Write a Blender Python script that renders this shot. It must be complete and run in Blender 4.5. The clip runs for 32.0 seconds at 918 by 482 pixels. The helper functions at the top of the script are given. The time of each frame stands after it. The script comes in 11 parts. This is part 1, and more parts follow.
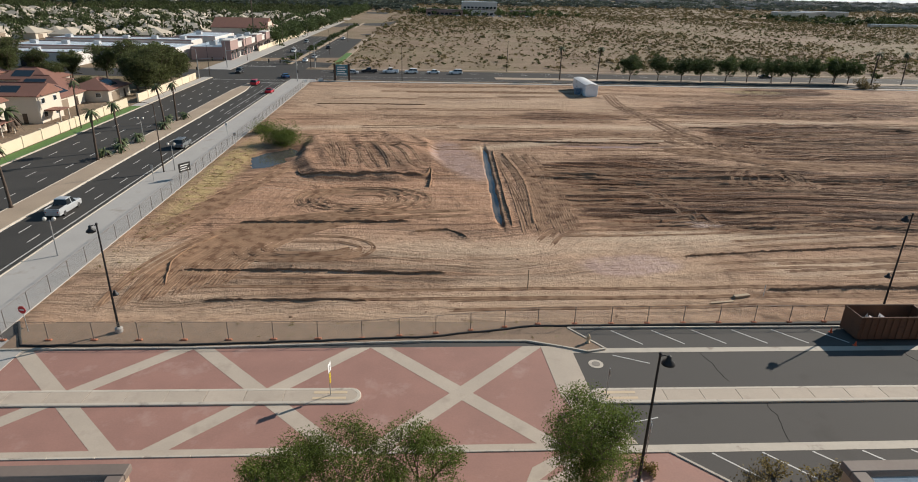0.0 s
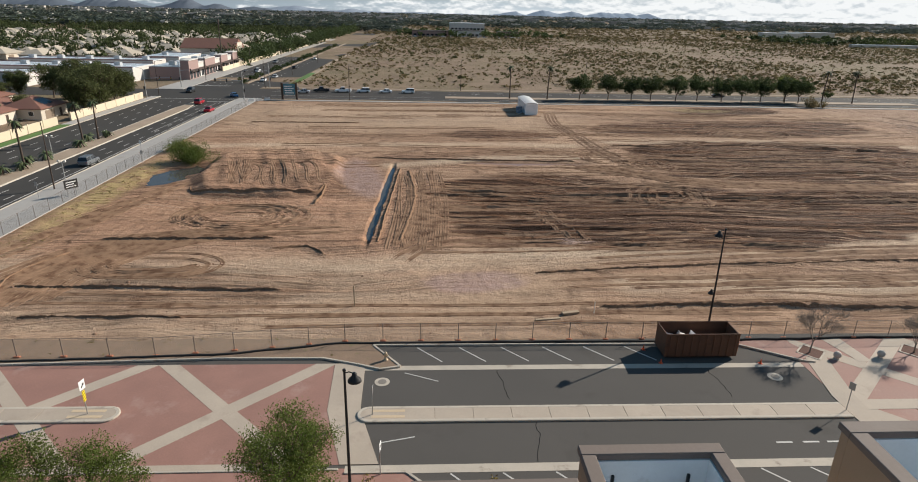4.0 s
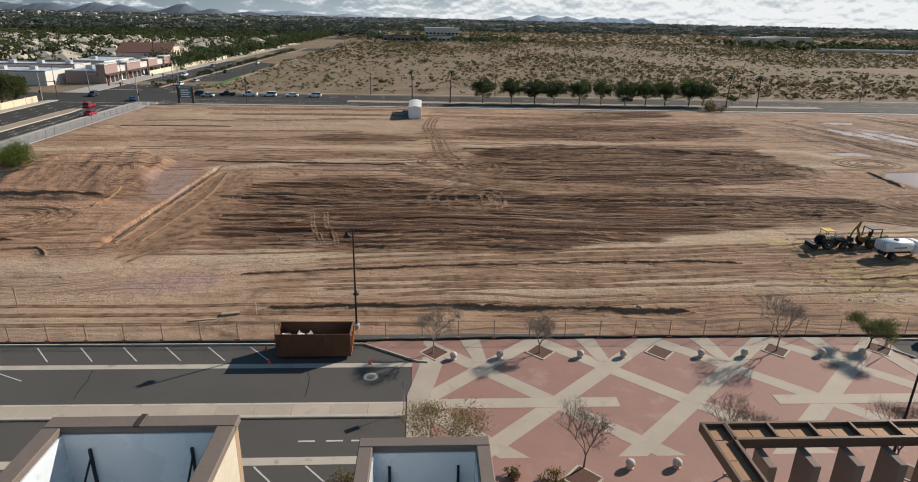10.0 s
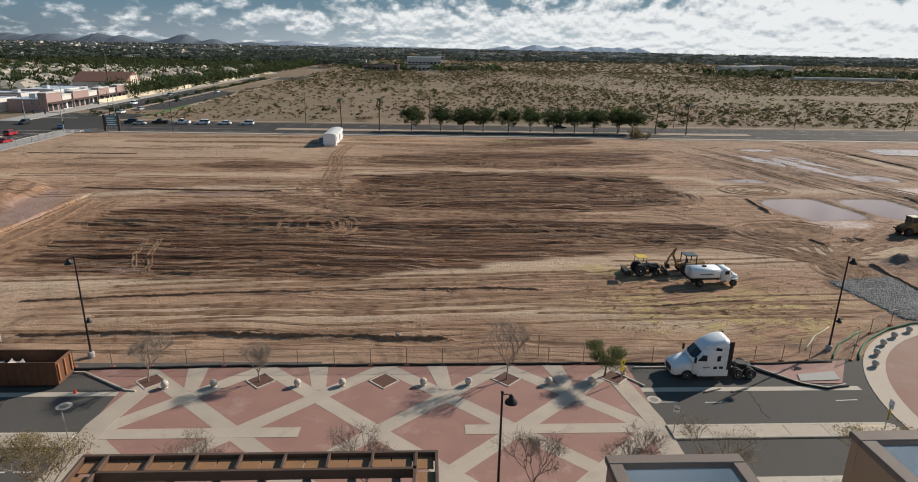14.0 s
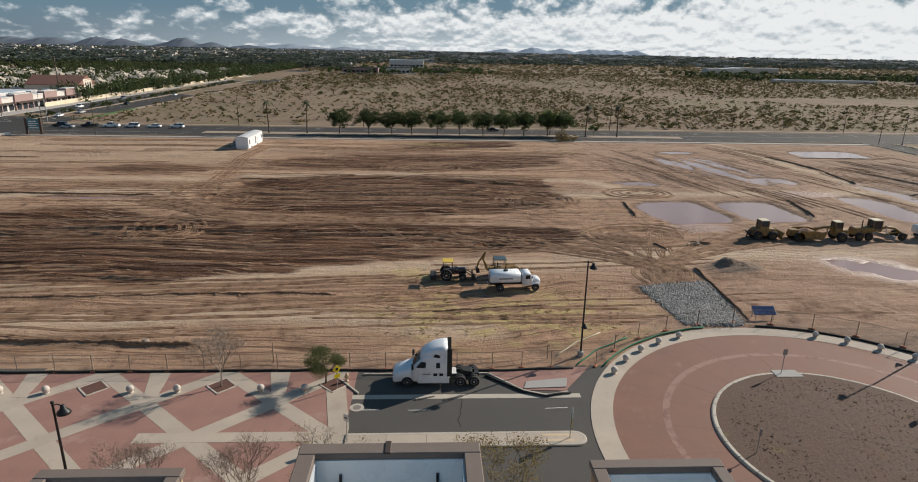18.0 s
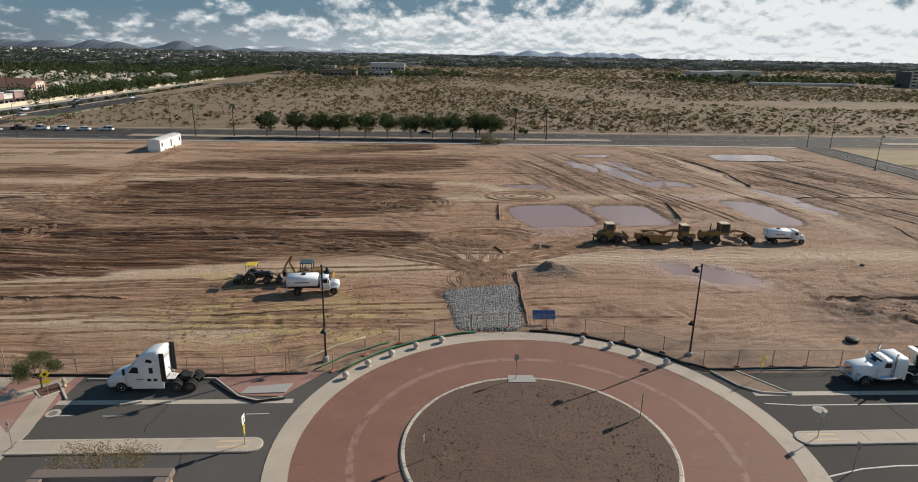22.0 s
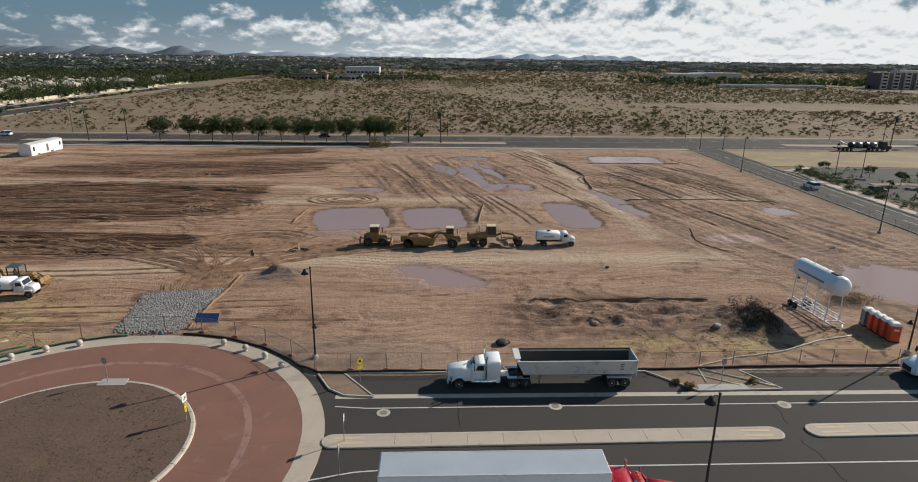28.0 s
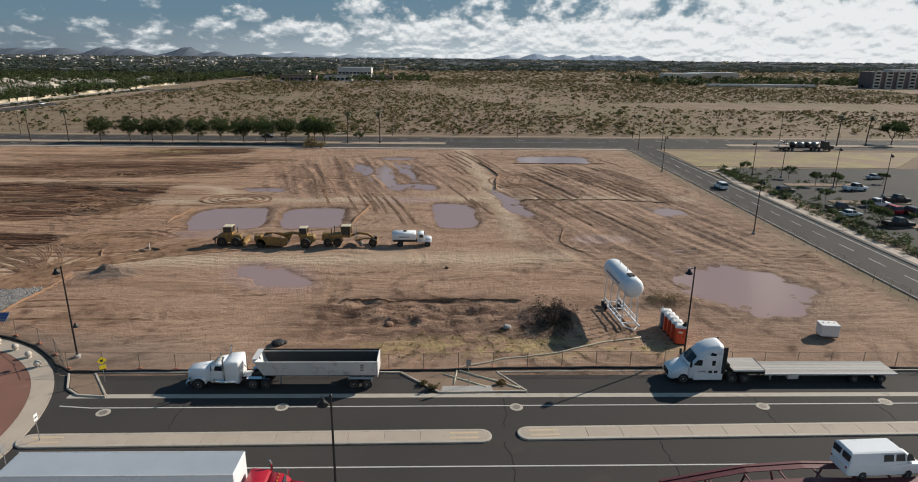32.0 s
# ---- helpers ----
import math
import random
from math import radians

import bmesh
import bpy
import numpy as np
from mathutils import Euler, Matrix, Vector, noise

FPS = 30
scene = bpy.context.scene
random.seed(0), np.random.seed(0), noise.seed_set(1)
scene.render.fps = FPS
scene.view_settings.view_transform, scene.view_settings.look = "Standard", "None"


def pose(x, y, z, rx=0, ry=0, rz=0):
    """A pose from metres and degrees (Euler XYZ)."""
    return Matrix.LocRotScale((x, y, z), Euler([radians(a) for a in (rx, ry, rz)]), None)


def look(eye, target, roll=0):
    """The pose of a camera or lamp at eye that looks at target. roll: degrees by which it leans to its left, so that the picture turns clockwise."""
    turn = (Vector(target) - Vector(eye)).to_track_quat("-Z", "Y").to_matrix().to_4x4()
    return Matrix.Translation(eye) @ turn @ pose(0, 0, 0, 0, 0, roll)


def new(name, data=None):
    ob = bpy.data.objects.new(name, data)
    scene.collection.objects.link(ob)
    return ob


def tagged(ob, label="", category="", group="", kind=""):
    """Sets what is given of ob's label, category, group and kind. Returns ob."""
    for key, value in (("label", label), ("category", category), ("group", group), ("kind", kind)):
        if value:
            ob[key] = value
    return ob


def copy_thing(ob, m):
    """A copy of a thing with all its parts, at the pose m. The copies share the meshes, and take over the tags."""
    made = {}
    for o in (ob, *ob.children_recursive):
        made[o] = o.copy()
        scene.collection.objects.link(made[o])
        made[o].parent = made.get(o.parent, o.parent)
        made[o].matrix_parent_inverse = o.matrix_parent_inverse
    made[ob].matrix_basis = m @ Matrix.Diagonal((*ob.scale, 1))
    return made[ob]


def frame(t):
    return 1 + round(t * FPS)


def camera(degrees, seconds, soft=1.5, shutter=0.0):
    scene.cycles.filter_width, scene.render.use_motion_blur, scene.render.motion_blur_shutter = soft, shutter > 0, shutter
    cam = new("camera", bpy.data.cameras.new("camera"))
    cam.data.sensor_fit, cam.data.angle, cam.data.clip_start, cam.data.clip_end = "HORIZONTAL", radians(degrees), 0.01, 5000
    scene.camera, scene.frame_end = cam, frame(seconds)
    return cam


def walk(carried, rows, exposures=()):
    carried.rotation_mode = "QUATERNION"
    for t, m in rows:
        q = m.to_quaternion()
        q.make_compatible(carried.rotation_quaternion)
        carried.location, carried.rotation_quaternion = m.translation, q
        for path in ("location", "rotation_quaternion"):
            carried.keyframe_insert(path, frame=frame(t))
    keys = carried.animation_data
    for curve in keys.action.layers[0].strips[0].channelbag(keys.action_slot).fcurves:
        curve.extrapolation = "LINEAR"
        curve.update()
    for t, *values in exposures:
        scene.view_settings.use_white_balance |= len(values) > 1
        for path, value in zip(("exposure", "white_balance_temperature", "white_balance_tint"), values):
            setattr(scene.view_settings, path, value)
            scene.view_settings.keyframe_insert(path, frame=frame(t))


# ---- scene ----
cam = camera(73.5, 32.0, soft=1.0)
PATH = [
    (0, (-0.529, 0.607, 28.773), (-0.417, 2.454, 28.014), 1.4),
    (0.5, (1.43, 0.297, 28.767), (1.539, 2.144, 28.009), 1.3),
    (1, (3.482, 0.17, 28.741), (3.588, 2.017, 27.983), 1.4),
    (1.5, (5.616, 0.089, 28.686), (5.721, 1.938, 27.929), 1.3),
    (2, (7.886, -0.021, 28.639), (7.988, 1.828, 27.883), 1.3),
    (2.5, (10.089, 0.079, 28.567), (10.194, 1.928, 27.812), 1.3),
    (3, (12.371, 0.066, 28.622), (12.48, 1.92, 27.88), 1.3),
    (3.5, (14.827, 0.216, 28.62), (14.935, 2.082, 27.906), 1.3),
    (5.5, (25.147, 0.094, 28.65), (25.258, 1.968, 27.958), 1.4),
    (6, (27.931, -0.03, 28.675), (28.04, 1.844, 27.983), 1.3),
    (6.5, (30.804, -0.205, 28.79), (30.91, 1.669, 28.098), 1.3),
    (7, (33.654, -0.376, 28.821), (33.761, 1.498, 28.129), 1.3),
    (7.5, (36.495, -0.548, 28.88), (36.604, 1.325, 28.188), 1.3),
    (8, (39.489, -0.733, 28.919), (39.596, 1.141, 28.228), 1.3),
    (8.5, (42.44, -1.005, 28.944), (42.547, 0.87, 28.254), 1.3),
    (9, (45.498, -1.376, 29.044), (45.606, 0.499, 28.354), 1.3),
    (9.5, (48.574, -1.669, 29.132), (48.681, 0.205, 28.442), 1.3),
    (10, (51.788, -1.842, 29.139), (51.895, 0.033, 28.451), 1.3),
    (10.5, (54.971, -2.023, 29.246), (55.079, -0.148, 28.557), 1.3),
    (11, (58.141, -2.159, 29.345), (58.251, -0.283, 28.66), 1.4),
    (11.5, (61.3, -2.23, 29.321), (61.409, -0.35, 28.648), 1.3),
    (12, (64.438, -2.257, 29.292), (64.546, -0.372, 28.633), 1.3),
    (12.5, (67.648, -2.34, 29.351), (67.754, -0.45, 28.705), 1.3),
    (13, (70.884, -2.412, 29.387), (70.99, -0.517, 28.754), 1.2),
    (13.5, (74.145, -2.428, 29.368), (74.25, -0.529, 28.749), 1.2),
    (14, (77.492, -2.675, 29.521), (77.595, -0.772, 28.915), 1.2),
    (14.5, (80.817, -2.713, 29.602), (80.919, -0.809, 28.999), 1.2),
    (16.5, (94.109, -2.754, 29.765), (94.207, -0.848, 29.167), 1.1),
    (17, (97.351, -2.779, 29.798), (97.45, -0.873, 29.2), 1.1),
    (17.5, (100.536, -2.86, 29.845), (100.634, -0.954, 29.248), 1.1),
    (18, (103.808, -2.934, 29.917), (103.905, -1.028, 29.319), 1.1),
    (18.5, (107.031, -2.935, 29.972), (107.128, -1.03, 29.373), 1.1),
    (19, (110.263, -2.926, 29.978), (110.361, -1.02, 29.381), 1.1),
    (19.5, (113.484, -2.944, 30.023), (113.581, -1.037, 29.427), 1.1),
    (20, (116.744, -2.953, 30.061), (116.84, -1.046, 29.466), 1.1),
    (20.5, (120.024, -3.126, 30.2), (120.119, -1.219, 29.605), 1.1),
    (21, (123.238, -3.165, 30.202), (123.334, -1.257, 29.609), 1.1),
    (21.5, (126.551, -3.335, 30.238), (126.646, -1.427, 29.647), 1.1),
    (22, (129.801, -3.549, 30.345), (129.897, -1.64, 29.755), 1.1),
    (22.5, (133.091, -3.721, 30.362), (133.186, -1.811, 29.775), 1.1),
    (23, (136.444, -4.038, 30.479), (136.539, -2.128, 29.893), 1.0),
    (23.5, (139.65, -4.169, 30.504), (139.744, -2.258, 29.92), 1.0),
    (24, (142.981, -4.279, 30.582), (143.073, -2.369, 29.997), 1.0),
    (24.5, (146.335, -4.415, 30.669), (146.426, -2.504, 30.084), 0.9),
    (25, (149.718, -4.517, 30.728), (149.807, -2.606, 30.146), 0.8),
    (25.5, (152.98, -4.611, 30.783), (153.069, -2.7, 30.2), 0.8),
    (27.5, (166.296, -5.005, 30.903), (166.379, -3.093, 30.322), 0.8),
    (28, (169.586, -5.056, 30.862), (169.668, -3.144, 30.282), 0.8),
    (28.5, (172.814, -5.17, 30.8), (172.895, -3.258, 30.221), 0.8),
    (29, (175.954, -5.276, 30.808), (176.036, -3.363, 30.23), 0.8),
    (29.5, (179.199, -5.43, 30.858), (179.28, -3.517, 30.28), 0.8),
    (30, (182.45, -5.548, 30.906), (182.53, -3.635, 30.328), 0.7),
    (30.5, (185.73, -5.567, 30.885), (185.808, -3.653, 30.308), 0.7),
    (31, (189.036, -5.546, 30.921), (189.108, -3.632, 30.344), 0.7),
    (31.5, (192.285, -5.486, 30.965), (192.349, -3.573, 30.387), 0.7),
    (32, (195.607, -5.47, 31.002), (195.655, -3.556, 30.423), 0.6),
]
walk(cam, [(t, look(eye, target, roll)) for t, eye, target, roll in PATH], [(0.0, 0.26), (7.0, 0.24), (12.0, 0.12), (32.0, 0.08)])

# ---- world, sun ----
SUN_DIR = Vector((0.86, 0.51, 0.0)).normalized()
SUN_EL = radians(28)
sun = new("sun", bpy.data.lights.new("sun", "SUN"))
sun.data.energy, sun.data.angle, sun.data.color = 5.2, radians(0.5), (1.0, 0.93, 0.82)
sun.matrix_world = look((0, 0, 100), Vector((0, 0, 100)) - Vector((SUN_DIR.x * math.cos(SUN_EL), SUN_DIR.y * math.cos(SUN_EL), math.sin(SUN_EL))))

world = bpy.data.worlds.new("sky")
scene.world = world
world.use_nodes = True
wn, wl = world.node_tree.nodes, world.node_tree.links
wn.clear()


def wnode(kind):
    return wn.new(kind)


def wmath(op, a, b=None, c=None):
    n = wnode("ShaderNodeMath")
    n.operation = op
    for i, v in enumerate((a, b, c)):
        if v is None:
            continue
        if isinstance(v, (int, float)):
            n.inputs[i].default_value = v
        else:
            wl.new(v, n.inputs[i])
    return n.outputs[0]


sky = wnode("ShaderNodeTexSky")
sky.sky_type, sky.sun_disc, sky.sun_elevation, sky.sun_rotation = "NISHITA", False, SUN_EL, math.atan2(SUN_DIR.x, SUN_DIR.y)
sky.air_density, sky.dust_density, sky.ozone_density = 1.0, 0.3, 2.0
tc = wnode("ShaderNodeTexCoord")
sep = wnode("ShaderNodeSeparateXYZ")
wl.new(tc.outputs["Generated"], sep.inputs[0])
azim = wmath("ARCTAN2", sep.outputs[0], sep.outputs[1])
elev = wmath("ARCSINE", sep.outputs[2])
# heaped clouds: the same field is read twice, here and a little higher up, to tell sunlit tops from shaded bases
lift = wmath("MULTIPLY", wmath("POWER", wmath("MAXIMUM", elev, 0.0), 0.7), 21.0)


def cloud_field(rise):
    comb = wnode("ShaderNodeCombineXYZ")
    wl.new(wmath("MULTIPLY", azim, 23.0), comb.inputs[0])
    wl.new(wmath("ADD", lift, rise), comb.inputs[1])
    comb.inputs[2].default_value = 3.7
    big_, small_ = wnode("ShaderNodeTexNoise"), wnode("ShaderNodeTexNoise")
    big_.inputs["Scale"].default_value, big_.inputs["Detail"].default_value, big_.inputs["Roughness"].default_value = 0.55, 2.0, 0.5
    small_.inputs["Scale"].default_value, small_.inputs["Detail"].default_value, small_.inputs["Roughness"].default_value = 1.5, 8.0, 0.58
    for n_ in (big_, small_):
        wl.new(comb.outputs[0], n_.inputs["Vector"])
    return wmath("ADD", wmath("MULTIPLY", big_.outputs[0], 0.45), wmath("MULTIPLY", small_.outputs[0], 0.55))


here, above = cloud_field(0.0), cloud_field(0.26)
# more cloud towards the sun's side, less on the far side
shift = wmath("MULTIPLY", wmath("MINIMUM", azim, 0.5), 0.24)
lowband = wmath("MULTIPLY", wmath("SUBTRACT", 0.075, wmath("MINIMUM", elev, 0.22)), 0.75)
off = wmath("MULTIPLY", wmath("SUBTRACT", elev, 0.036), 75.0)
bank = wmath("MULTIPLY", wmath("POWER", 2.718, wmath("MULTIPLY", wmath("MULTIPLY", off, off), -1.0)), 0.085)
dens = wmath("ADD", wmath("ADD", wmath("ADD", here, shift), lowband), bank)
ramp = wnode("ShaderNodeMapRange")
ramp.interpolation_type = "SMOOTHSTEP"
ramp.inputs["From Min"].default_value, ramp.inputs["From Max"].default_value = 0.46, 0.6
wl.new(dens, ramp.inputs["Value"])
cramp = wnode("ShaderNodeMix")
cramp.data_type = "RGBA"
cramp.inputs[6].default_value, cramp.inputs[7].default_value = (7.2, 8.1, 8.8, 1), (12.8, 13.1, 13.2, 1)
cfac = wnode("ShaderNodeMapRange")
cfac.inputs["From Min"].default_value, cfac.inputs["From Max"].default_value = -0.075, 0.06
wl.new(wmath("ADD", wmath("SUBTRACT", here, above), wmath("MULTIPLY", azim, 0.11)), cfac.inputs["Value"])
wl.new(cfac.outputs[0], cramp.inputs[0])
skymix = wnode("ShaderNodeMix")
skymix.data_type = "RGBA"
# the cloud thins out overhead
thin = wnode("ShaderNodeMapRange")
thin.inputs["From Min"].default_value, thin.inputs["From Max"].default_value = 0.5, 0.2
thin.inputs["To Min"].default_value = 0.12
wl.new(elev, thin.inputs["Value"])
haze = wnode("ShaderNodeMapRange")
haze.interpolation_type = "SMOOTHSTEP"
haze.inputs["From Min"].default_value, haze.inputs["From Max"].default_value = 0.055, -0.005
haze.inputs["To Max"].default_value = 0.9
wl.new(elev, haze.inputs["Value"])
hmix = wnode("ShaderNodeMix")
hmix.data_type = "RGBA"
hcol = wnode("ShaderNodeMix")
hcol.data_type = "RGBA"
hcol.inputs[6].default_value, hcol.inputs[7].default_value = (2.7, 3.5, 4.2, 1), (11.6, 12.9, 13.8, 1)
hfac = wnode("ShaderNodeMapRange")
hfac.inputs["From Min"].default_value, hfac.inputs["From Max"].default_value = -0.55, 0.5
wl.new(azim, hfac.inputs["Value"])
wl.new(hfac.outputs[0], hcol.inputs[0])
wl.new(haze.outputs[0], hmix.inputs[0])
blue = wnode("ShaderNodeMix")
blue.data_type = "RGBA"
blue.inputs[0].default_value = 0.82
# paler towards the horizon
pale_sky = wnode("ShaderNodeMix")
pale_sky.data_type = "RGBA"
pale_sky.inputs[6].default_value, pale_sky.inputs[7].default_value = (1.7, 3.2, 4.6, 1), (0.9, 2.4, 4.2, 1)
pfac = wnode("ShaderNodeMapRange")
pfac.inputs["From Min"].default_value, pfac.inputs["From Max"].default_value = 0.03, 0.3
wl.new(elev, pfac.inputs["Value"])
wl.new(pfac.outputs[0], pale_sky.inputs[0])
wl.new(pale_sky.outputs[2], blue.inputs[7])
wl.new(sky.outputs[0], blue.inputs[6])
wl.new(blue.outputs[2], hmix.inputs[6])
wl.new(hcol.outputs[2], hmix.inputs[7])
wl.new(wmath("MULTIPLY", ramp.outputs[0], thin.outputs[0]), skymix.inputs[0])
wl.new(hmix.outputs[2], skymix.inputs[6])
wl.new(cramp.outputs[2], skymix.inputs[7])
bg = wnode("ShaderNodeBackground")
bg.inputs["Strength"].default_value = 0.06
wl.new(skymix.outputs[2], bg.inputs["Color"])
out = wnode("ShaderNodeOutputWorld")
wl.new(bg.outputs[0], out.inputs["Surface"])

# ---- mesh tools ----
class Mesh:
    """Collects vertices and faces of one mesh."""

    def __init__(self):
        self.v, self.f = [], []

    def add(self, verts, faces):
        o = len(self.v)
        self.v += [tuple(p) for p in verts]
        self.f += [tuple(i + o for i in f) for f in faces]
        return self

    def box(self, x0, y0, z0, x1, y1, z1, b=0.0):
        if b <= 0:
            v = [(x0, y0, z0), (x1, y0, z0), (x1, y1, z0), (x0, y1, z0), (x0, y0, z1), (x1, y0, z1), (x1, y1, z1), (x0, y1, z1)]
            return self.add(v, [(3, 2, 1, 0), (4, 5, 6, 7), (0, 1, 5, 4), (1, 2, 6, 5), (2, 3, 7, 6), (3, 0, 4, 7)])
        b = min(b, (x1 - x0) * 0.45, (y1 - y0) * 0.45, (z1 - z0) * 0.45)
        rings = []
        for z, k in ((z0, b), (z0 + b, 0), (z1 - b, 0), (z1, b)):
            rings.append([(x0 + k + (b if not k else 0), y0 + k, z), (x1 - k - (b if not k else 0), y0 + k, z), (x1 - k, y0 + k + (b if not k else 0), z),
                          (x1 - k, y1 - k - (b if not k else 0), z), (x1 - k - (b if not k else 0), y1 - k, z), (x0 + k + (b if not k else 0), y1 - k, z),
                          (x0 + k, y1 - k - (b if not k else 0), z), (x0 + k, y0 + k + (b if not k else 0), z)])
        return self.loft(rings)

    def loft(self, rings, caps=True, closed=True):
        """Rings of equal length, joined one to the next."""
        n, o = len(rings[0]), len(self.v)
        for r in rings:
            self.v += [tuple(p) for p in r]
        for k in range(len(rings) - 1):
            for i in range(n if closed else n - 1):
                j = (i + 1) % n
                self.f.append((o + k * n + i, o + k * n + j, o + (k + 1) * n + j, o + (k + 1) * n + i))
        if caps:
            self.f.append(tuple(o + i for i in reversed(range(n))))
            self.f.append(tuple(o + (len(rings) - 1) * n + i for i in range(n)))
        return self

    def tube(self, pts, r, n=8, caps=True):
        """A round bar along points; r: one radius, or one a point."""
        pts = [Vector(p) for p in pts]
        rs = r if isinstance(r, (list, tuple)) else [r] * len(pts)
        rings, side = [], None
        for i, p in enumerate(pts):
            d = (pts[min(i + 1, len(pts) - 1)] - pts[max(i - 1, 0)]).normalized()
            if side is None or abs(side.dot(d)) > 0.95:
                side = d.orthogonal().normalized()
            side = (side - d * side.dot(d)).normalized()
            up = d.cross(side)
            rings.append([p + rs[i] * (math.cos(2 * math.pi * k / n) * side + math.sin(2 * math.pi * k / n) * up) for k in range(n)])
        return self.loft(rings, caps)

    def prism(self, poly, z0, z1):
        return self.loft([[(x, y, z0) for x, y in poly], [(x, y, z1) for x, y in poly]])

    def side(self, poly, y0, y1, b=0.0):
        """A profile in x and z, drawn out from y0 to y1, with its rims drawn in by b."""
        if b <= 0:
            return self.loft([[(x, y0, z) for x, z in reversed(poly)], [(x, y1, z) for x, z in reversed(poly)]])
        cx, cz = sum(p[0] for p in poly) / len(poly), sum(p[1] for p in poly) / len(poly)
        w, h = max(abs(p[0] - cx) for p in poly), max(abs(p[1] - cz) for p in poly)
        inner = [(cx + (x - cx) * (1 - b / w), cz + (z - cz) * (1 - b / h)) for x, z in poly]
        return self.loft([[(x, y, z) for x, z in reversed(pr)] for y, pr in ((y0, inner), (y0 + b, poly), (y1 - b, poly), (y1, inner))])

    def ball(self, c, r, n=12, m=8, squash=1.0):
        rings = []
        for k in range(1, m):
            a = math.pi * k / m
            rings.append([(c[0] + r * math.sin(a) * math.cos(2 * math.pi * i / n), c[1] + r * math.sin(a) * math.sin(2 * math.pi * i / n), c[2] - r * squash * math.cos(a)) for i in range(n)])
        return self.loft(rings)

    def turned(self, profile, c=(0, 0), n=16):
        """A turned shape: profile of (radius, z) round the upright axis at c."""
        return self.loft([[(c[0] + r * math.cos(2 * math.pi * i / n), c[1] + r * math.sin(2 * math.pi * i / n), z) for i in range(n)] for r, z in profile])

    def moved(self, m):
        self.v = [tuple(m @ Vector(p)) for p in self.v]
        return self

    def mesh(self, name, smooth=False):
        me = bpy.data.meshes.new(name)
        me.from_pydata(self.v, [], self.f)
        if smooth:
            me.polygons.foreach_set("use_smooth", [True] * len(me.polygons))
        me.update()
        return me


def part(name, m, material, parent=None, label="", smooth=False, kind=""):
    """One mesh object, under a thing or a part."""
    me = m.mesh(name, smooth) if isinstance(m, Mesh) else m
    if material is not None and not me.materials:
        me.materials.append(material)
    ob = new(name, me)
    if parent is not None:
        ob.parent = parent
    return tagged(ob, label=label, kind=kind)


def thing(name, label, category, m=None, group=""):
    """An empty at the base of a thing, to hold its parts."""
    ob = new(name)
    ob.empty_display_size = 0.2
    if m is not None:
        ob.matrix_basis = m
    return tagged(ob, label=label, category=category, group=group)


def again(ob, spots):
    """Copies of a thing at further spots (x, y, z, turn in degrees)."""
    return [copy_thing(ob, pose(x, y, z, 0, 0, r)) for x, y, z, r in spots]


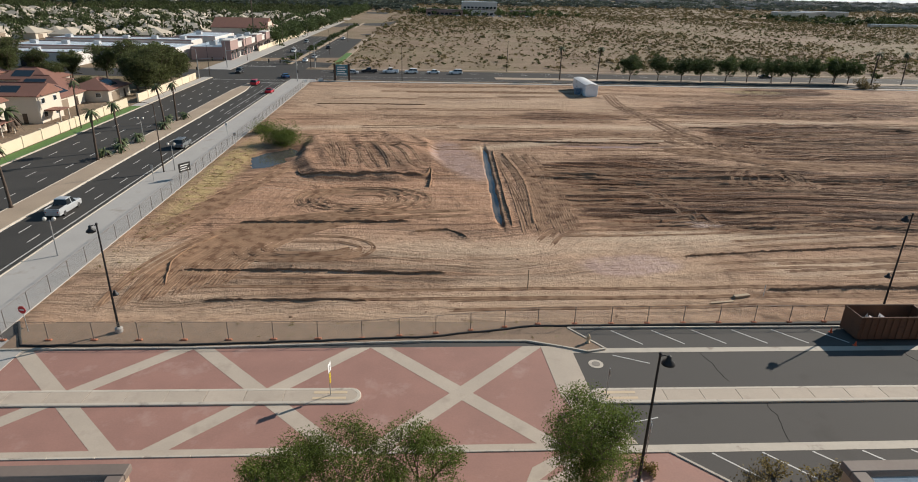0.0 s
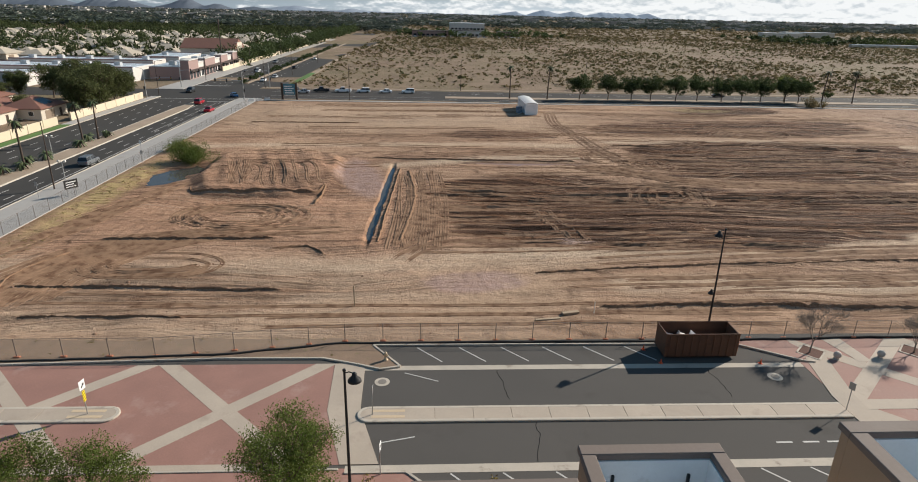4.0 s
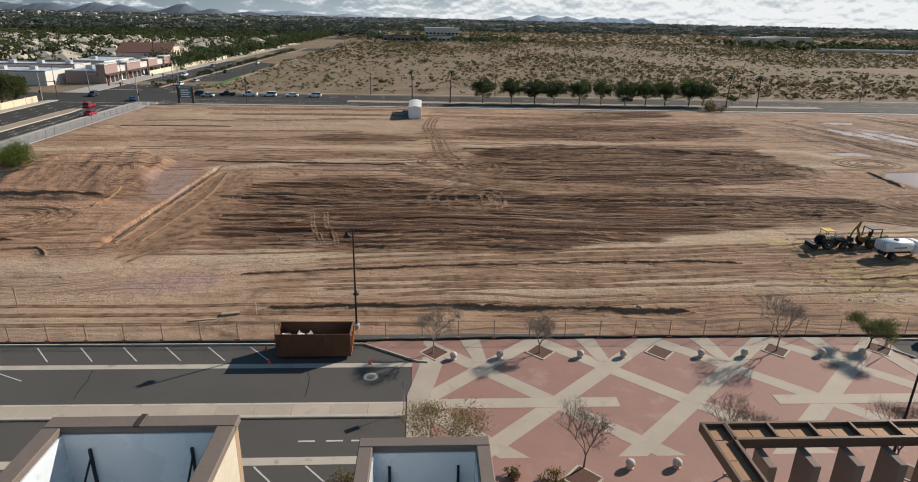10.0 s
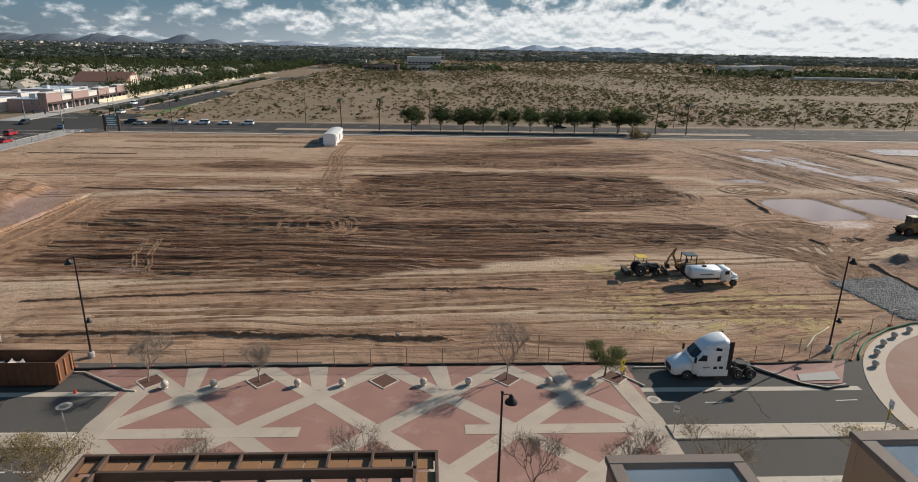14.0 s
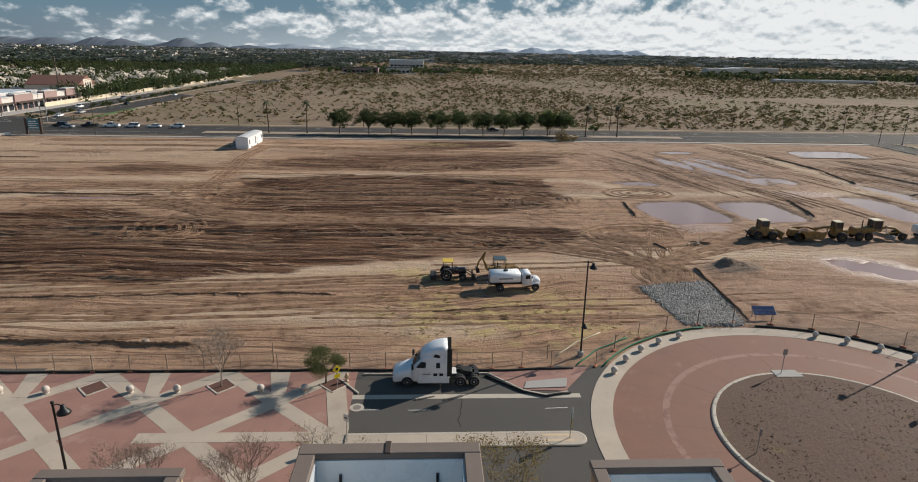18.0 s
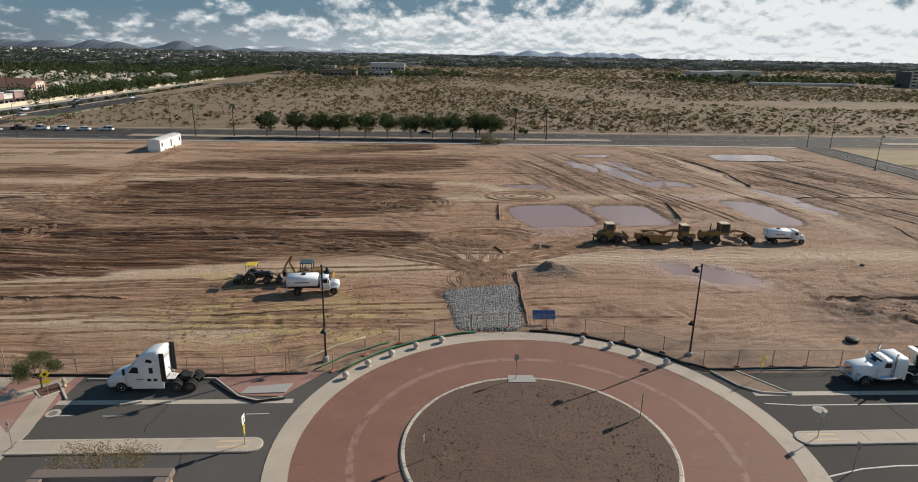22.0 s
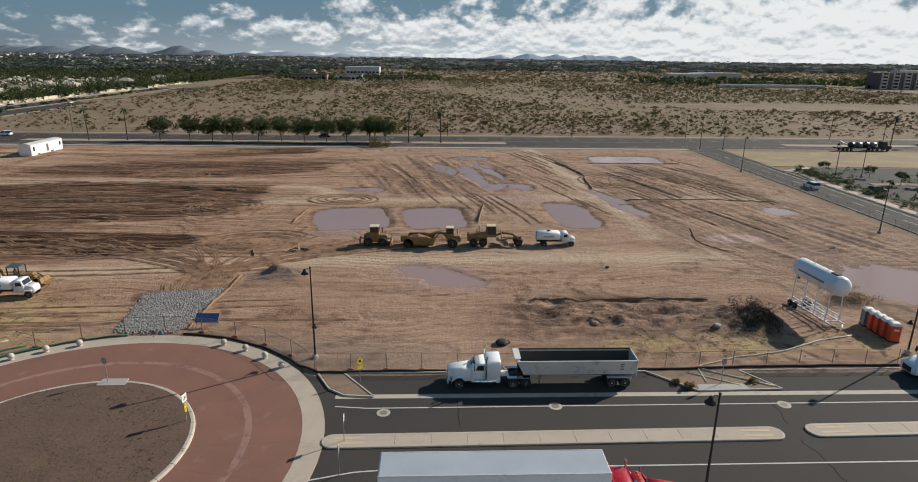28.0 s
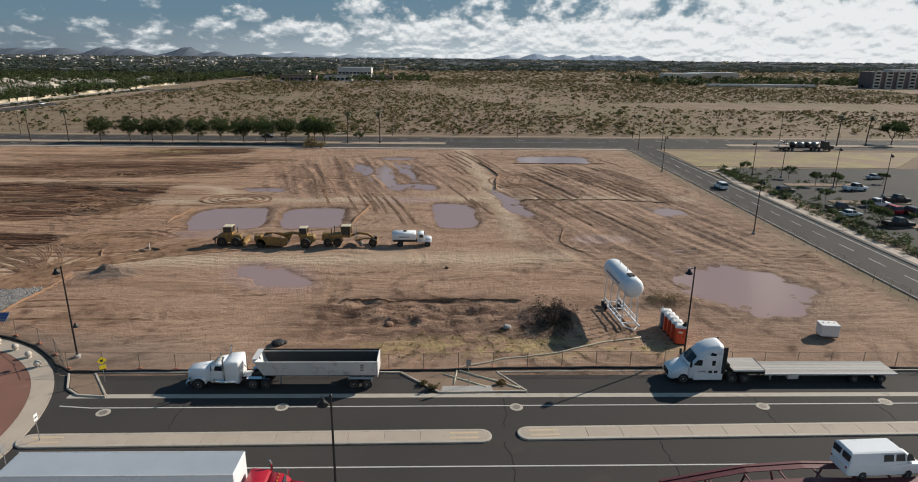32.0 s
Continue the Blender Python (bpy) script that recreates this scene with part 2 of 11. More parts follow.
# ---- materials ----
def surf(name, col, rough=0.8, metal=0.0, coarse=0.12, coarse_size=3.0, fine=0.08, fine_size=0.15, bump=0.02, spec=0.5, stain=None, stain_size=1.0, stain_at=0.62,
         island=0.0, own=0.0, stretch=(1, 1, 1), thin=0.0):
    """A surface with a base colour that varies at two scales, fine relief and stains. Sizes in metres."""
    ma = bpy.data.materials.new(name)
    ma.use_nodes = True
    nt = ma.node_tree
    N, L = nt.nodes, nt.links
    bs = N["Principled BSDF"]
    bs.inputs["Roughness"].default_value, bs.inputs["Metallic"].default_value = rough, metal
    bs.inputs["Specular IOR Level"].default_value = spec
    geo = N.new("ShaderNodeNewGeometry")
    mp = N.new("ShaderNodeMapping")
    mp.inputs["Scale"].default_value = stretch
    L.new(geo.outputs["Position"], mp.inputs["Vector"])

    def nz(size, detail, rough_=0.55):
        n = N.new("ShaderNodeTexNoise")
        n.inputs["Scale"].default_value, n.inputs["Detail"].default_value, n.inputs["Roughness"].default_value = 1.0 / size, detail, rough_
        L.new(mp.outputs[0], n.inputs["Vector"])
        return n.outputs[0]

    def mth(op, a, b):
        n = N.new("ShaderNodeMath")
        n.operation = op
        for i, v in enumerate((a, b)):
            if isinstance(v, (int, float)):
                n.inputs[i].default_value = v
            else:
                L.new(v, n.inputs[i])
        return n.outputs[0]

    n1, n2 = nz(coarse_size, 4), nz(fine_size, 3)
    k = mth("ADD", mth("MULTIPLY", mth("SUBTRACT", n1, 0.5), 2.6 * coarse), mth("MULTIPLY", mth("SUBTRACT", n2, 0.5), 2.6 * fine))
    if island:
        k = mth("ADD", k, mth("MULTIPLY", mth("SUBTRACT", geo.outputs["Random Per Island"], 0.5), island * 2))
    if own:
        oi = N.new("ShaderNodeObjectInfo")
        k = mth("ADD", k, mth("MULTIPLY", mth("SUBTRACT", oi.outputs["Random"], 0.5), own * 2))
    k = mth("ADD", k, 1.0)
    mul = N.new("ShaderNodeVectorMath")
    mul.operation = "SCALE"
    mul.inputs[0].default_value = col
    L.new(k, mul.inputs["Scale"])
    colour = mul.outputs[0]
    if stain:
        n3 = nz(stain_size, 6, 0.65)
        mr = N.new("ShaderNodeMapRange")
        mr.inputs["From Min"].default_value, mr.inputs["From Max"].default_value = stain_at, stain_at + 0.14
        L.new(n3, mr.inputs["Value"])
        mx = N.new("ShaderNodeMix")
        mx.data_type = "RGBA"
        L.new(mr.outputs[0], mx.inputs[0])
        L.new(colour, mx.inputs[6])
        mx.inputs[7].default_value = (*stain, 1)
        colour = mx.outputs[2]
    L.new(colour, bs.inputs["Base Color"])
    L.new(mth("ADD", mth("MULTIPLY", mth("SUBTRACT", n1, 0.5), 0.25), rough), bs.inputs["Roughness"])
    if thin:
        tl, ms = N.new("ShaderNodeBsdfTranslucent"), N.new("ShaderNodeMixShader")
        ms.inputs[0].default_value = thin
        L.new(colour, tl.inputs["Color"])
        L.new(bs.outputs[0], ms.inputs[1])
        L.new(tl.outputs[0], ms.inputs[2])
        L.new(ms.outputs[0], N["Material Output"].inputs["Surface"])
    if bump:
        bp = N.new("ShaderNodeBump")
        bp.inputs["Strength"].default_value, bp.inputs["Distance"].default_value = 0.6, bump
        L.new(n2, bp.inputs["Height"])
        L.new(bp.outputs[0], bs.inputs["Normal"])
    return ma


ASPHALT = surf("asphalt", (0.05, 0.046, 0.042), 0.9, spec=0.25, coarse=0.22, coarse_size=6, fine=0.25, fine_size=0.06, bump=0.004, stain=(0.068, 0.06, 0.054), stain_size=5, stain_at=0.6)
ASPHALT_OLD = surf("old_asphalt", (0.052, 0.046, 0.042), 0.9, spec=0.25, coarse=0.2, coarse_size=9, fine=0.2, fine_size=0.08, bump=0.004, stain=(0.068, 0.058, 0.05), stain_size=7, stain_at=0.58)
CONCRETE = surf("pale_concrete", (0.42, 0.345, 0.275), 0.85, coarse=0.14, coarse_size=3, fine=0.08, fine_size=0.1, bump=0.004, stain=(0.36, 0.29, 0.23), stain_size=2.5, stain_at=0.56, own=0.06)
SIDEWALK = surf("grey_concrete", (0.36, 0.335, 0.31), 0.85, coarse=0.12, coarse_size=4, fine=0.08, fine_size=0.1, bump=0.004, stain=(0.27, 0.24, 0.21), stain_size=4, stain_at=0.58, own=0.07)
RED_PAVE = surf("red_stained_concrete", (0.31, 0.163, 0.128), 0.8, coarse=0.16, coarse_size=2.6, fine=0.1, fine_size=0.12, bump=0.004, stain=(0.36, 0.22, 0.18), stain_size=3, stain_at=0.56, own=0.05)
KERB = surf("kerb_concrete", (0.46, 0.40, 0.33), 0.85, coarse=0.18, coarse_size=1.6, fine=0.1, fine_size=0.08, bump=0.004, stain=(0.25, 0.2, 0.16), stain_size=1.2, stain_at=0.58, own=0.07)
PAINT = surf("white_road_paint", (0.5, 0.48, 0.45), 0.7, coarse=0.14, coarse_size=1.2, fine=0.12, fine_size=0.05, bump=0.002, stain=(0.25, 0.23, 0.21), stain_size=0.5, stain_at=0.62)
YELLOW_PAINT = surf("yellow_paint", (0.62, 0.42, 0.05), 0.6, coarse=0.1, bump=0.002)
GRASS = surf("lawn_grass", (0.075, 0.15, 0.03), 0.9, coarse=0.3, coarse_size=4, fine=0.35, fine_size=0.12, bump=0.03)
TAN_DIRT = surf("tan_gravel", (0.33, 0.25, 0.18), 0.95, coarse=0.2, coarse_size=5, fine=0.2, fine_size=0.15, bump=0.03, stain=(0.24, 0.165, 0.115), stain_size=3)
ROOF_TILE = surf("red_clay_tile", (0.205, 0.095, 0.068), 0.85, coarse=0.14, coarse_size=2, fine=0.2, fine_size=0.25, bump=0.03, island=0.12)
ROOF_TAN = surf("tan_roof_tile", (0.42, 0.36, 0.285), 0.88, coarse=0.14, coarse_size=2, fine=0.16, fine_size=0.25, bump=0.03, island=0.12, own=0.16)
BARK = surf("bark", (0.115, 0.082, 0.058), 0.95, coarse=0.2, coarse_size=0.5, fine=0.25, fine_size=0.04, bump=0.02)
BARK_GREY = surf("grey_bark", (0.26, 0.215, 0.175), 0.95, coarse=0.2, coarse_size=0.5, fine=0.2, fine_size=0.03, bump=0.01)
LEAF = surf("green_leaves", (0.115, 0.15, 0.032), 0.7, coarse=0.25, coarse_size=1.0, fine=0.2, fine_size=0.2, bump=0, island=0.4, own=0.12, thin=0.4, spec=0.2)
LEAF_DARK = surf("dark_green_leaves", (0.06, 0.082, 0.03), 0.7, coarse=0.25, coarse_size=1.0, fine=0.2, fine_size=0.3, bump=0, island=0.4, own=0.2, thin=0.35, spec=0.2)
LEAF_OLIVE = surf("sunlit_olive_leaves", (0.105, 0.118, 0.048), 0.75, coarse=0.3, coarse_size=8, fine=0.25, fine_size=1.0, bump=0, island=0.4, own=0.15, thin=0.45, spec=0.15)
LEAF_MID = surf("olive_green_leaves", (0.064, 0.08, 0.032), 0.75, coarse=0.3, coarse_size=14, fine=0.25, fine_size=1.2, bump=0, island=0.4, own=0.2, thin=0.35, spec=0.15)
LEAF_YELLOW = surf("yellowing_leaves", (0.21, 0.16, 0.06), 0.75, coarse=0.3, coarse_size=0.8, fine=0.2, fine_size=0.2, bump=0, island=0.5, thin=0.4, spec=0.2)
SHRUB_GREEN = surf("olive_desert_shrub", (0.1, 0.098, 0.042), 0.9, coarse=0.3, coarse_size=14, fine=0.2, fine_size=0.4, bump=0, island=0.35, thin=0.3, spec=0.1)
SHRUB = surf("desert_shrub", (0.185, 0.145, 0.075), 0.9, coarse=0.35, coarse_size=22, fine=0.2, fine_size=0.4, bump=0, island=0.35, thin=0.3, spec=0.1)
IRON = surf("dark_painted_metal", (0.014, 0.014, 0.015), 0.5, 0.2, coarse=0.1, bump=0)
STEEL = surf("galvanised_steel", (0.42, 0.42, 0.42), 0.5, 0.8, coarse=0.12, coarse_size=0.8, bump=0)
# distance haze mixed into the leaf colour of the farthest trees
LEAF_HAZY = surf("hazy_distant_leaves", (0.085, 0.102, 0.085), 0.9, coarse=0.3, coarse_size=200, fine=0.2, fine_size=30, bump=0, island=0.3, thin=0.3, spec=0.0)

# ---- ground: one sheet to the horizon ----
def lattice(ix, iy, seed):
    h = (ix.astype(np.int64) * 374761393 + iy.astype(np.int64) * 668265263 + seed * 974634777) & 0x7FFFFFFF
    h = ((h ^ (h >> 13)) * 1274126177) & 0x7FFFFFFF
    return ((h ^ (h >> 16)) & 0xFFFF) / 65535.0


def vnoise(x, y, seed=0):
    ix, iy = np.floor(x), np.floor(y)
    fx, fy = x - ix, y - iy
    fx, fy = fx * fx * (3 - 2 * fx), fy * fy * (3 - 2 * fy)
    a, b = lattice(ix, iy, seed), lattice(ix + 1, iy, seed)
    c, d = lattice(ix, iy + 1, seed), lattice(ix + 1, iy + 1, seed)
    return (a * (1 - fx) + b * fx) * (1 - fy) + (c * (1 - fx) + d * fx) * fy


def fbm(x, y, octaves=4, seed=0):
    s, amp, tot = 0, 1.0, 0
    for k in range(octaves):
        s, tot, amp, x, y = s + amp * vnoise(x, y, seed + k), tot + amp, amp * 0.5, x * 2.03 + 7.1, y * 2.03 + 3.7
    return s / tot


def step(v, a, b):
    k = np.clip((v - a) / (b - a), 0, 1)
    return k * k * (3 - 2 * k)


def seg(x, y, pts):
    """Distance from a line of points, and how far along it (0 to 1) the nearest place lies."""
    best, along = np.full(x.shape, 1e9), np.zeros(x.shape)
    n = len(pts) - 1
    for i in range(n):
        (ax, ay), (bx, by) = pts[i], pts[i + 1]
        k = np.clip(((x - ax) * (bx - ax) + (y - ay) * (by - ay)) / ((bx - ax) ** 2 + (by - ay) ** 2), 0, 1)
        d = np.hypot(x - ax - k * (bx - ax), y - ay - k * (by - ay))
        along = np.where(d < best, (i + k) / n, along)
        best = np.minimum(best, d)
    return best, along


def blob(x, y, cx, cy, rx, ry, turn=0.0, soft=0.35, power=2):
    """1 inside a rounded patch, 0 outside."""
    c, s = math.cos(radians(turn)), math.sin(radians(turn))
    u, v = ((x - cx) * c + (y - cy) * s) / rx, (-(x - cx) * s + (y - cy) * c) / ry
    r = (np.abs(u) ** power + np.abs(v) ** power) ** (1 / power)
    return 1 - step(r, 1 - soft, 1 + soft)


def poly_mask(x, y, pts, soft):
    """1 inside a polygon, 0 outside, softened over its edge."""
    inside = np.zeros(x.shape, bool)
    for (ax, ay), (bx, by) in zip(pts, pts[1:] + pts[:1]):
        if ay != by:
            inside ^= ((ay > y) != (by > y)) & (x < (bx - ax) * (y - ay) / (by - ay) + ax)
    d, _ = seg(x, y, pts + pts[:1])
    return step(np.where(inside, d, -d), -soft, soft)


SITE = (-37.2, 50.3, 257.0, 206.0)
# berms and spoil ridges: points, height, half width
RIDGES = (
    (((35, 56.4), (45, 57.4), (60, 56.9), (80, 55.4)), 0.55, 0.8), (((-27, 62.2), (-15, 61.9), (2, 60.9)), 0.34, 0.42), (((-22, 55.0), (-6, 54.7)), 0.26, 0.4),
    (((-24.5, 76.9), (-13, 76.6), (-2.5, 77.1)), 0.36, 0.45), (((-21.5, 101), (-19.5, 97.6), (-9, 96.9), (-1, 97.8), (0.6, 101), (0.2, 92)), 0.5, 0.55), (((-2, 73), (2, 74), (5, 71)), 0.4, 0.9),
    (((6.5, 124.6), (20, 123.4), (48, 122.6)), 0.3, 0.6), (((-29, 165), (0, 165.5)), 0.22, 0.6), (((30, 65.6), (49, 67.8), (76, 69.6), (92, 69.4)), 0.28, 0.6),
    (((182, 69.6), (196, 69.8), (206, 69.2)), 0.4, 0.5), (((36, 91.0), (60, 91.2)), 0.2, 0.6), (((60, 139), (95, 141), (124, 138)), 0.35, 0.9),
    (((208, 140), (209, 152), (210, 160), (206, 178)), 0.4, 0.7), (((212, 128), (235, 128.5), (246, 126)), 0.2, 0.5), (((143, 108), (144, 120)), 0.4, 0.7),
    (((178, 108), (180, 122)), 0.5, 0.8), (((141.2, 61), (142.2, 79)), 0.4, 0.5), (((-27.1, 58.6), (-28.4, 65.4), (-25.8, 72.4)), 0.2, 0.5),
    (((216, 178), (244, 177)), 0.3, 0.8), (((218, 105), (216, 96), (219, 90)), 0.12, 0.8), (((14.0, 76), (15.5, 96), (14.2, 114)), 0.2, 1.2), (((11.0, 75.5), (11.7, 96), (12.4, 115.5)), 0.25, 0.5),
    (((104, 64), (118, 65.8)), 0.18, 0.5), (((140, 92), (141.5, 87.5)), 0.3, 0.4), (((146, 92), (150, 90.6)), 0.35, 0.6),
)
# wet hollows with standing water: centre, half sizes, turn, squareness
POOLS = (
    (-27.2, 110.0, 3.6, 8.5, -22, 2), (10.3, 97.5, 0.34, 20.0, -2.0, 4), (37, 121.0, 12.5, 1.0, -1, 3), (153.5, 112, 7.6, 8.6, 8, 5),
    (169.8, 112.8, 6.3, 8.4, 6, 5), (197.6, 115.6, 4.6, 10.6, 3, 4), (229.5, 185, 11.2, 6.8, 2, 4), (237.5, 75, 8.6, 10.5, 20, 2), (171, 79, 6.6, 3.6, -35, 2),
    (210, 126, 2.2, 15, 14, 2), (180, 158, 2.0, 15, 12, 2), (186.5, 162, 1.7, 16, 12, 2), (172.5, 167, 2.3, 10, 15, 2), (188, 143, 6, 4.5, 10, 2), (152, 138.5, 4.6, 2.6, 0, 2),
    (243, 118, 3.4, 3.2, 0, 2), (181, 186, 6, 3.5, 0, 2),
)


# hollows of smooth pinkish mud: centre, half sizes, turn
MUD = ((22.5, 62.2, 6.0, 3.0, 4), (171, 78.8, 9.0, 5.6, -35), (5.2, 110, 3.8, 13, 8), (36, 76, 3, 1.2, 0), (152, 100, 6, 3, 10), (224, 98, 5, 3, 0), (188, 128, 8, 3, 5))


def warp(x, y):
    return x + 5 * (fbm(x / 17, y / 17, 3, 11) - 0.5), y + 5 * (fbm(x / 17, y / 17, 3, 21) - 0.5)


def pool_depth(x, y):
    wx, wy = x + 5.5 * (fbm(x / 4.6, y / 4.6, 4, 31) - 0.5), y + 5.5 * (fbm(x / 4.6, y / 4.6, 4, 41) - 0.5)
    d = np.zeros(x.shape)
    for cx, cy, rx, ry, turn, p in POOLS:
        near = (np.abs(x - cx) < 2.2 * max(rx, ry) + 4) & (np.abs(y - cy) < 2.2 * max(rx, ry) + 4)
        if near.any():
            q_ = 0.3 if min(rx, ry) < 1.2 else 0.35 if p >= 4 else 1.0
            ww = (x + q_ * (wx - x), y + q_ * (wy - y))
            d[near] = np.maximum(d[near], blob(ww[0][near], ww[1][near], cx, cy, rx, ry, turn, 0.35 if p < 4 else 0.2, p))
    return d


# fields churned by the earthmovers: outline, depth
RUTS = (([(19, 106), (30, 110), (41, 113), (53, 107), (74, 101), (99, 103), (125, 101), (130, 95), (117, 88), (98, 83), (82, 78), (63, 74), (42, 72.5), (24, 74.5)], 1.0),
        ([(58, 122), (64, 138), (79, 145), (101, 144), (129, 141.5), (131.5, 125), (126, 114.5), (100, 107.5), (80, 108.5), (68, 113)], 1.0),
        ([(60, 158), (101, 150), (138, 160), (141, 176), (103, 178), (66, 168)], 0.7), ([(92, 186), (104, 204), (130, 206), (132, 195), (104, 184)], 0.8),
        ([(18, 150), (28, 158), (45, 157), (46, 149), (30, 147)], 0.6))


def rut_zone(x, y):
    """Where the earthmovers have left deep parallel tracks."""
    wx, wy = warp(x, y)
    wx, wy = wx + 9 * (fbm(x / 9, y / 2.2, 3, 15) - 0.5), wy
    z = np.zeros(x.shape)
    for pts, deep_ in RUTS:
        z = np.maximum(z, deep_ * poly_mask(wx, wy, pts, 2.6))
    z = z * (0.72 + 0.56 * step(fbm(x / 26, y / 2.6, 3, 17), 0.3, 0.62))
    z = np.maximum(z, 0.25 * blob(wx, wy, -12, 61, 18, 9, 0, 0.4))
    return z


def height(x, y):
    site = step(x, SITE[0] - 0.2, SITE[0] + 1.2) * step(SITE[2] - x, 0, 1.5) * step(y, SITE[1] - 0.6, SITE[1] + 0.8) * step(SITE[3] - y, 0, 2)
    site = site * step(np.hypot(x - 138.9, y - 38.0), 21.7, 22.4) * np.where(x < 12, step(y, 46.6, 47.4), 1)
    wx, wy = warp(x, y)
    z = 0.10 + 0.5 * (fbm(x / 26, y / 26, 3, 1) - 0.5) + 0.14 * (fbm(x / 4.5, y / 3.2, 3, 5) - 0.5)
    # tracks along x: several passes at slightly different angles
    rz = rut_zone(x, y)
    bandy = y + 5.0 * (fbm(x / 45, y / 30, 2, 61) - 0.5)
    some = 0.16 * step(fbm(x / 40, y / 12, 2, 63), 0.5, 0.66)
    for slope, long_, wide, amp, seed in ((0.0, 60, 1.5, 0.22, 71), (0.05, 40, 1.0, 0.2, 73), (-0.06, 34, 0.85, 0.16, 77)):
        n = fbm(x / long_, (bandy + slope * x) / wide, 2, seed)
        z -= amp * (rz + some) * step(n, 0.5, 0.57) - 0.16 * amp * (rz + some)
    z -= 0.08 * rz
    z += (0.05 + 0.1 * rz) * (fbm(x / 1.1, y / 0.55, 2, 79) - 0.5)
    # tracks along y on the eastern pads
    east = np.maximum(blob(wx, wy, 172, 160, 22, 26, 10, 0.3, 3), blob(wx, wy, 231, 118, 22, 36, 5, 0.35, 3))
    east = np.maximum(east, blob(wx, wy, 228, 155, 20, 18, 10, 0.3, 3))
    bend = x + 0.28 * y + 3 * (fbm(x / 30, y / 30, 2, 81) - 0.5)
    z += (fbm(bend / 1.1, y / 24, 2, 91) - 0.5) * 0.55 * east
    # looping wheel tracks
    loops = vnoise(x / 34, y / 26, 401) + 0.5 * vnoise(x / 15, y / 13, 403)
    on = step(vnoise(x / 21, y / 17, 405), 0.42, 0.6)
    z += 0.04 * np.sin(loops * 120) * on * (1 - 0.6 * rz)
    # raised pad beside the avenue, with scoop marks across its edge
    pad = blob(wx, wy, -10.8, 112.5, 12, 17.0, 4, 0.1, 3)
    z += pad * (0.85 + 0.6 * (fbm((x + 0.3 * y) / 1.6, y / 12, 3, 95) - 0.5))
    # turning circles
    for cx, cy, r in ((-9.5, 86.5, 9.0), (58, 98.5, 4.5), (63, 121, 5), (127, 121, 7)):
        d = np.hypot(x - cx, (y - cy) * 1.15)
        z += 0.13 * np.sin((d + 1.2 * fbm(x / 5, y / 5, 2, 97)) * 2 * np.pi / 1.25) * np.exp(-((d - r * 0.75) / (0.38 * r)) ** 2)
    for pts, h, w in RIDGES:
        xs, ys = [p[0] for p in pts], [p[1] for p in pts]
        near = (x > min(xs) - 5) & (x < max(xs) + 5) & (y > min(ys) - 5) & (y < max(ys) + 5)
        if near.any():
            d, _ = seg(x[near], y[near] + 0.6 * (fbm(x[near] / 3.3, y[near] / 3.3, 3, 101) - 0.5), pts)
            rough = (0.1 + 0.85 * fbm(x[near] / 0.9, y[near] / 0.9, 3, 111)) * (0.45 + 0.9 * fbm(x[near] / 5, y[near] / 5, 2, 117))
            z[near] += 0.75 * h * rough * np.exp(-(d / (0.45 * w)) ** 1.5) - 0.2 * h * np.exp(-((d - 1.1 * w) / (0.5 * w)) ** 2)
    # spoil heaps and the excavated pit
    for cx, cy, rx, ry, h in ((148, 78.6, 3.6, 2.2, 1.1), (112, 156.3, 2.8, 1.1, 0.9), (208.6, 62.5, 3.2, 4.2, 1.3), (225, 69, 4.6, 2.0, 0.9), (256, 88, 4, 3, 0.8), (105, 75.2, 4, 1.6, 0.3), (190, 66, 5, 2, 0.3), (147, 79.5, 1.5, 1.2, 0.8), (203, 60.5, 2.2, 1.6, 0.4)):
        near = (np.abs(x - cx) < 3 * rx) & (np.abs(y - cy) < 3 * ry)
        z[near] += h * np.exp(-((x[near] - cx) / rx) ** 2 - ((y[near] - cy) / ry) ** 2) * (0.4 + 1.2 * fbm(x[near] / 1.1, y[near] / 1.1, 3, 121))
    z -= 0.45 * blob(wx, wy, 110, 196, 20, 4.2, -2, 0.4)
    pit = blob(wx, wy, 193, 65.5, 12.5, 4.6, 0, 0.3)
    z += pit * (1.5 * (fbm(x / 2.2, y / 1.4, 4, 123) - 0.5) - 0.2)
    pd = pool_depth(x, y)
    z = z * (1 - 0.88 * np.clip(pd * 1.3, 0, 1)) - 0.19 * pd + np.where((y > 121) & (x < 215), 0.24, np.where(y < 90, 0.2, 0.06)) * (fbm(x / 1.9, y / 2.6, 3, 441) - 0.42) * np.clip(pd * 1.5, 0, 1)
    ditch = blob(x + 0.5 * (fbm(x / 2, y / 2, 3, 127) - 0.5), y, 10.3, 97.5, 0.52, 20.5, -2, 0.25, 4)
    z -= 0.75 * ditch
    # outside the site: plain, with the roads' bed a little lower than their surface
    out_z = -0.06 + np.where(y > 243, 1.2 * (fbm(x / 60, y / 60, 3, 131) - 0.5) * step(y, 246, 300), 0)
    z = site * z + (1 - site) * out_z
    return z, rz, east, pd, pad


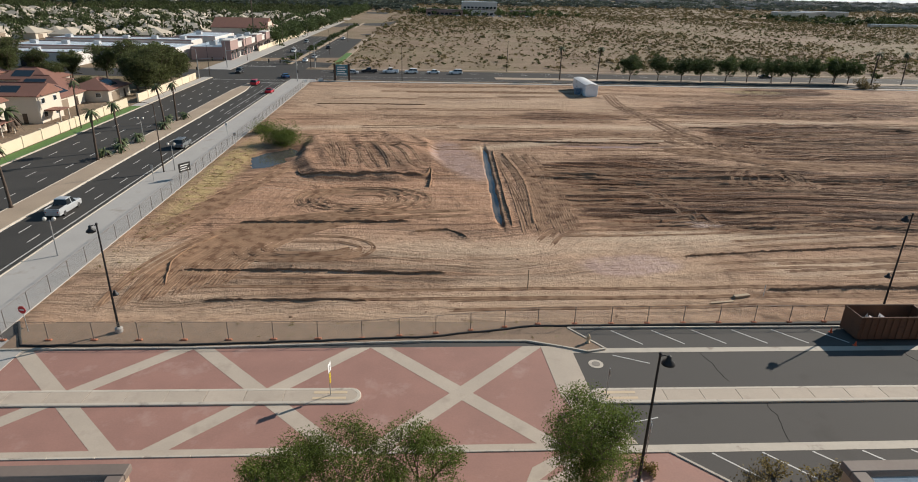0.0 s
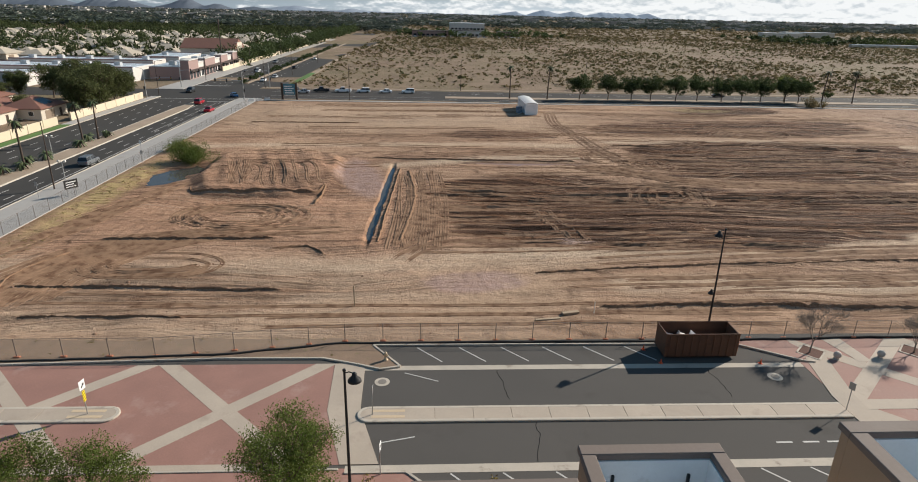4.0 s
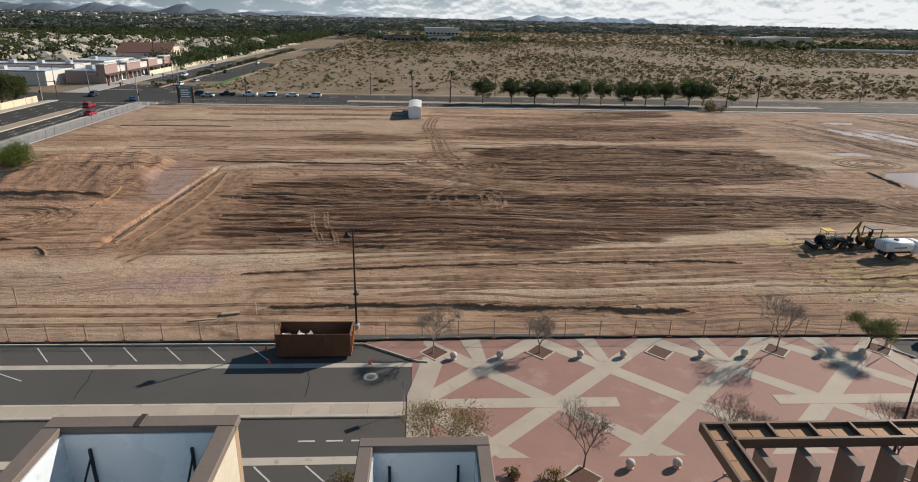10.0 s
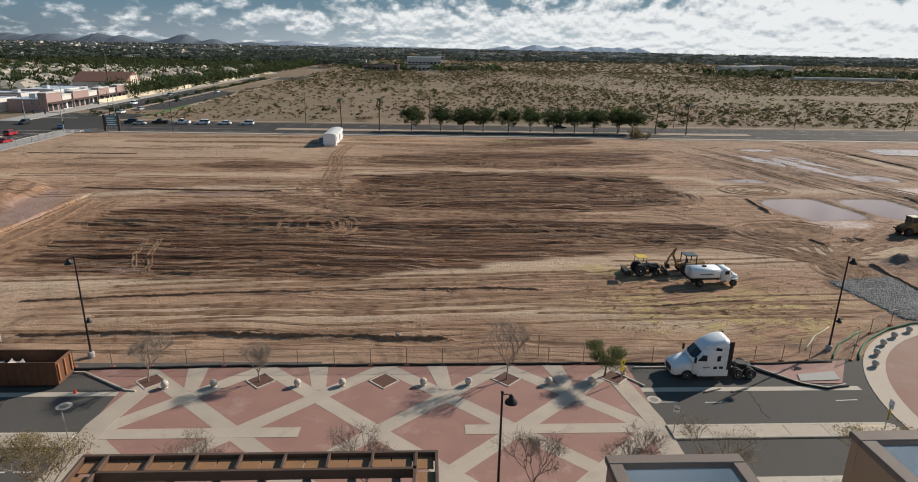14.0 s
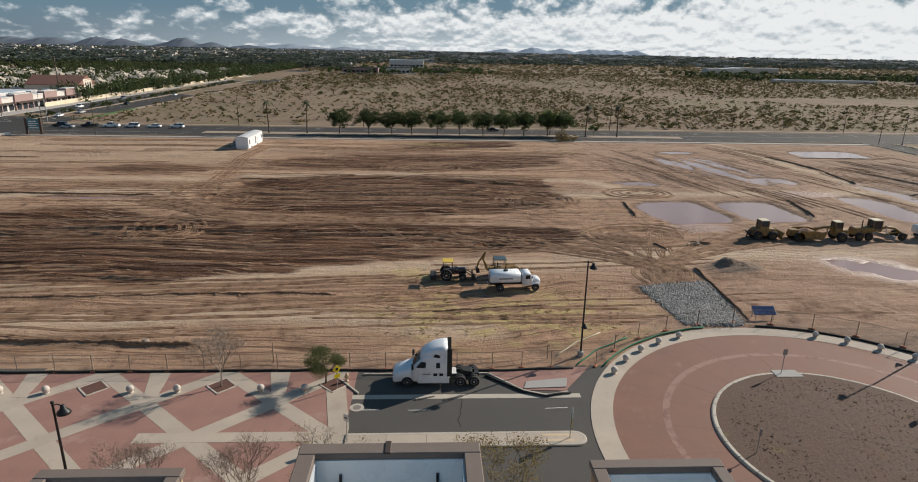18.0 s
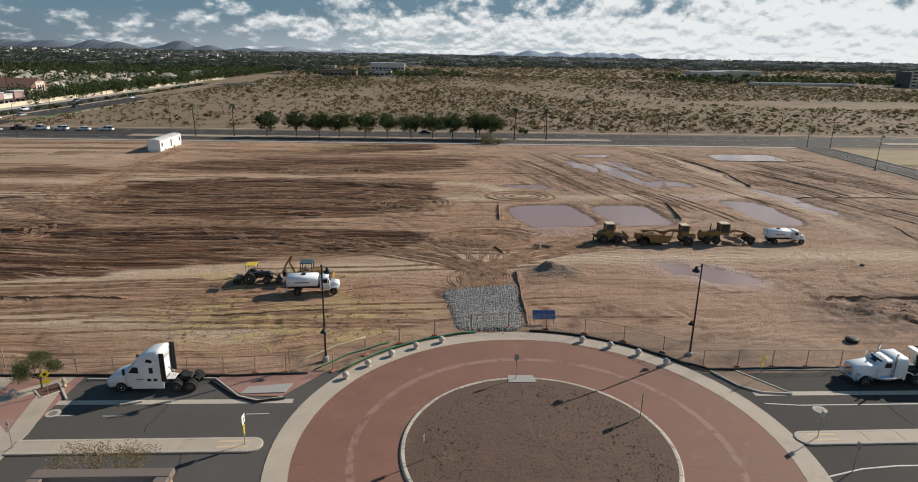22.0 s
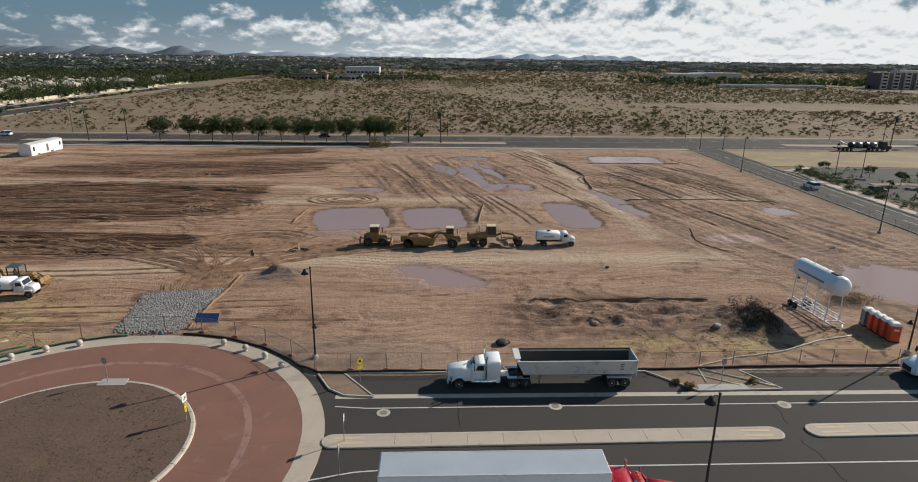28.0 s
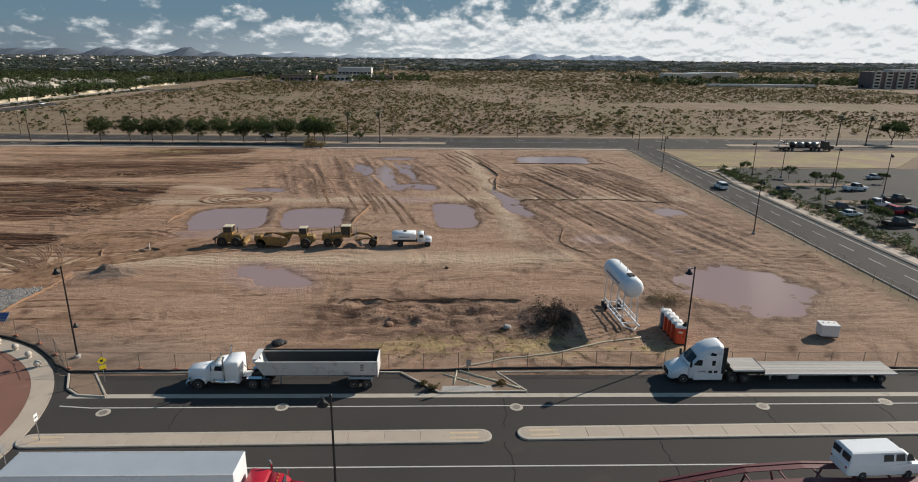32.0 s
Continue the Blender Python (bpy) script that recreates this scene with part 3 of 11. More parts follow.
def axis(marks):
    """Coordinates from a list of (up to, spacing)."""
    vals = [marks[0][0]]
    for stop, gap in marks[1:]:
        n = max(1, round((stop - vals[-1]) / gap))
        a = vals[-1]
        vals += [a + (stop - a) * (i + 1) / n for i in range(n)]
    return np.array(vals)


gx = axis([(-4900, 0), (-1500, 600), (-400, 120), (-80, 20), (-38, 4), (8, 0.55), (13, 0.2), (257, 0.55), (300, 3), (700, 25), (1800, 150), (4900, 600)])
gy = axis([(-900, 0), (-200, 150), (20, 25), (49, 4), (60, 0.26), (110, 0.24), (150, 0.36), (206, 0.55), (246, 3), (420, 9), (900, 40), (2000, 150), (4900, 600)])
GX, GY = np.meshgrid(gx, gy)
GZ, RUT, EASTP, POOL, PAD = height(GX, GY)
nx, ny = len(gx), len(gy)
co = np.stack([GX, GY, GZ], -1).reshape(-1, 3)
idx = np.arange(nx * ny).reshape(ny, nx)
quads = np.stack([idx[:-1, :-1], idx[:-1, 1:], idx[1:, 1:], idx[1:, :-1]], -1).reshape(-1, 4)
gm = bpy.data.meshes.new("ground")
gm.vertices.add(nx * ny)
gm.vertices.foreach_set("co", co.astype(np.float32).ravel())
gm.loops.add(quads.size)
gm.loops.foreach_set("vertex_index", quads.astype(np.int32).ravel())
gm.polygons.add(len(quads))
gm.polygons.foreach_set("loop_start", np.arange(0, quads.size, 4, dtype=np.int32))
gm.polygons.foreach_set("use_smooth", np.ones(len(quads), dtype=bool))
gm.update(calc_edges=True)


def mark(name, values):
    a = gm.attributes.new(name, "FLOAT", "POINT")
    a.data.foreach_set("value", np.clip(values, 0, 1).astype(np.float32).ravel())


WX, WY = warp(GX, GY)
damp_shade = 0.8 * EASTP * step(fbm((GX + 0.28 * GY) / 2.2, GY / 20, 3, 151), 0.46, 0.62) + 0.8 * step(POOL, 0.02, 0.5)
damp_shade = np.maximum(damp_shade, 0.75 * blob(WX, WY, 110, 196, 20, 4.5, -2, 0.4))
damp_shade = np.maximum(damp_shade, 1.0 * blob(WX, WY, 195, 64.2, 19, 8.0, 0, 0.4) * step(fbm(GX / 2.4, GY / 1.4, 4, 153), 0.28, 0.5))
damp_shade = np.maximum(damp_shade, 0.55 * blob(WX, WY, 16, 92, 4.5, 22, 0, 0.4) * step(fbm(GX / 1.6, GY / 4, 3, 155), 0.4, 0.6))
damp_shade = np.maximum(damp_shade, 0.45 * blob(WX, WY, 235, 75, 16, 17, 0, 0.4))
# pad edge: wet earth and the scarp's shade, both painted as dark colour
damp_shade = np.maximum(damp_shade, 0.6 * step(PAD * (1 - PAD) * 4, 0.1, 0.7) * (GY < 118) * step(fbm(GX / 1.6, GY / 1.2, 3, 119), 0.35, 0.6))
# ridges: painted shade along each line, together with moist earth
for pts, h, w in RIDGES:
    d, _ = seg(GX, GY + 0.6 * (fbm(GX / 3.3, GY / 3.3, 3, 101) - 0.5), pts)
    damp_shade = np.maximum(damp_shade, 0.45 * np.exp(-(d / (w * 0.5)) ** 2) * step(fbm(GX / 5, GY / 2, 3, 113), 0.2, 0.36))
streak = fbm(GX / 30, (GY + 3 * fbm(GX / 40, GY / 30, 2, 61)) / 1.3, 3, 161)
mud = np.zeros(GX.shape)
for cx, cy, rx, ry, turn in MUD:
    mud = np.maximum(mud, blob(WX + 2.4 * (fbm(GX / 2.5, GY / 2.5, 3, 157) - 0.5), WY, cx, cy, rx, ry, turn, 0.25))
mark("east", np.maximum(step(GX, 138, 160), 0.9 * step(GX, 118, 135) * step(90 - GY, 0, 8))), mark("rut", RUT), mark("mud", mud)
red = 0.7 * blob(WX, WY, -8, 88, 34, 42, 0, 0.4) + 0.55 * blob(WX, WY, 172, 158, 26, 28, 0, 0.4) + 0.45 * blob(WX, WY, 150, 75, 60, 30, 0, 0.5) + 0.3 * blob(WX, WY, 228, 118, 28, 40, 0, 0.4)
red = red * (0.4 + 1.2 * fbm(GX / 12, GY / 9, 4, 171))
pale = np.zeros(GX.shape)
for pts, w in ((((-36, 66), (0, 67), (30, 70), (69, 76), (103, 80), (130, 84), (160, 86), (215, 88)), 3.6),
               (((134, 126), (175, 129), (218, 130), (252, 131)), 2.4), (((60, 144), (95, 146), (140, 140), (150, 128)), 2.4), (((40, 62), (80, 63), (110, 60)), 2.2), (((10, 118), (30, 125), (54, 128)), 2.0),
               (((203, 206), (204, 170), (207, 130), (208, 100)), 2.4), (((-30, 135), (0, 138), (50, 140)), 2.0)):
    d, _ = seg(WX, WY, pts)
    pale = np.maximum(pale, np.exp(-(d / w) ** 2))
pale = np.maximum(pale * (0.5 + 0.9 * streak), 0.5 * blob(WX, WY, 10, 180, 50, 24, 0, 0.5))
pale = np.maximum(pale, blob(WX, WY, -3, 59, 31, 13, 0, 0.5) * (0.2 + 0.65 * streak))
straw = np.maximum(blob(WX, WY, 113, 64, 15, 8, 0, 0.5), blob(WX, WY, 101, 76, 6, 3, 0, 0.5)) * step(fbm(GX / 2.4, GY / 1.5, 4, 181), 0.45, 0.6)
straw = np.maximum(straw, blob(GX, GY, -34, 100, 3, 22, 0, 0.5) * 0.9)
straw = np.maximum(straw, 0.8 * blob(WX, WY, 205, 56, 18, 2.4, 0, 0.5) * step(fbm(GX / 2.4, GY / 1.5, 4, 191), 0.42, 0.6))
straw = np.maximum(straw, 0.5 * blob(WX, WY, 105, 200, 12, 2.0, 0, 0.5))
grey = blob(WX, WY, 146, 54, 26, 5, 0, 0.5) * 0.5
grey = np.maximum(grey, 0.85 * (1 - step(np.hypot((GX - 148) / 4.2, (GY - 78.6) / 2.4), 0.75, 1.15)))
mark("damp_shade", damp_shade), mark("red", red), mark("pale", pale), mark("straw", straw), mark("grey", grey)
mark("site", step(GX, -42, -37) * step(258 - GX, 0, 3) * step(GY, 30, 48) * step(212 - GY, 0, 8))


def earth_material():
    ma = bpy.data.materials.new("graded_earth")
    ma.use_nodes = True
    N, L = ma.node_tree.nodes, ma.node_tree.links
    bs = N["Principled BSDF"]
    bs.inputs["Specular IOR Level"].default_value = 0.25
    geo = N.new("ShaderNodeNewGeometry")

    def noise_at(scale, detail, rough=0.6, stretch=(1, 1, 1)):
        mp = N.new("ShaderNodeMapping")
        mp.inputs["Scale"].default_value = stretch
        L.new(geo.outputs["Position"], mp.inputs["Vector"])
        n = N.new("ShaderNodeTexNoise")
        n.inputs["Scale"].default_value, n.inputs["Detail"].default_value, n.inputs["Roughness"].default_value = scale, detail, rough
        L.new(mp.outputs[0], n.inputs["Vector"])
        return n.outputs[0]

    def attr(name):
        a = N.new("ShaderNodeAttribute")
        a.attribute_name = name
        return a.outputs["Fac"]

    def mth(op, a, b):
        n = N.new("ShaderNodeMath")
        n.operation = op
        for i, v in enumerate((a, b)):
            if isinstance(v, (int, float)):
                n.inputs[i].default_value = v
            else:
                L.new(v, n.inputs[i])
        return n.outputs[0]

    def mix(fac, a, b):
        n = N.new("ShaderNodeMix")
        n.data_type = "RGBA"
        L.new(fac, n.inputs[0]) if not isinstance(fac, float) else None
        for i, v in ((6, a), (7, b)):
            if isinstance(v, tuple):
                n.inputs[i].default_value = (*v, 1)
            else:
                L.new(v, n.inputs[i])
        return n.outputs[2]

    def ranged(v, a, b):
        n = N.new("ShaderNodeMapRange")
        n.inputs["From Min"].default_value, n.inputs["From Max"].default_value = a, b
        L.new(v, n.inputs["Value"])
        return n.outputs[0]

    # a slowly wandering place, so that tracks along x bend and cross
    wander = N.new("ShaderNodeCombineXYZ")
    L.new(mth("MULTIPLY", mth("SUBTRACT", noise_at(0.022, 2, 0.5), 0.5), 16.0), wander.inputs[1])
    bent = N.new("ShaderNodeVectorMath")
    L.new(geo.outputs["Position"], bent.inputs[0])
    L.new(wander.outputs[0], bent.inputs[1])

    def tracks_at(turn, stretch, detail, lo, hi, rough=0.55):
        mp = N.new("ShaderNodeMapping")
        mp.inputs["Rotation"].default_value = (0, 0, radians(turn))
        L.new(bent.outputs[0], mp.inputs["Vector"])
        m2 = N.new("ShaderNodeMapping")
        m2.inputs["Scale"].default_value = stretch
        L.new(mp.outputs[0], m2.inputs["Vector"])
        n = N.new("ShaderNodeTexNoise")
        n.inputs["Scale"].default_value, n.inputs["Detail"].default_value, n.inputs["Roughness"].default_value = 1.0, detail, rough
        L.new(m2.outputs[0], n.inputs["Vector"])
        return ranged(n.outputs[0], lo, hi)

    big, mid, small = noise_at(0.05, 5), noise_at(0.6, 6, 0.68), noise_at(4.0, 5, 0.7)
    blotch = noise_at(0.16, 7, 0.66, (0.6, 1.3, 1))
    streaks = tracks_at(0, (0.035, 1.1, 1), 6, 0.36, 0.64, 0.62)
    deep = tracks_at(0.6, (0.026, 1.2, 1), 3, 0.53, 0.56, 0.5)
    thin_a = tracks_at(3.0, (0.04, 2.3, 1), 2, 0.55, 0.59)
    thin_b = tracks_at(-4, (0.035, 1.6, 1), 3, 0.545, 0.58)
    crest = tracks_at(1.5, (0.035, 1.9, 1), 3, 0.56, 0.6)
    patch = ranged(noise_at(0.035, 4, 0.6, (0.45, 1.8, 1)), 0.44, 0.54)
    west = mth("SUBTRACT", 1.0, mth("MULTIPLY", attr("east"), 0.85))
    patch = mth("MULTIPLY", patch, west)
    patch_b = ranged(noise_at(0.045, 4, 0.6, (0.5, 1.6, 1)), 0.48, 0.57)

    # wheel tracks: level lines of a smooth field, laid only here and there
    def level_lines(v, count, lo):
        w_ = mth("MULTIPLY", mth("ADD", mth("SINE", mth("MULTIPLY", v, count), 0.0), 1.0), 0.5)
        return ranged(w_, lo, 0.98)
    tracks = mth("MULTIPLY", level_lines(noise_at(0.033, 1.5, 0.4), 120.0, 0.55), ranged(noise_at(0.045, 3), 0.5, 0.58))
    tracks2 = mth("MULTIPLY", level_lines(noise_at(0.021, 1.0, 0.4, (0.6, 1.2, 1)), 170.0, 0.6), ranged(noise_at(0.06, 3, 0.5, (0.7, 1, 1)), 0.53, 0.6))
    tr = mth("MULTIPLY", mth("MAXIMUM", tracks, tracks2), ranged(mid, 0.38, 0.6))
    rut = attr("rut")
    col = mix(ranged(big, 0.36, 0.64), (0.39, 0.235, 0.147), (0.475, 0.313, 0.204))
    col = mix(mth("MULTIPLY", attr("red"), 0.9), col, (0.44, 0.243, 0.15))
    col = mix(mth("MULTIPLY", attr("east"), 0.62), col, (0.31, 0.205, 0.147))
    col = mix(mth("MULTIPLY", ranged(blotch, 0.48, 0.6), 0.42), col, (0.185, 0.105, 0.064))
    col = mix(mth("MULTIPLY", ranged(mid, 0.5, 0.64), 0.34), col, (0.185, 0.104, 0.065))
    col = mix(mth("MULTIPLY", streaks, mth("MULTIPLY", west, mth("ADD", mth("MULTIPLY", patch, 0.45), 0.15))), col, (0.19, 0.108, 0.068))
    col = mix(mth("MULTIPLY", mth("MULTIPLY", thin_b, patch), 0.65), col, (0.115, 0.06, 0.037))
    col = mix(mth("MULTIPLY", mth("MULTIPLY", thin_a, mth("MULTIPLY", patch_b, west)), 0.6), col, (0.115, 0.06, 0.037))
    col = mix(mth("MULTIPLY", mth("MULTIPLY", crest, patch_b), 0.5), col, (0.46, 0.32, 0.215))
    col = mix(mth("MULTIPLY", tr, 0.75), col, (0.10, 0.052, 0.03))
    col = mix(mth("MULTIPLY", attr("pale"), 0.8), col, (0.50, 0.375, 0.265))
    # churned zones: furrow colour dark from damp and painted shade, dried crests paler
    # damp clods and scuffs lying about
    scuff = mth("MULTIPLY", ranged(noise_at(1.3, 5, 0.72, (0.55, 1.3, 1)), 0.55, 0.62), ranged(noise_at(0.07, 4), 0.38, 0.56))
    col = mix(mth("MULTIPLY", scuff, 0.5), col, (0.15, 0.082, 0.05))
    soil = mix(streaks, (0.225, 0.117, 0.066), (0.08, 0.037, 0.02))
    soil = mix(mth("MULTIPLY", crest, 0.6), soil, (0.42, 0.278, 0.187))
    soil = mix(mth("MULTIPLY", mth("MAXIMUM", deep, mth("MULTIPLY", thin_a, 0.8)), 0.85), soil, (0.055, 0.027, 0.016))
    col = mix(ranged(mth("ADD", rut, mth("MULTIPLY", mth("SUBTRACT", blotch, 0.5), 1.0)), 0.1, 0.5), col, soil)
    wet_shade = mth("MULTIPLY", attr("damp_shade"), ranged(mid, 0.25, 0.55))
    col = mix(mth("MULTIPLY", wet_shade, 0.85), col, (0.085, 0.043, 0.027))
    col = mix(mth("MULTIPLY", attr("mud"), ranged(mid, 0.3, 0.5)), col, (0.35, 0.222, 0.172))
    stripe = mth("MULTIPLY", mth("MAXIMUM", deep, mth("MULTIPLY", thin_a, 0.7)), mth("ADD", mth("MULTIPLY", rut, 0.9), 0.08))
    col = mix(mth("MULTIPLY", attr("straw"), ranged(mid, 0.34, 0.55)), col, (0.42, 0.31, 0.14))
    col = mix(mth("MULTIPLY", attr("grey"), ranged(small, 0.3, 0.6)), col, (0.15, 0.128, 0.11))
    desert = mix(ranged(big, 0.38, 0.62), (0.19, 0.131, 0.088), (0.255, 0.183, 0.126))
    desert = mix(ranged(mth("ADD", mth("MULTIPLY", noise_at(0.012, 5), 0.7), mth("MULTIPLY", noise_at(0.14, 5), 0.4)), 0.5, 0.66), desert, (0.185, 0.145, 0.085))
    col = mix(attr("site"), desert, col)
    fine = N.new("ShaderNodeVectorMath")
    fine.operation = "SCALE"
    L.new(col, fine.inputs[0])
    L.new(mth("ADD", mth("ADD", mth("MULTIPLY", small, 0.85), mth("MULTIPLY", noise_at(18.0, 3), 0.35)), 0.405), fine.inputs["Scale"])
    L.new(fine.outputs[0], bs.inputs["Base Color"])
    L.new(mth("SUBTRACT", 0.98, mth("ADD", mth("MULTIPLY", wet_shade, 0.2), mth("MULTIPLY", attr("mud"), 0.55))), bs.inputs["Roughness"])
    bp = N.new("ShaderNodeBump")
    bp.inputs["Strength"].default_value, bp.inputs["Distance"].default_value = 1.0, 0.26
    lumps = N.new("ShaderNodeTexVoronoi")
    lumps.inputs["Scale"].default_value = 1.7
    L.new(geo.outputs["Position"], lumps.inputs["Vector"])
    rel = mth("ADD", mth("MULTIPLY", mid, 0.8), mth("ADD", mth("MULTIPLY", small, 0.5), mth("MULTIPLY", lumps.outputs["Distance"], 0.12)))
    rel = mth("SUBTRACT", rel, mth("MULTIPLY", mth("ADD", mth("ADD", mth("MULTIPLY", stripe, 0.45), mth("MULTIPLY", streaks, mth("ADD", mth("MULTIPLY", rut, 0.5), 0.12))), mth("ADD", mth("MULTIPLY", tr, 0.35), mth("MULTIPLY", mth("MULTIPLY", thin_b, patch), 0.25))), attr("site")))
    L.new(rel, bp.inputs["Height"])
    L.new(bp.outputs[0], bs.inputs["Normal"])
    return ma


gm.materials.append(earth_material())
ground = tagged(new("ground", gm), "graded brown earth with ruts, running on into open desert", "ground", kind="structure")


def ground_z(x, y):
    """Height of the ground sheet."""
    i, j = min(max(int(np.searchsorted(gx, x)) - 1, 0), nx - 2), min(max(int(np.searchsorted(gy, y)) - 1, 0), ny - 2)
    u, v = (x - gx[i]) / (gx[i + 1] - gx[i]), (y - gy[j]) / (gy[j + 1] - gy[j])
    return float((GZ[j, i] * (1 - u) + GZ[j, i + 1] * u) * (1 - v) + (GZ[j + 1, i] * (1 - u) + GZ[j + 1, i + 1] * u) * v)


def ground_zs(x, y):
    """Heights of the ground sheet at many places."""
    i, j = np.clip(np.searchsorted(gx, x) - 1, 0, nx - 2), np.clip(np.searchsorted(gy, y) - 1, 0, ny - 2)
    u, v = (x - gx[i]) / (gx[i + 1] - gx[i]), (y - gy[j]) / (gy[j + 1] - gy[j])
    return (GZ[j, i] * (1 - u) + GZ[j, i + 1] * u) * (1 - v) + (GZ[j + 1, i] * (1 - u) + GZ[j + 1, i + 1] * u) * v


# ---- standing water ----
WATER = bpy.data.materials.new("muddy_water")
WATER.use_nodes = True
wb = WATER.node_tree.nodes["Principled BSDF"]
wb.inputs["Base Color"].default_value = (0.34, 0.225, 0.195, 1)
wb.inputs["Roughness"].default_value = 0.12
wb.inputs["Specular IOR Level"].default_value = 0.6
DEEP_WATER = bpy.data.materials.new("dark_still_water")
DEEP_WATER.use_nodes = True
db = DEEP_WATER.node_tree.nodes["Principled BSDF"]
db.inputs["Base Color"].default_value = (0.075, 0.07, 0.062, 1)
db.inputs["Roughness"].default_value = 0.04
for i, (cx, cy, rx, ry, turn, p) in enumerate(POOLS):
    m = Mesh()
    ring = [(1.6 * (rx + 0.6) * math.cos(2 * math.pi * k / 24), 1.6 * (ry + 0.6) * math.sin(2 * math.pi * k / 24), 0.0) for k in range(24)]
    m.add(ring, [tuple(range(24))])
    pool = part("water_%d" % (i + 1), m, DEEP_WATER if i < 2 else WATER, kind="structure")
    level = -0.36 if i == 1 else -0.105 - 0.003 * (i % 7)
    pool.matrix_basis = pose(cx, cy, level, 0, 0, turn)
    tagged(pool, "dark still water in a hollow" if i < 2 else "shallow muddy rainwater standing on the earth", "puddle")

# ---- streets and plazas ----
def flat(name, polys, z0, z1, material, parent=None, label="", category="", kind="structure"):
    m = Mesh()
    for p in polys:
        m.prism(p, z0, z1)
    ob = part(name, m, material, parent, kind=kind if parent is None else "")
    return tagged(ob, label, category if parent is None else "")


def rect(x0, y0, x1, y1):
    return [(x0, y0), (x1, y0), (x1, y1), (x0, y1)]


def clip(poly, x0, y0, x1, y1):
    """A polygon cut to a rectangle."""
    for k, lim, sign in ((0, x0, 1), (0, x1, -1), (1, y0, 1), (1, y1, -1)):
        res = []
        for i, p in enumerate(poly):
            q = poly[(i + 1) % len(poly)]
            a, b = sign * (p[k] - lim), sign * (q[k] - lim)
            if a >= 0:
                res.append(p)
            if a * b < 0:
                t = a / (a - b)
                res.append((p[0] + t * (q[0] - p[0]), p[1] + t * (q[1] - p[1])))
        poly = res
        if len(poly) < 3:
            return []
    return poly


def band(ax, ay, bx, by, w):
    dx, dy = bx - ax, by - ay
    n = math.hypot(dx, dy)
    px, py = -dy / n * w / 2, dx / n * w / 2
    return [(ax - px, ay - py), (bx - px, by - py), (bx + px, by + py), (ax + px, ay + py)]


def arc(cx, cy, r, a0, a1, n):
    return [(cx + r * math.cos(radians(a0 + (a1 - a0) * i / n)), cy + r * math.sin(radians(a0 + (a1 - a0) * i / n))) for i in range(n + 1)]


ASPHALT_WORN = surf("worn_grey_asphalt", (0.088, 0.08, 0.073), 0.92, coarse=0.16, coarse_size=8, fine=0.18, fine_size=0.08, bump=0.004, spec=0.25, stain=(0.078, 0.07, 0.063), stain_size=5, stain_at=0.56)
flat("road_main_west", [rect(-44, 28, 138, 51.2)], -0.25, 0.0, ASPHALT_WORN, label="worn grey asphalt street with parking bays", category="road")
flat("road_main_east", [rect(138, 28, 262, 51.2)], -0.25, 0.0, ASPHALT_OLD, label="dark grey asphalt street with parking bays", category="road")
avenue = flat("road_avenue", [rect(-70.2, -300, -44.6, 1500)], -0.25, -0.02, ASPHALT, label="wide dark asphalt avenue with several lanes", category="road")
far_road = flat("road_far", [rect(-44.6, 211, 620, 237.5)], -0.25, -0.02, ASPHALT_OLD, label="worn asphalt cross street along the desert", category="road")
flat("road_far_west", [rect(-180, 212, -70.2, 232)], -0.25, -0.02, ASPHALT, label="asphalt side street by the shops", category="road")
side_road = flat("road_side", [rect(259.8, 20, 269.6, 211)], -0.25, -0.015, ASPHALT_OLD, label="grey asphalt side street beside the car park", category="road")
flat("pavement_west", [rect(-44.5, 28, -37.4, 211)], -0.2, 0.06, SIDEWALK, label="pale concrete pavement along the avenue", category="pavement")
flat("pavement_far_side", [rect(-38, 206.6, 259, 208.6)], -0.2, 0.04, SIDEWALK, label="narrow concrete pavement of the cross street", category="pavement")
flat("pavement_desert_side", [rect(-44, 240, 600, 242)], -0.2, 0.04, TAN_DIRT, label="bare gravel verge along the desert", category="verge")
flat("pavement_corner", [[(-44.5, 40), (-34, 33.8), (-34, 47), (-44.5, 52)]], -0.2, 0.075, SIDEWALK, label="concrete corner with a ramp", category="pavement")
flat("pavement_south", [rect(-60, 15, 12, 33.4), rect(50.3, 15, 97.2, 33.2)], -0.2, 0.05, RED_PAVE, label="red stained concrete walk beside the shops", category="pavement")
flat("pavement_shops", [rect(12, 15, 50.3, 28.4), rect(97.2, 15, 117, 28.4), rect(160, 15, 262, 28.4)], -0.2, 0.06, SIDEWALK, label="concrete walk beside the shops", category="pavement")
flat("gutter_north", [rect(12, 45.3, 51, 46.0), rect(96.6, 45.3, 117.6, 46.0), rect(160.4, 45.9, 259.8, 46.6)], -0.2, 0.012, KERB, label="pale concrete gutter strip between lane and bays", category="gutter")
flat("gutter_south", [rect(12, 32.9, 50.3, 33.7), rect(97.2, 32.9, 117.2, 33.7), rect(163, 32.2, 259.8, 33.0)], -0.2, 0.012, KERB, label="pale concrete gutter strip on the shop side", category="gutter")

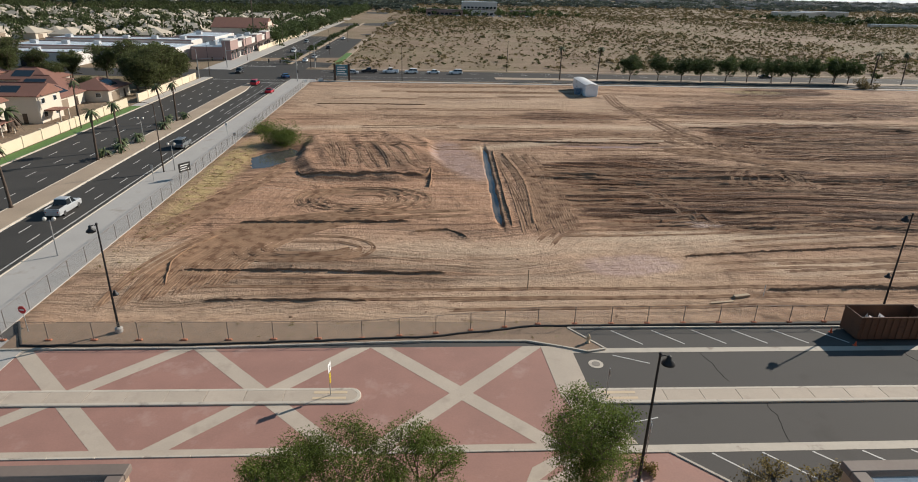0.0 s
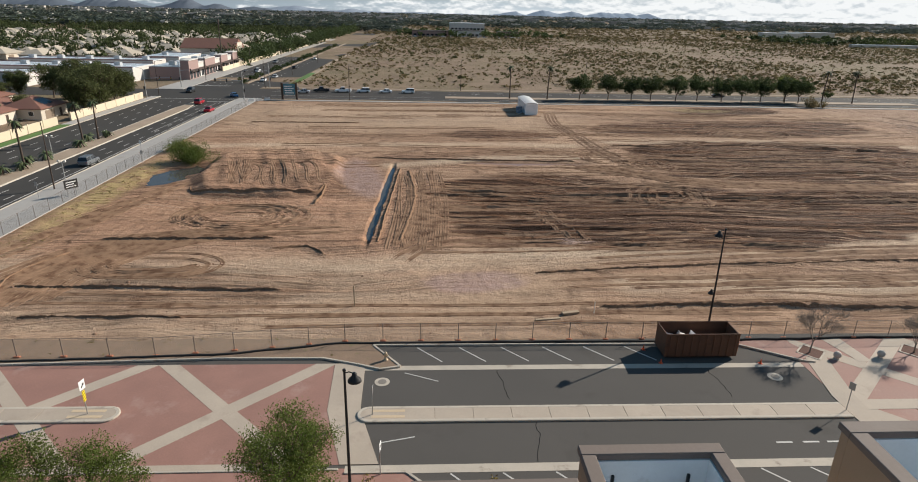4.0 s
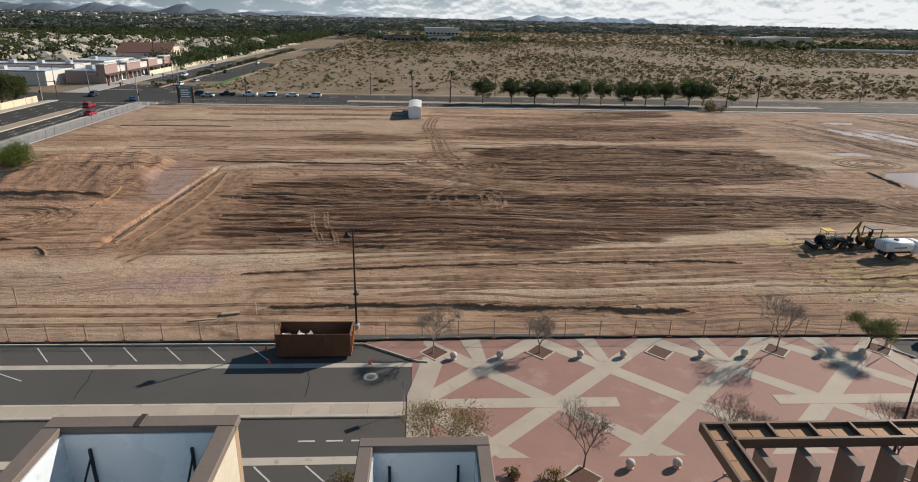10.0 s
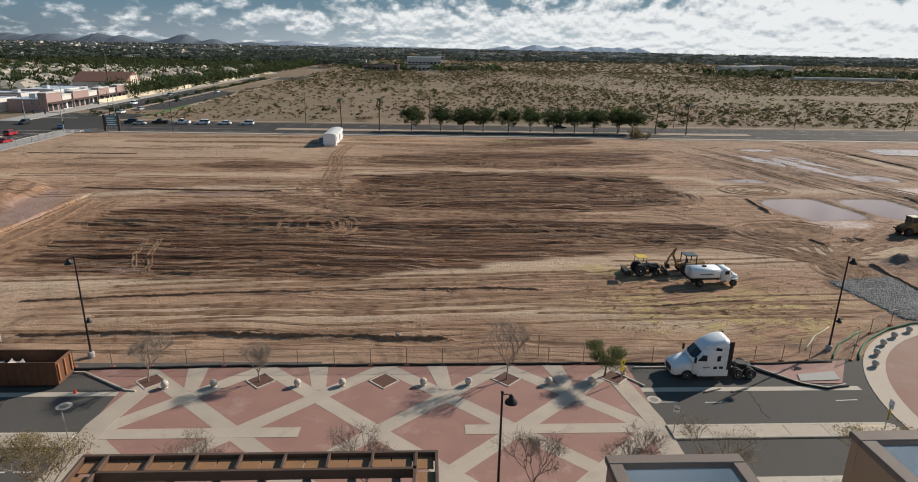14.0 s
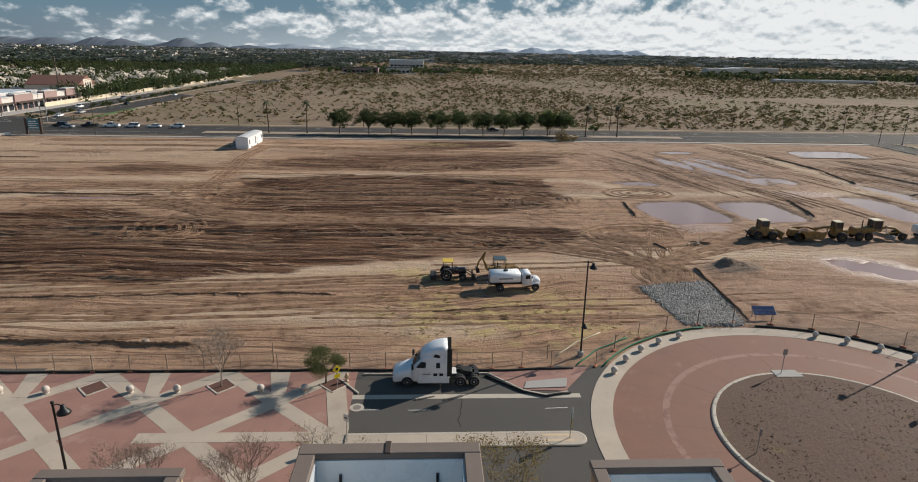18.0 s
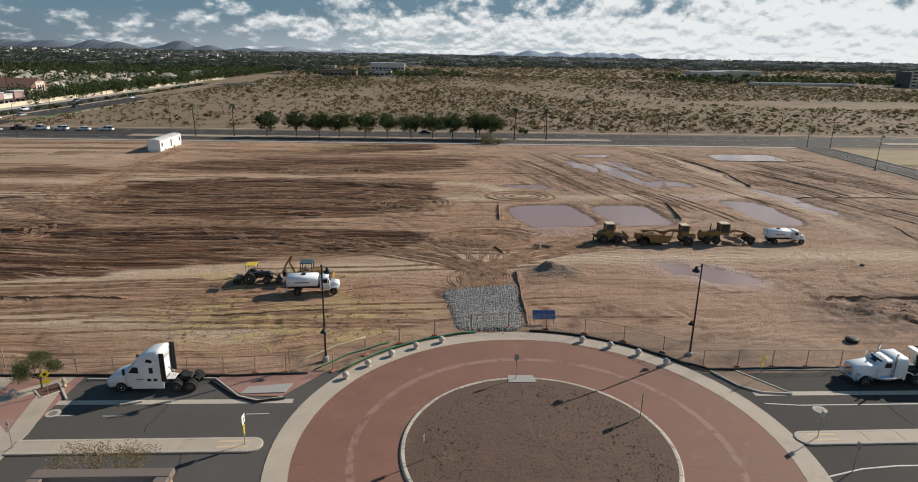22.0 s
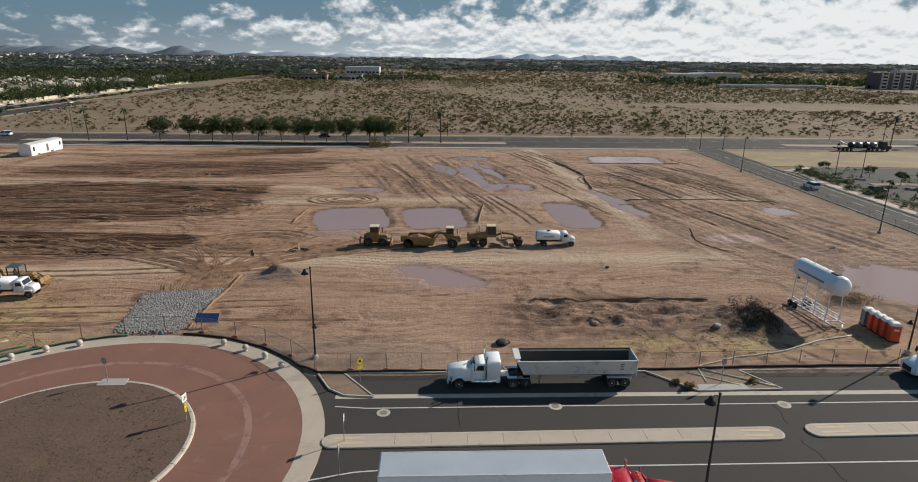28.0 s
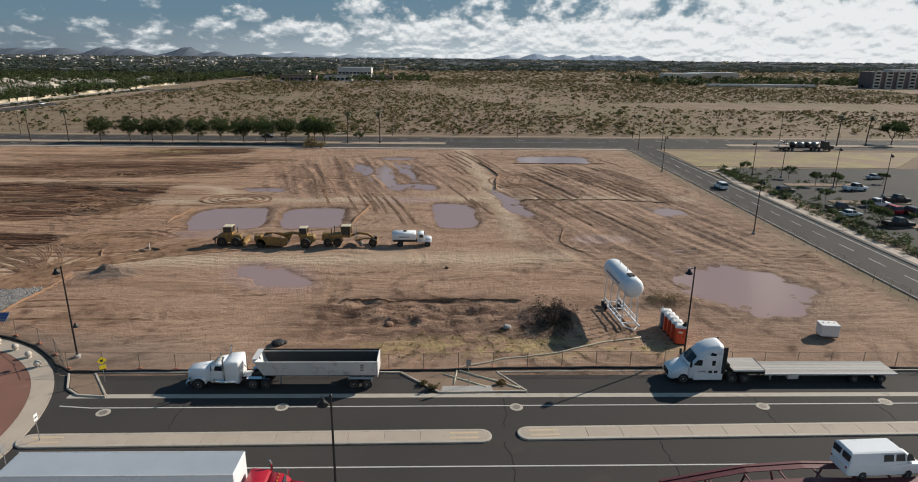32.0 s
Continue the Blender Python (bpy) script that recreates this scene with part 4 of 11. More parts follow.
# plaza west of the bays
plaza_w = flat("plaza_west", [rect(-34.2, 33.8, 12.0, 46.4)], -0.2, 0.02, RED_PAVE, label="red stained concrete plaza with pale diagonal bands", category="plaza")
for nx_ in (2.3, -12.6, -27.5):
    for sx in (-1, 1):
        for sy in (-1, 1):
            p = clip(band(nx_, 39.8, nx_ + sx * 7.4, 39.8 + sy * 7.4, 1.25), -34.2, 33.8, 11.9, 46.4)
            if p:
                flat("band", [p], 0.0, 0.03 + 0.004 * (sx == sy), CONCRETE, plaza_w)
flat("band", [[(9.6, 46.4), (12.2, 46.4), (12.4, 39.8), (14.2, 33.8), (11.6, 33.8), (9.9, 39.8)]], 0.0, 0.041, CONCRETE, plaza_w)
flat("band", [rect(-34.2, 33.2, 8, 34.0)], 0.0, 0.046, CONCRETE, plaza_w)
# plaza between the bays
plaza_m = flat("plaza_middle", [rect(50.6, 33.0, 97.0, 50.2)], -0.2, 0.02, RED_PAVE, label="red stained concrete plaza with a lattice of pale bands", category="plaza")
for k in range(-3, 7):
    for s in (-1, 1):
        x0 = 62.3 + 11.25 * k
        p = clip(band(x0 - s * 22.5, 39.7 - 20.7, x0 + s * 22.5, 39.7 + 20.7, 1.45), 51.6, 33.0, 96.2, 50.2)
        if p:
            flat("band", [p], 0.0, 0.03 + 0.004 * (s > 0), CONCRETE, plaza_m)
for x0 in (56.7, 67.9, 79.2, 90.4):
    flat("band", [[(x0 - 1.7, 50.2), (x0 - 0.6, 46.0), (x0 + 0.6, 46.0), (x0 + 0.2, 50.2)]], 0.0, 0.038, CONCRETE, plaza_m)
flat("band", [rect(51.6, 39.1, 67.4, 40.4), rect(80.6, 39.2, 96.2, 40.5)], 0.0, 0.042, CONCRETE, plaza_m)
flat("band", [[(50.4, 33.0), (50.3, 41), (51.6, 47.2), (53.6, 47.2), (52.2, 41), (52.0, 33.0)]], 0.0, 0.046, CONCRETE, plaza_m)
flat("band", [[(95.3, 33.0), (95.6, 41), (94.4, 47.4), (96.2, 47.4), (97.3, 41), (97.2, 33.0)]], 0.0, 0.046, CONCRETE, plaza_m)

# roundabout
RCX, RCY = 138.9, 38.0
RED_DEEP = surf("deep_red_concrete", (0.205, 0.096, 0.066), 0.8, coarse=0.2, coarse_size=3.5, fine=0.12, fine_size=0.12, bump=0.004, stain=(0.25, 0.14, 0.108), stain_size=2.2, stain_at=0.6)
roundabout = flat("roundabout", [arc(RCX, RCY, 19.8, 0, 360, 96)[:-1]], -0.2, 0.03, RED_DEEP, label="circular red stained concrete carriageway", category="roundabout")
m = Mesh()
for i in range(96):
    a, b = 3.75 * i, 3.75 * (i + 1)
    m.prism(arc(RCX, RCY, 19.7, a, b, 1) + arc(RCX, RCY, 21.6, b, a, 1), -0.1, 0.045)
part("border", m, CONCRETE, roundabout)
RED_WORN = surf("worn_red_concrete", (0.28, 0.155, 0.12), 0.8, coarse=0.2, coarse_size=1.6, fine=0.12, fine_size=0.12, bump=0.004, stain=(0.18, 0.085, 0.065), stain_size=1.4, stain_at=0.48)
m = Mesh()
for i in range(96):
    a, b = 3.75 * i, 3.75 * (i + 1)
    m.prism(arc(RCX, RCY, 14.9, a, b, 1) + arc(RCX, RCY, 15.5, b, a, 1), 0.0, 0.034)
part("worn_ring", m, RED_WORN, roundabout)
JOINT = surf("dark_joint", (0.15, 0.07, 0.052), 0.9, coarse=0.1, bump=0)
m = Mesh()
for i in range(24):
    a = 15 * i + 4
    c, s = math.cos(radians(a)), math.sin(radians(a))
    m.prism(band(RCX + 11 * c, RCY + 11 * s, RCX + 21.5 * c, RCY + 21.5 * s, 0.006), 0.0, 0.0335)
part("joint", m, JOINT, roundabout)
ICX, ICY = 138.6, 38.3
rb_island = tagged(new("roundabout_island"), "round traffic island of bare reddish soil with a pale kerb", "traffic island", kind="structure")
ISLAND_SOIL = surf("reddish_soil", (0.112, 0.067, 0.047), 0.95, coarse=0.25, coarse_size=2, fine=0.3, fine_size=0.2, bump=0.06, stain=(0.17, 0.13, 0.05), stain_size=2.5, stain_at=0.62)
m = Mesh()
rings = []
for r, z in ((10.8, 0.185), (8.5, 0.22), (6, 0.3), (3, 0.36), (0.8, 0.38)):
    rings.append([(ICX + r * math.cos(2 * math.pi * i / 64), ICY + r * math.sin(2 * math.pi * i / 64), z + 0.03 * (noise.noise((r, i * 0.7, 1.0)))) for i in range(64)])
rings.append([(ICX + 0.01 * math.cos(2 * math.pi * i / 64), ICY + 0.01 * math.sin(2 * math.pi * i / 64), 0.38) for i in range(64)])
m.loft(rings, caps=False)
part("soil", m, ISLAND_SOIL, rb_island, smooth=True)
kerb_piece = Mesh()
kp = [(10.7, 0.0), (10.7, 0.19), (10.76, 0.2), (10.96, 0.2), (11.05, 0.15), (11.1, 0.0)]
kerb_piece.loft([[(r * math.cos(radians(a)), r * math.sin(radians(a)), z) for r, z in kp] for a in (0.15, 3.5, 6.9, 9.85)])
kmesh = kerb_piece.mesh("kerb_stone")
for i in range(36):
    o = part("kerb_stone", kmesh, KERB, rb_island)
    o.matrix_basis = pose(ICX, ICY, 0, 0, 0, 10 * i)
m = Mesh()
m.prism([(ICX - 1.2, ICY + 10.0), (ICX + 1.5, ICY + 10.0), (ICX + 1.3, ICY + 11.3), (ICX - 1.1, ICY + 11.3)], 0.1, 0.24)
part("concrete_pad", m, SIDEWALK, rb_island)

# traffic islands of the street
WARN = surf("pale_dome_tile", (0.55, 0.42, 0.28), 0.85, coarse=0.1, bump=0.004)


def street_island(x0, x1, nose_w, nose_e, name, mid, slope=0.0):
    long_, (x0, x1) = (x0 + x1) / 2, ((x0 - x1) / 2, (x1 - x0) / 2)
    isl = tagged(new(name), "long concrete traffic island with rounded pale kerbs", "traffic island", kind="structure")
    y0, y1, r = -0.95, 0.95, 0.95

    def outline(d):
        p = [(x0, y1 - d), (x0, y0 + d)]
        if nose_w:
            p = arc(x0 + r, 0.0, r - d, 90, 270, 10)
        e = [(x1, y0 + d), (x1, y1 - d)]
        if nose_e:
            e = arc(x1 - r, 0.0, r - d, -90, 90, 10)
        return p + e
    m = Mesh()
    o0, o1, o2 = outline(0.0), outline(0.06), outline(0.28)
    m.loft([[(x, y, z) for x, y in o] for o, z in ((o0, -0.05), (o0, 0.12), (o1, 0.15), (o2, 0.152), (o2, 0.1))], caps=False)
    part("kerb", m, KERB, isl)
    n = max(1, round((x1 - x0) / 3.0))
    for i in range(n):
        a, b = x0 + (x1 - x0) * i / n, x0 + (x1 - x0) * (i + 1) / n
        if (i == 0 and nose_w) or (i == n - 1 and nose_e):
            continue
        mm = Mesh().box(a + 0.012, y0 + 0.27, 0.0, b - 0.012, y1 - 0.27, 0.145, 0.01)
        part("slab", mm, CONCRETE, isl)
    for on, xn, s in ((nose_w, x0, 1), (nose_e, x1, -1)):
        if on:
            k = (x1 - x0) / n
            part("nose", Mesh().prism(outline(0.29)[:11] + [(x0 + k, y0 + 0.29), (x0 + k, y1 - 0.29)] if s > 0 else [(x1 - k, y1 - 0.29), (x1 - k, y0 + 0.29)] + outline(0.29)[-11:], 0.0, 0.148), CONCRETE, isl)
            for yy in (y0 + 0.45, y1 - 0.75):
                part("dome_strip", Mesh().box(xn + s * 1.1 if s > 0 else xn - 3.6, yy, 0.1, xn + 3.6 if s > 0 else xn - 1.1, yy + 0.3, 0.156, 0.004), WARN, isl)
    isl.matrix_basis = pose(long_, mid, 0, 0, 0, slope)
    return isl


street_island(-40, -5.3, False, True, "island_1", 39.65, -0.3)
street_island(12.2, 50.2, True, False, "island_2", 39.08, -0.2)
street_island(97.2, 116.6, False, True, "island_3", 39.15, 0.15)
street_island(160.3, 199.7, True, True, "island_4", 39.42, 0.7)
street_island(201.9, 256.0, True, True, "island_5", 40.4, 0.9)


# kerbs along polylines, in stones
def kerb_run(name, pts, w=0.2, h=0.16, length=3.0, label="pale concrete kerb"):
    k = tagged(new(name), label, "kerb", kind="structure")
    for (ax, ay), (bx, by) in zip(pts, pts[1:]):
        L_ = math.hypot(bx - ax, by - ay)
        n = max(1, round(L_ / length))
        me = Mesh().box(0.008, -w / 2, -0.1, L_ / n - 0.008, w / 2, h, 0.025).mesh("kerb_stone")
        for i in range(n):
            o = part("kerb_stone", me, KERB, k)
            o.matrix_basis = pose(ax + (bx - ax) * i / n, ay + (by - ay) * i / n, 0, 0, 0, math.degrees(math.atan2(by - ay, bx - ax)))
    return k


kerb_run("kerb_plaza_west", [(-38, 46.4), (-20, 46.5), (0, 47.3), (8.5, 47.2), (11.5, 46.2), (13.5, 45.4), (15.2, 45.8), (12.6, 49.4)])
kerb_run("kerb_bays", [(12.6, 49.4), (46, 49.3), (51.0, 46.2), (52.0, 46.0)])
kerb_run("kerb_bays_middle", [(95.6, 48.6), (97.5, 46.2)], h=0.14)
kerb_run("kerb_bays_semi", [(97.6, 49.6), (109.5, 49.6), (112.6, 46.4), (114.6, 45.6), (116.6, 46.2)])
kerb_run("kerb_bays_east", [(158.0, 50.6), (159.6, 47.6), (161.2, 46.4), (164.0, 46.1), (160.6, 50.6), (191.2, 50.6), (195.2, 46.7), (203.6, 46.9), (201.0, 50.6), (219.0, 50.8), (259.0, 50.9)])
kerb_run("kerb_shops", [(-34, 33.3), (11.6, 33.3)], h=0.12)
kerb_run("kerb_avenue_east", [(-44.55, 52), (-44.55, 206)], 0.18, 0.14, 4.0)
kerb_run("kerb_avenue_west", [(-70.3, 60), (-70.3, 212)], 0.3, 0.16, 4.0)
kerb_run("kerb_far_side", [(-36, 211.1), (-4, 211.1), (259, 211.1)], 0.2, 0.12, 6.0)
kerb_run("kerb_side_road_east", [(269.7, 60), (269.7, 208)], 0.25, 0.16, 4.0)
kerb_run("kerb_side_road_west", [(259.7, 52), (259.7, 206)], 0.2, 0.14, 4.0)

# bare planting corners beside the bays
PLANTER_SOIL = surf("planter_soil", (0.23, 0.155, 0.105), 0.95, coarse=0.2, coarse_size=1.2, fine=0.3, fine_size=0.12, bump=0.05, stain=(0.17, 0.15, 0.06), stain_size=1.0)
flat("planting_corner", [[(-36, 46.5), (-20, 46.6), (0, 47.4), (8.5, 47.3), (11.5, 46.3), (13.5, 45.5), (15.0, 45.9), (12.6, 49.4), (10, 51), (-36, 51)]], -0.1, 0.10, PLANTER_SOIL, label="bare brown soil strip behind the kerb", category="planting strip")
flat("planting_corner_middle", [[(46.2, 49.2), (51.0, 46.4), (52.5, 47.4), (51.2, 50.2), (46.2, 50.2)], [(112.8, 46.6), (116.4, 46.4), (119.6, 50.8), (109.7, 50.2), (109.7, 49.6)]], -0.1, 0.055, RED_PAVE, label="red concrete corner behind the kerb", category="pavement")
flat("planting_corner_east", [[(158.2, 50.6), (159.7, 47.8), (161.3, 46.6), (163.7, 46.4), (160.6, 50.6)], [(191.4, 50.6), (195.3, 46.8), (203.4, 47.0), (201.0, 50.6)]], -0.1, 0.09, PLANTER_SOIL, label="bare brown soil corner between the bays", category="planting strip")
flat("ramp_slab", [[(195.3, 46.8), (200.4, 46.9), (200.2, 47.9), (195.5, 47.8)]], 0.0, 0.12, SIDEWALK, label="pale concrete ramp slab", category="slab")
flat("ramp_slab_west", [[(112.6, 46.8), (116.6, 47.0), (117.0, 48.6), (113.0, 48.0)]], 0.0, 0.13, SIDEWALK, label="pale concrete ramp slab by the roundabout", category="slab")

flat("pavement_corner_south", [[(12, 15), (18.8, 15), (18.8, 30.1), (16.05, 32.85), (12, 32.85)]], -0.2, 0.055, RED_PAVE, label="red stained concrete corner beside the bays", category="pavement")
kerb_run("kerb_corner_south", [(12.0, 32.95), (16.1, 32.95), (18.95, 30.1), (18.95, 26.0)], 0.22, 0.13)
ramp_fan = flat("ramp_fan", [[(5.9, 30.4), (6.5, 31.7), (7.9, 32.6), (9.8, 32.95), (9.4, 30.4)]], 0.0, 0.062, CONCRETE, label="pale concrete ramp at the plaza corner with a red strip", category="ramp")
flat("tactile_strip", [[(6.8, 30.6), (8.4, 31.9), (8.75, 31.6), (7.4, 30.6)]], 0.0, 0.07, RED_PAVE, ramp_fan)

# painted lines
m = Mesh()
for x0 in (16.6, 20.4, 24.2, 28.0, 31.8, 35.6):
    m.prism(band(x0, 49.0, x0 + 2.2, 46.6, 0.11), 0.0, 0.012)
for x0 in (19.0, 22.5, 26.05, 29.6, 33.1, 36.6, 40.1, 43.6):
    m.prism(band(x0, 32.8, x0 + 3.6, 29.0, 0.12), 0.0, 0.012)
part("bay_lines", m, PAINT, kind="structure")
tagged(bpy.data.objects["bay_lines"], "thin white slanted parking lines", "road marking")
m = Mesh()
m.prism(band(163.6, 44.25, 259, 44.75, 0.14), 0.0, 0.014)
m.prism(band(160.6, 44.6, 163.6, 44.25, 0.14), 0.0, 0.0135)
m.prism(band(166.4, 35.6, 259, 35.9, 0.14), 0.0, 0.014)
m.prism(band(160.0, 34.4, 163.4, 35.3, 0.14), 0.0, 0.0135)
m.prism(band(163.4, 35.3, 166.4, 35.6, 0.14), 0.0, 0.013)
for x0 in (42.6, 44.6, 46.4, 48.2):
    m.prism(band(x0, 35.4, x0 + 1.2, 35.4, 0.16), 0.0, 0.012)
for x0, y0, x1, y1 in ((15.6, 44.9, 18.4, 43.6), (98, 43.6, 99.6, 43.6), (102, 43.5, 104, 43.5), (114, 43.6, 116, 43.7), (14.2, 36.0, 16.6, 36.6)):
    m.prism(band(x0, y0, x1, y1, 0.1), 0.0, 0.012)
part("lane_lines", m, PAINT, kind="structure")
tagged(bpy.data.objects["lane_lines"], "white painted lane lines on the street", "road marking")
# avenue lines
m = Mesh()
for xl in (-47.3, -50.0, -59.6, -63.0, -66.6):
    for i in range(46):
        y0 = 30 + 8.0 * i + (3 if xl in (-50.0, -63.0) else 0)
        if 202 < y0 < 244:
            continue
        m.box(xl - 0.06, y0, -0.02, xl + 0.06, y0 + 2.6, -0.006)
m.box(-45.6, 52, -0.02, -45.45, 200, -0.006)
m.box(-48.2, 150, -0.02, -48.1, 200, -0.007)
m.box(-52.4, 40, -0.02, -52.28, 196, -0.006)
m.box(-52.0, 201.5, -0.02, -45.0, 202.1, -0.006)
m.box(-70, 244, -0.02, -57, 244.6, -0.006)
m.box(-71, 208, -0.02, -44, 208.3, -0.006)
part("avenue_lines", m, PAINT, kind="structure")
tagged(bpy.data.objects["avenue_lines"], "dashed white lane lines along the avenue", "road marking")
m = Mesh()
for i in range(70):
    x0 = -38 + 9 * i
    for yl in (215.0, 230.0, 234.0):
        m.box(x0, yl - 0.06, -0.02, x0 + 3, yl + 0.06, -0.006)
m.box(180, 225.0, -0.02, 256, 225.14, -0.006)
m.box(-36, 219.2, -0.02, 20, 219.34, -0.006)
part("far_road_lines", m, PAINT, kind="structure")
tagged(bpy.data.objects["far_road_lines"], "faded white lines on the cross street", "road marking")
m = Mesh()
for i in range(18):
    m.box(264.7, 60 + 8 * i, -0.02, 264.82, 64 + 8 * i, -0.004)
m.box(268.2, 55, -0.02, 268.34, 190, -0.004)
part("side_road_lines", m, PAINT, kind="structure")
tagged(bpy.data.objects["side_road_lines"], "white lines on the side street", "road marking")

# cracks sealed with tar
TAR = surf("tar_seal", (0.014, 0.013, 0.013), 0.95, spec=0.05, coarse=0.1, bump=0)
m = Mesh()
rng = random.Random(5)
for x0, ya, yb in ((25.0, 33.7, 38.9), (24.0, 41, 45.3), (42, 41, 45), (106.5, 41, 45.3), (110.5, 33.7, 38.9), (172, 41, 46), (201, 33, 38.9), (201.0, 41, 46), (225, 41, 46), (176, 33, 38.9), (214, 33, 38.9), (236, 41, 46)):
    x, y = x0, ya
    while y < yb:
        x2, y2 = x + rng.uniform(-0.2, 0.2), min(yb, y + 0.5)
        m.prism(band(x, y, x2, y2, 0.04), 0.0, 0.008)
        x, y = x2, y2
part("cracks", m, TAR, kind="structure")
tagged(bpy.data.objects["cracks"], "dark sealed cracks across the asphalt", "crack")

# avenue median, verge and wall
flat("avenue_median", [[(-56.4, -60), (-52.6, -60), (-52.6, 186), (-54.0, 199), (-55.2, 199), (-56.4, 186)], [(-54.2, 252), (-52.6, 252), (-51.2, 560), (-53.2, 560)]], -0.1, 0.14, TAN_DIRT, label="raised tan gravel median with a pale kerb", category="median")
kerb_run("kerb_median", [(-52.5, 40), (-52.5, 186), (-54.0, 199.4), (-55.3, 199.4), (-56.5, 186), (-56.5, 60)], 0.18, 0.17, 5.0)
flat("far_median", [rect(24, 217.4, 196, 222.6), rect(300, 217.4, 420, 222.6)], -0.1, 0.1, TAN_DIRT, label="brown gravel median with a row of trees", category="median")
flat("lawn_strip", [rect(-73.2, 60, -70.5, 158)], -0.1, 0.12, GRASS, label="strip of bright green lawn beside the avenue", category="lawn")
flat("pavement_avenue_west", [rect(-73.3, 158, -70.5, 212), rect(-80, 232, -70.4, 700)], -0.1, 0.10, SIDEWALK, label="concrete pavement on the far side of the avenue", category="pavement")
flat("grass_median", [[(-36.9, 252), (-34.0, 252), (-34.0, 300), (-36.9, 300)]], -0.1, 0.1, GRASS, label="small green lawn beside the avenue", category="lawn")
flat("road_avenue_north", [[(-44.55, 244), (-37.4, 244), (-37.4, 400), (-30, 520), (-24, 640), (-44.55, 640)]], -0.25, -0.02, ASPHALT, label="widened asphalt lanes of the avenue past the crossing", category="road")
flat("trail_avenue_east", [[(-36.4, 250), (-33.6, 250), (-33.6, 400), (-26, 520), (-20, 640), (-23, 640), (-29, 520), (-36.4, 400)]], -0.1, 0.03, TAN_DIRT, label="pale gravel path along the avenue", category="path")

# ---- shop blocks beside the flight line ----
CAP = surf("dark_parapet_cap", (0.17, 0.13, 0.108), 0.8, coarse=0.1, coarse_size=1.5, bump=0.002)
TAUPE = surf("taupe_stucco", (0.235, 0.17, 0.135), 0.9, coarse=0.08, coarse_size=2, fine=0.05, fine_size=0.06, bump=0.004)
TAN_STUCCO = surf("tan_stucco", (0.36, 0.25, 0.165), 0.9, coarse=0.08, coarse_size=2, fine=0.05, fine_size=0.06, bump=0.004)
WHITE_ROOF = surf("white_roof_membrane", (0.67, 0.7, 0.72), 0.25, coarse=0.1, coarse_size=2.5, fine=0.04, fine_size=0.2, bump=0.004, stain=(0.45, 0.45, 0.45), stain_size=2.2, stain_at=0.62)
TRELLIS_STEEL = surf("brown_trellis_steel", (0.115, 0.068, 0.045), 0.6, 0.2, coarse=0.15, coarse_size=1.0, bump=0)
BROWN_TRIM = surf("dark_brown_metal", (0.075, 0.052, 0.04), 0.55, 0.3, coarse=0.1, bump=0)
STONE = surf("cream_stone_cladding", (0.55, 0.48, 0.38), 0.9, coarse=0.12, coarse_size=0.6, fine=0.15, fine_size=0.1, bump=0.02)
GLASS_DARK = surf("dark_window_glass", (0.02, 0.025, 0.03), 0.08, 0.0, coarse=0.0, fine=0.0, bump=0)
RUST_SHEET = surf("rusty_brown_sheet", (0.30, 0.155, 0.075), 0.7, 0.2, coarse=0.25, coarse_size=1.2, fine=0.15, fine_size=0.1, bump=0.003, stain=(0.22, 0.11, 0.055), stain_size=1.0)


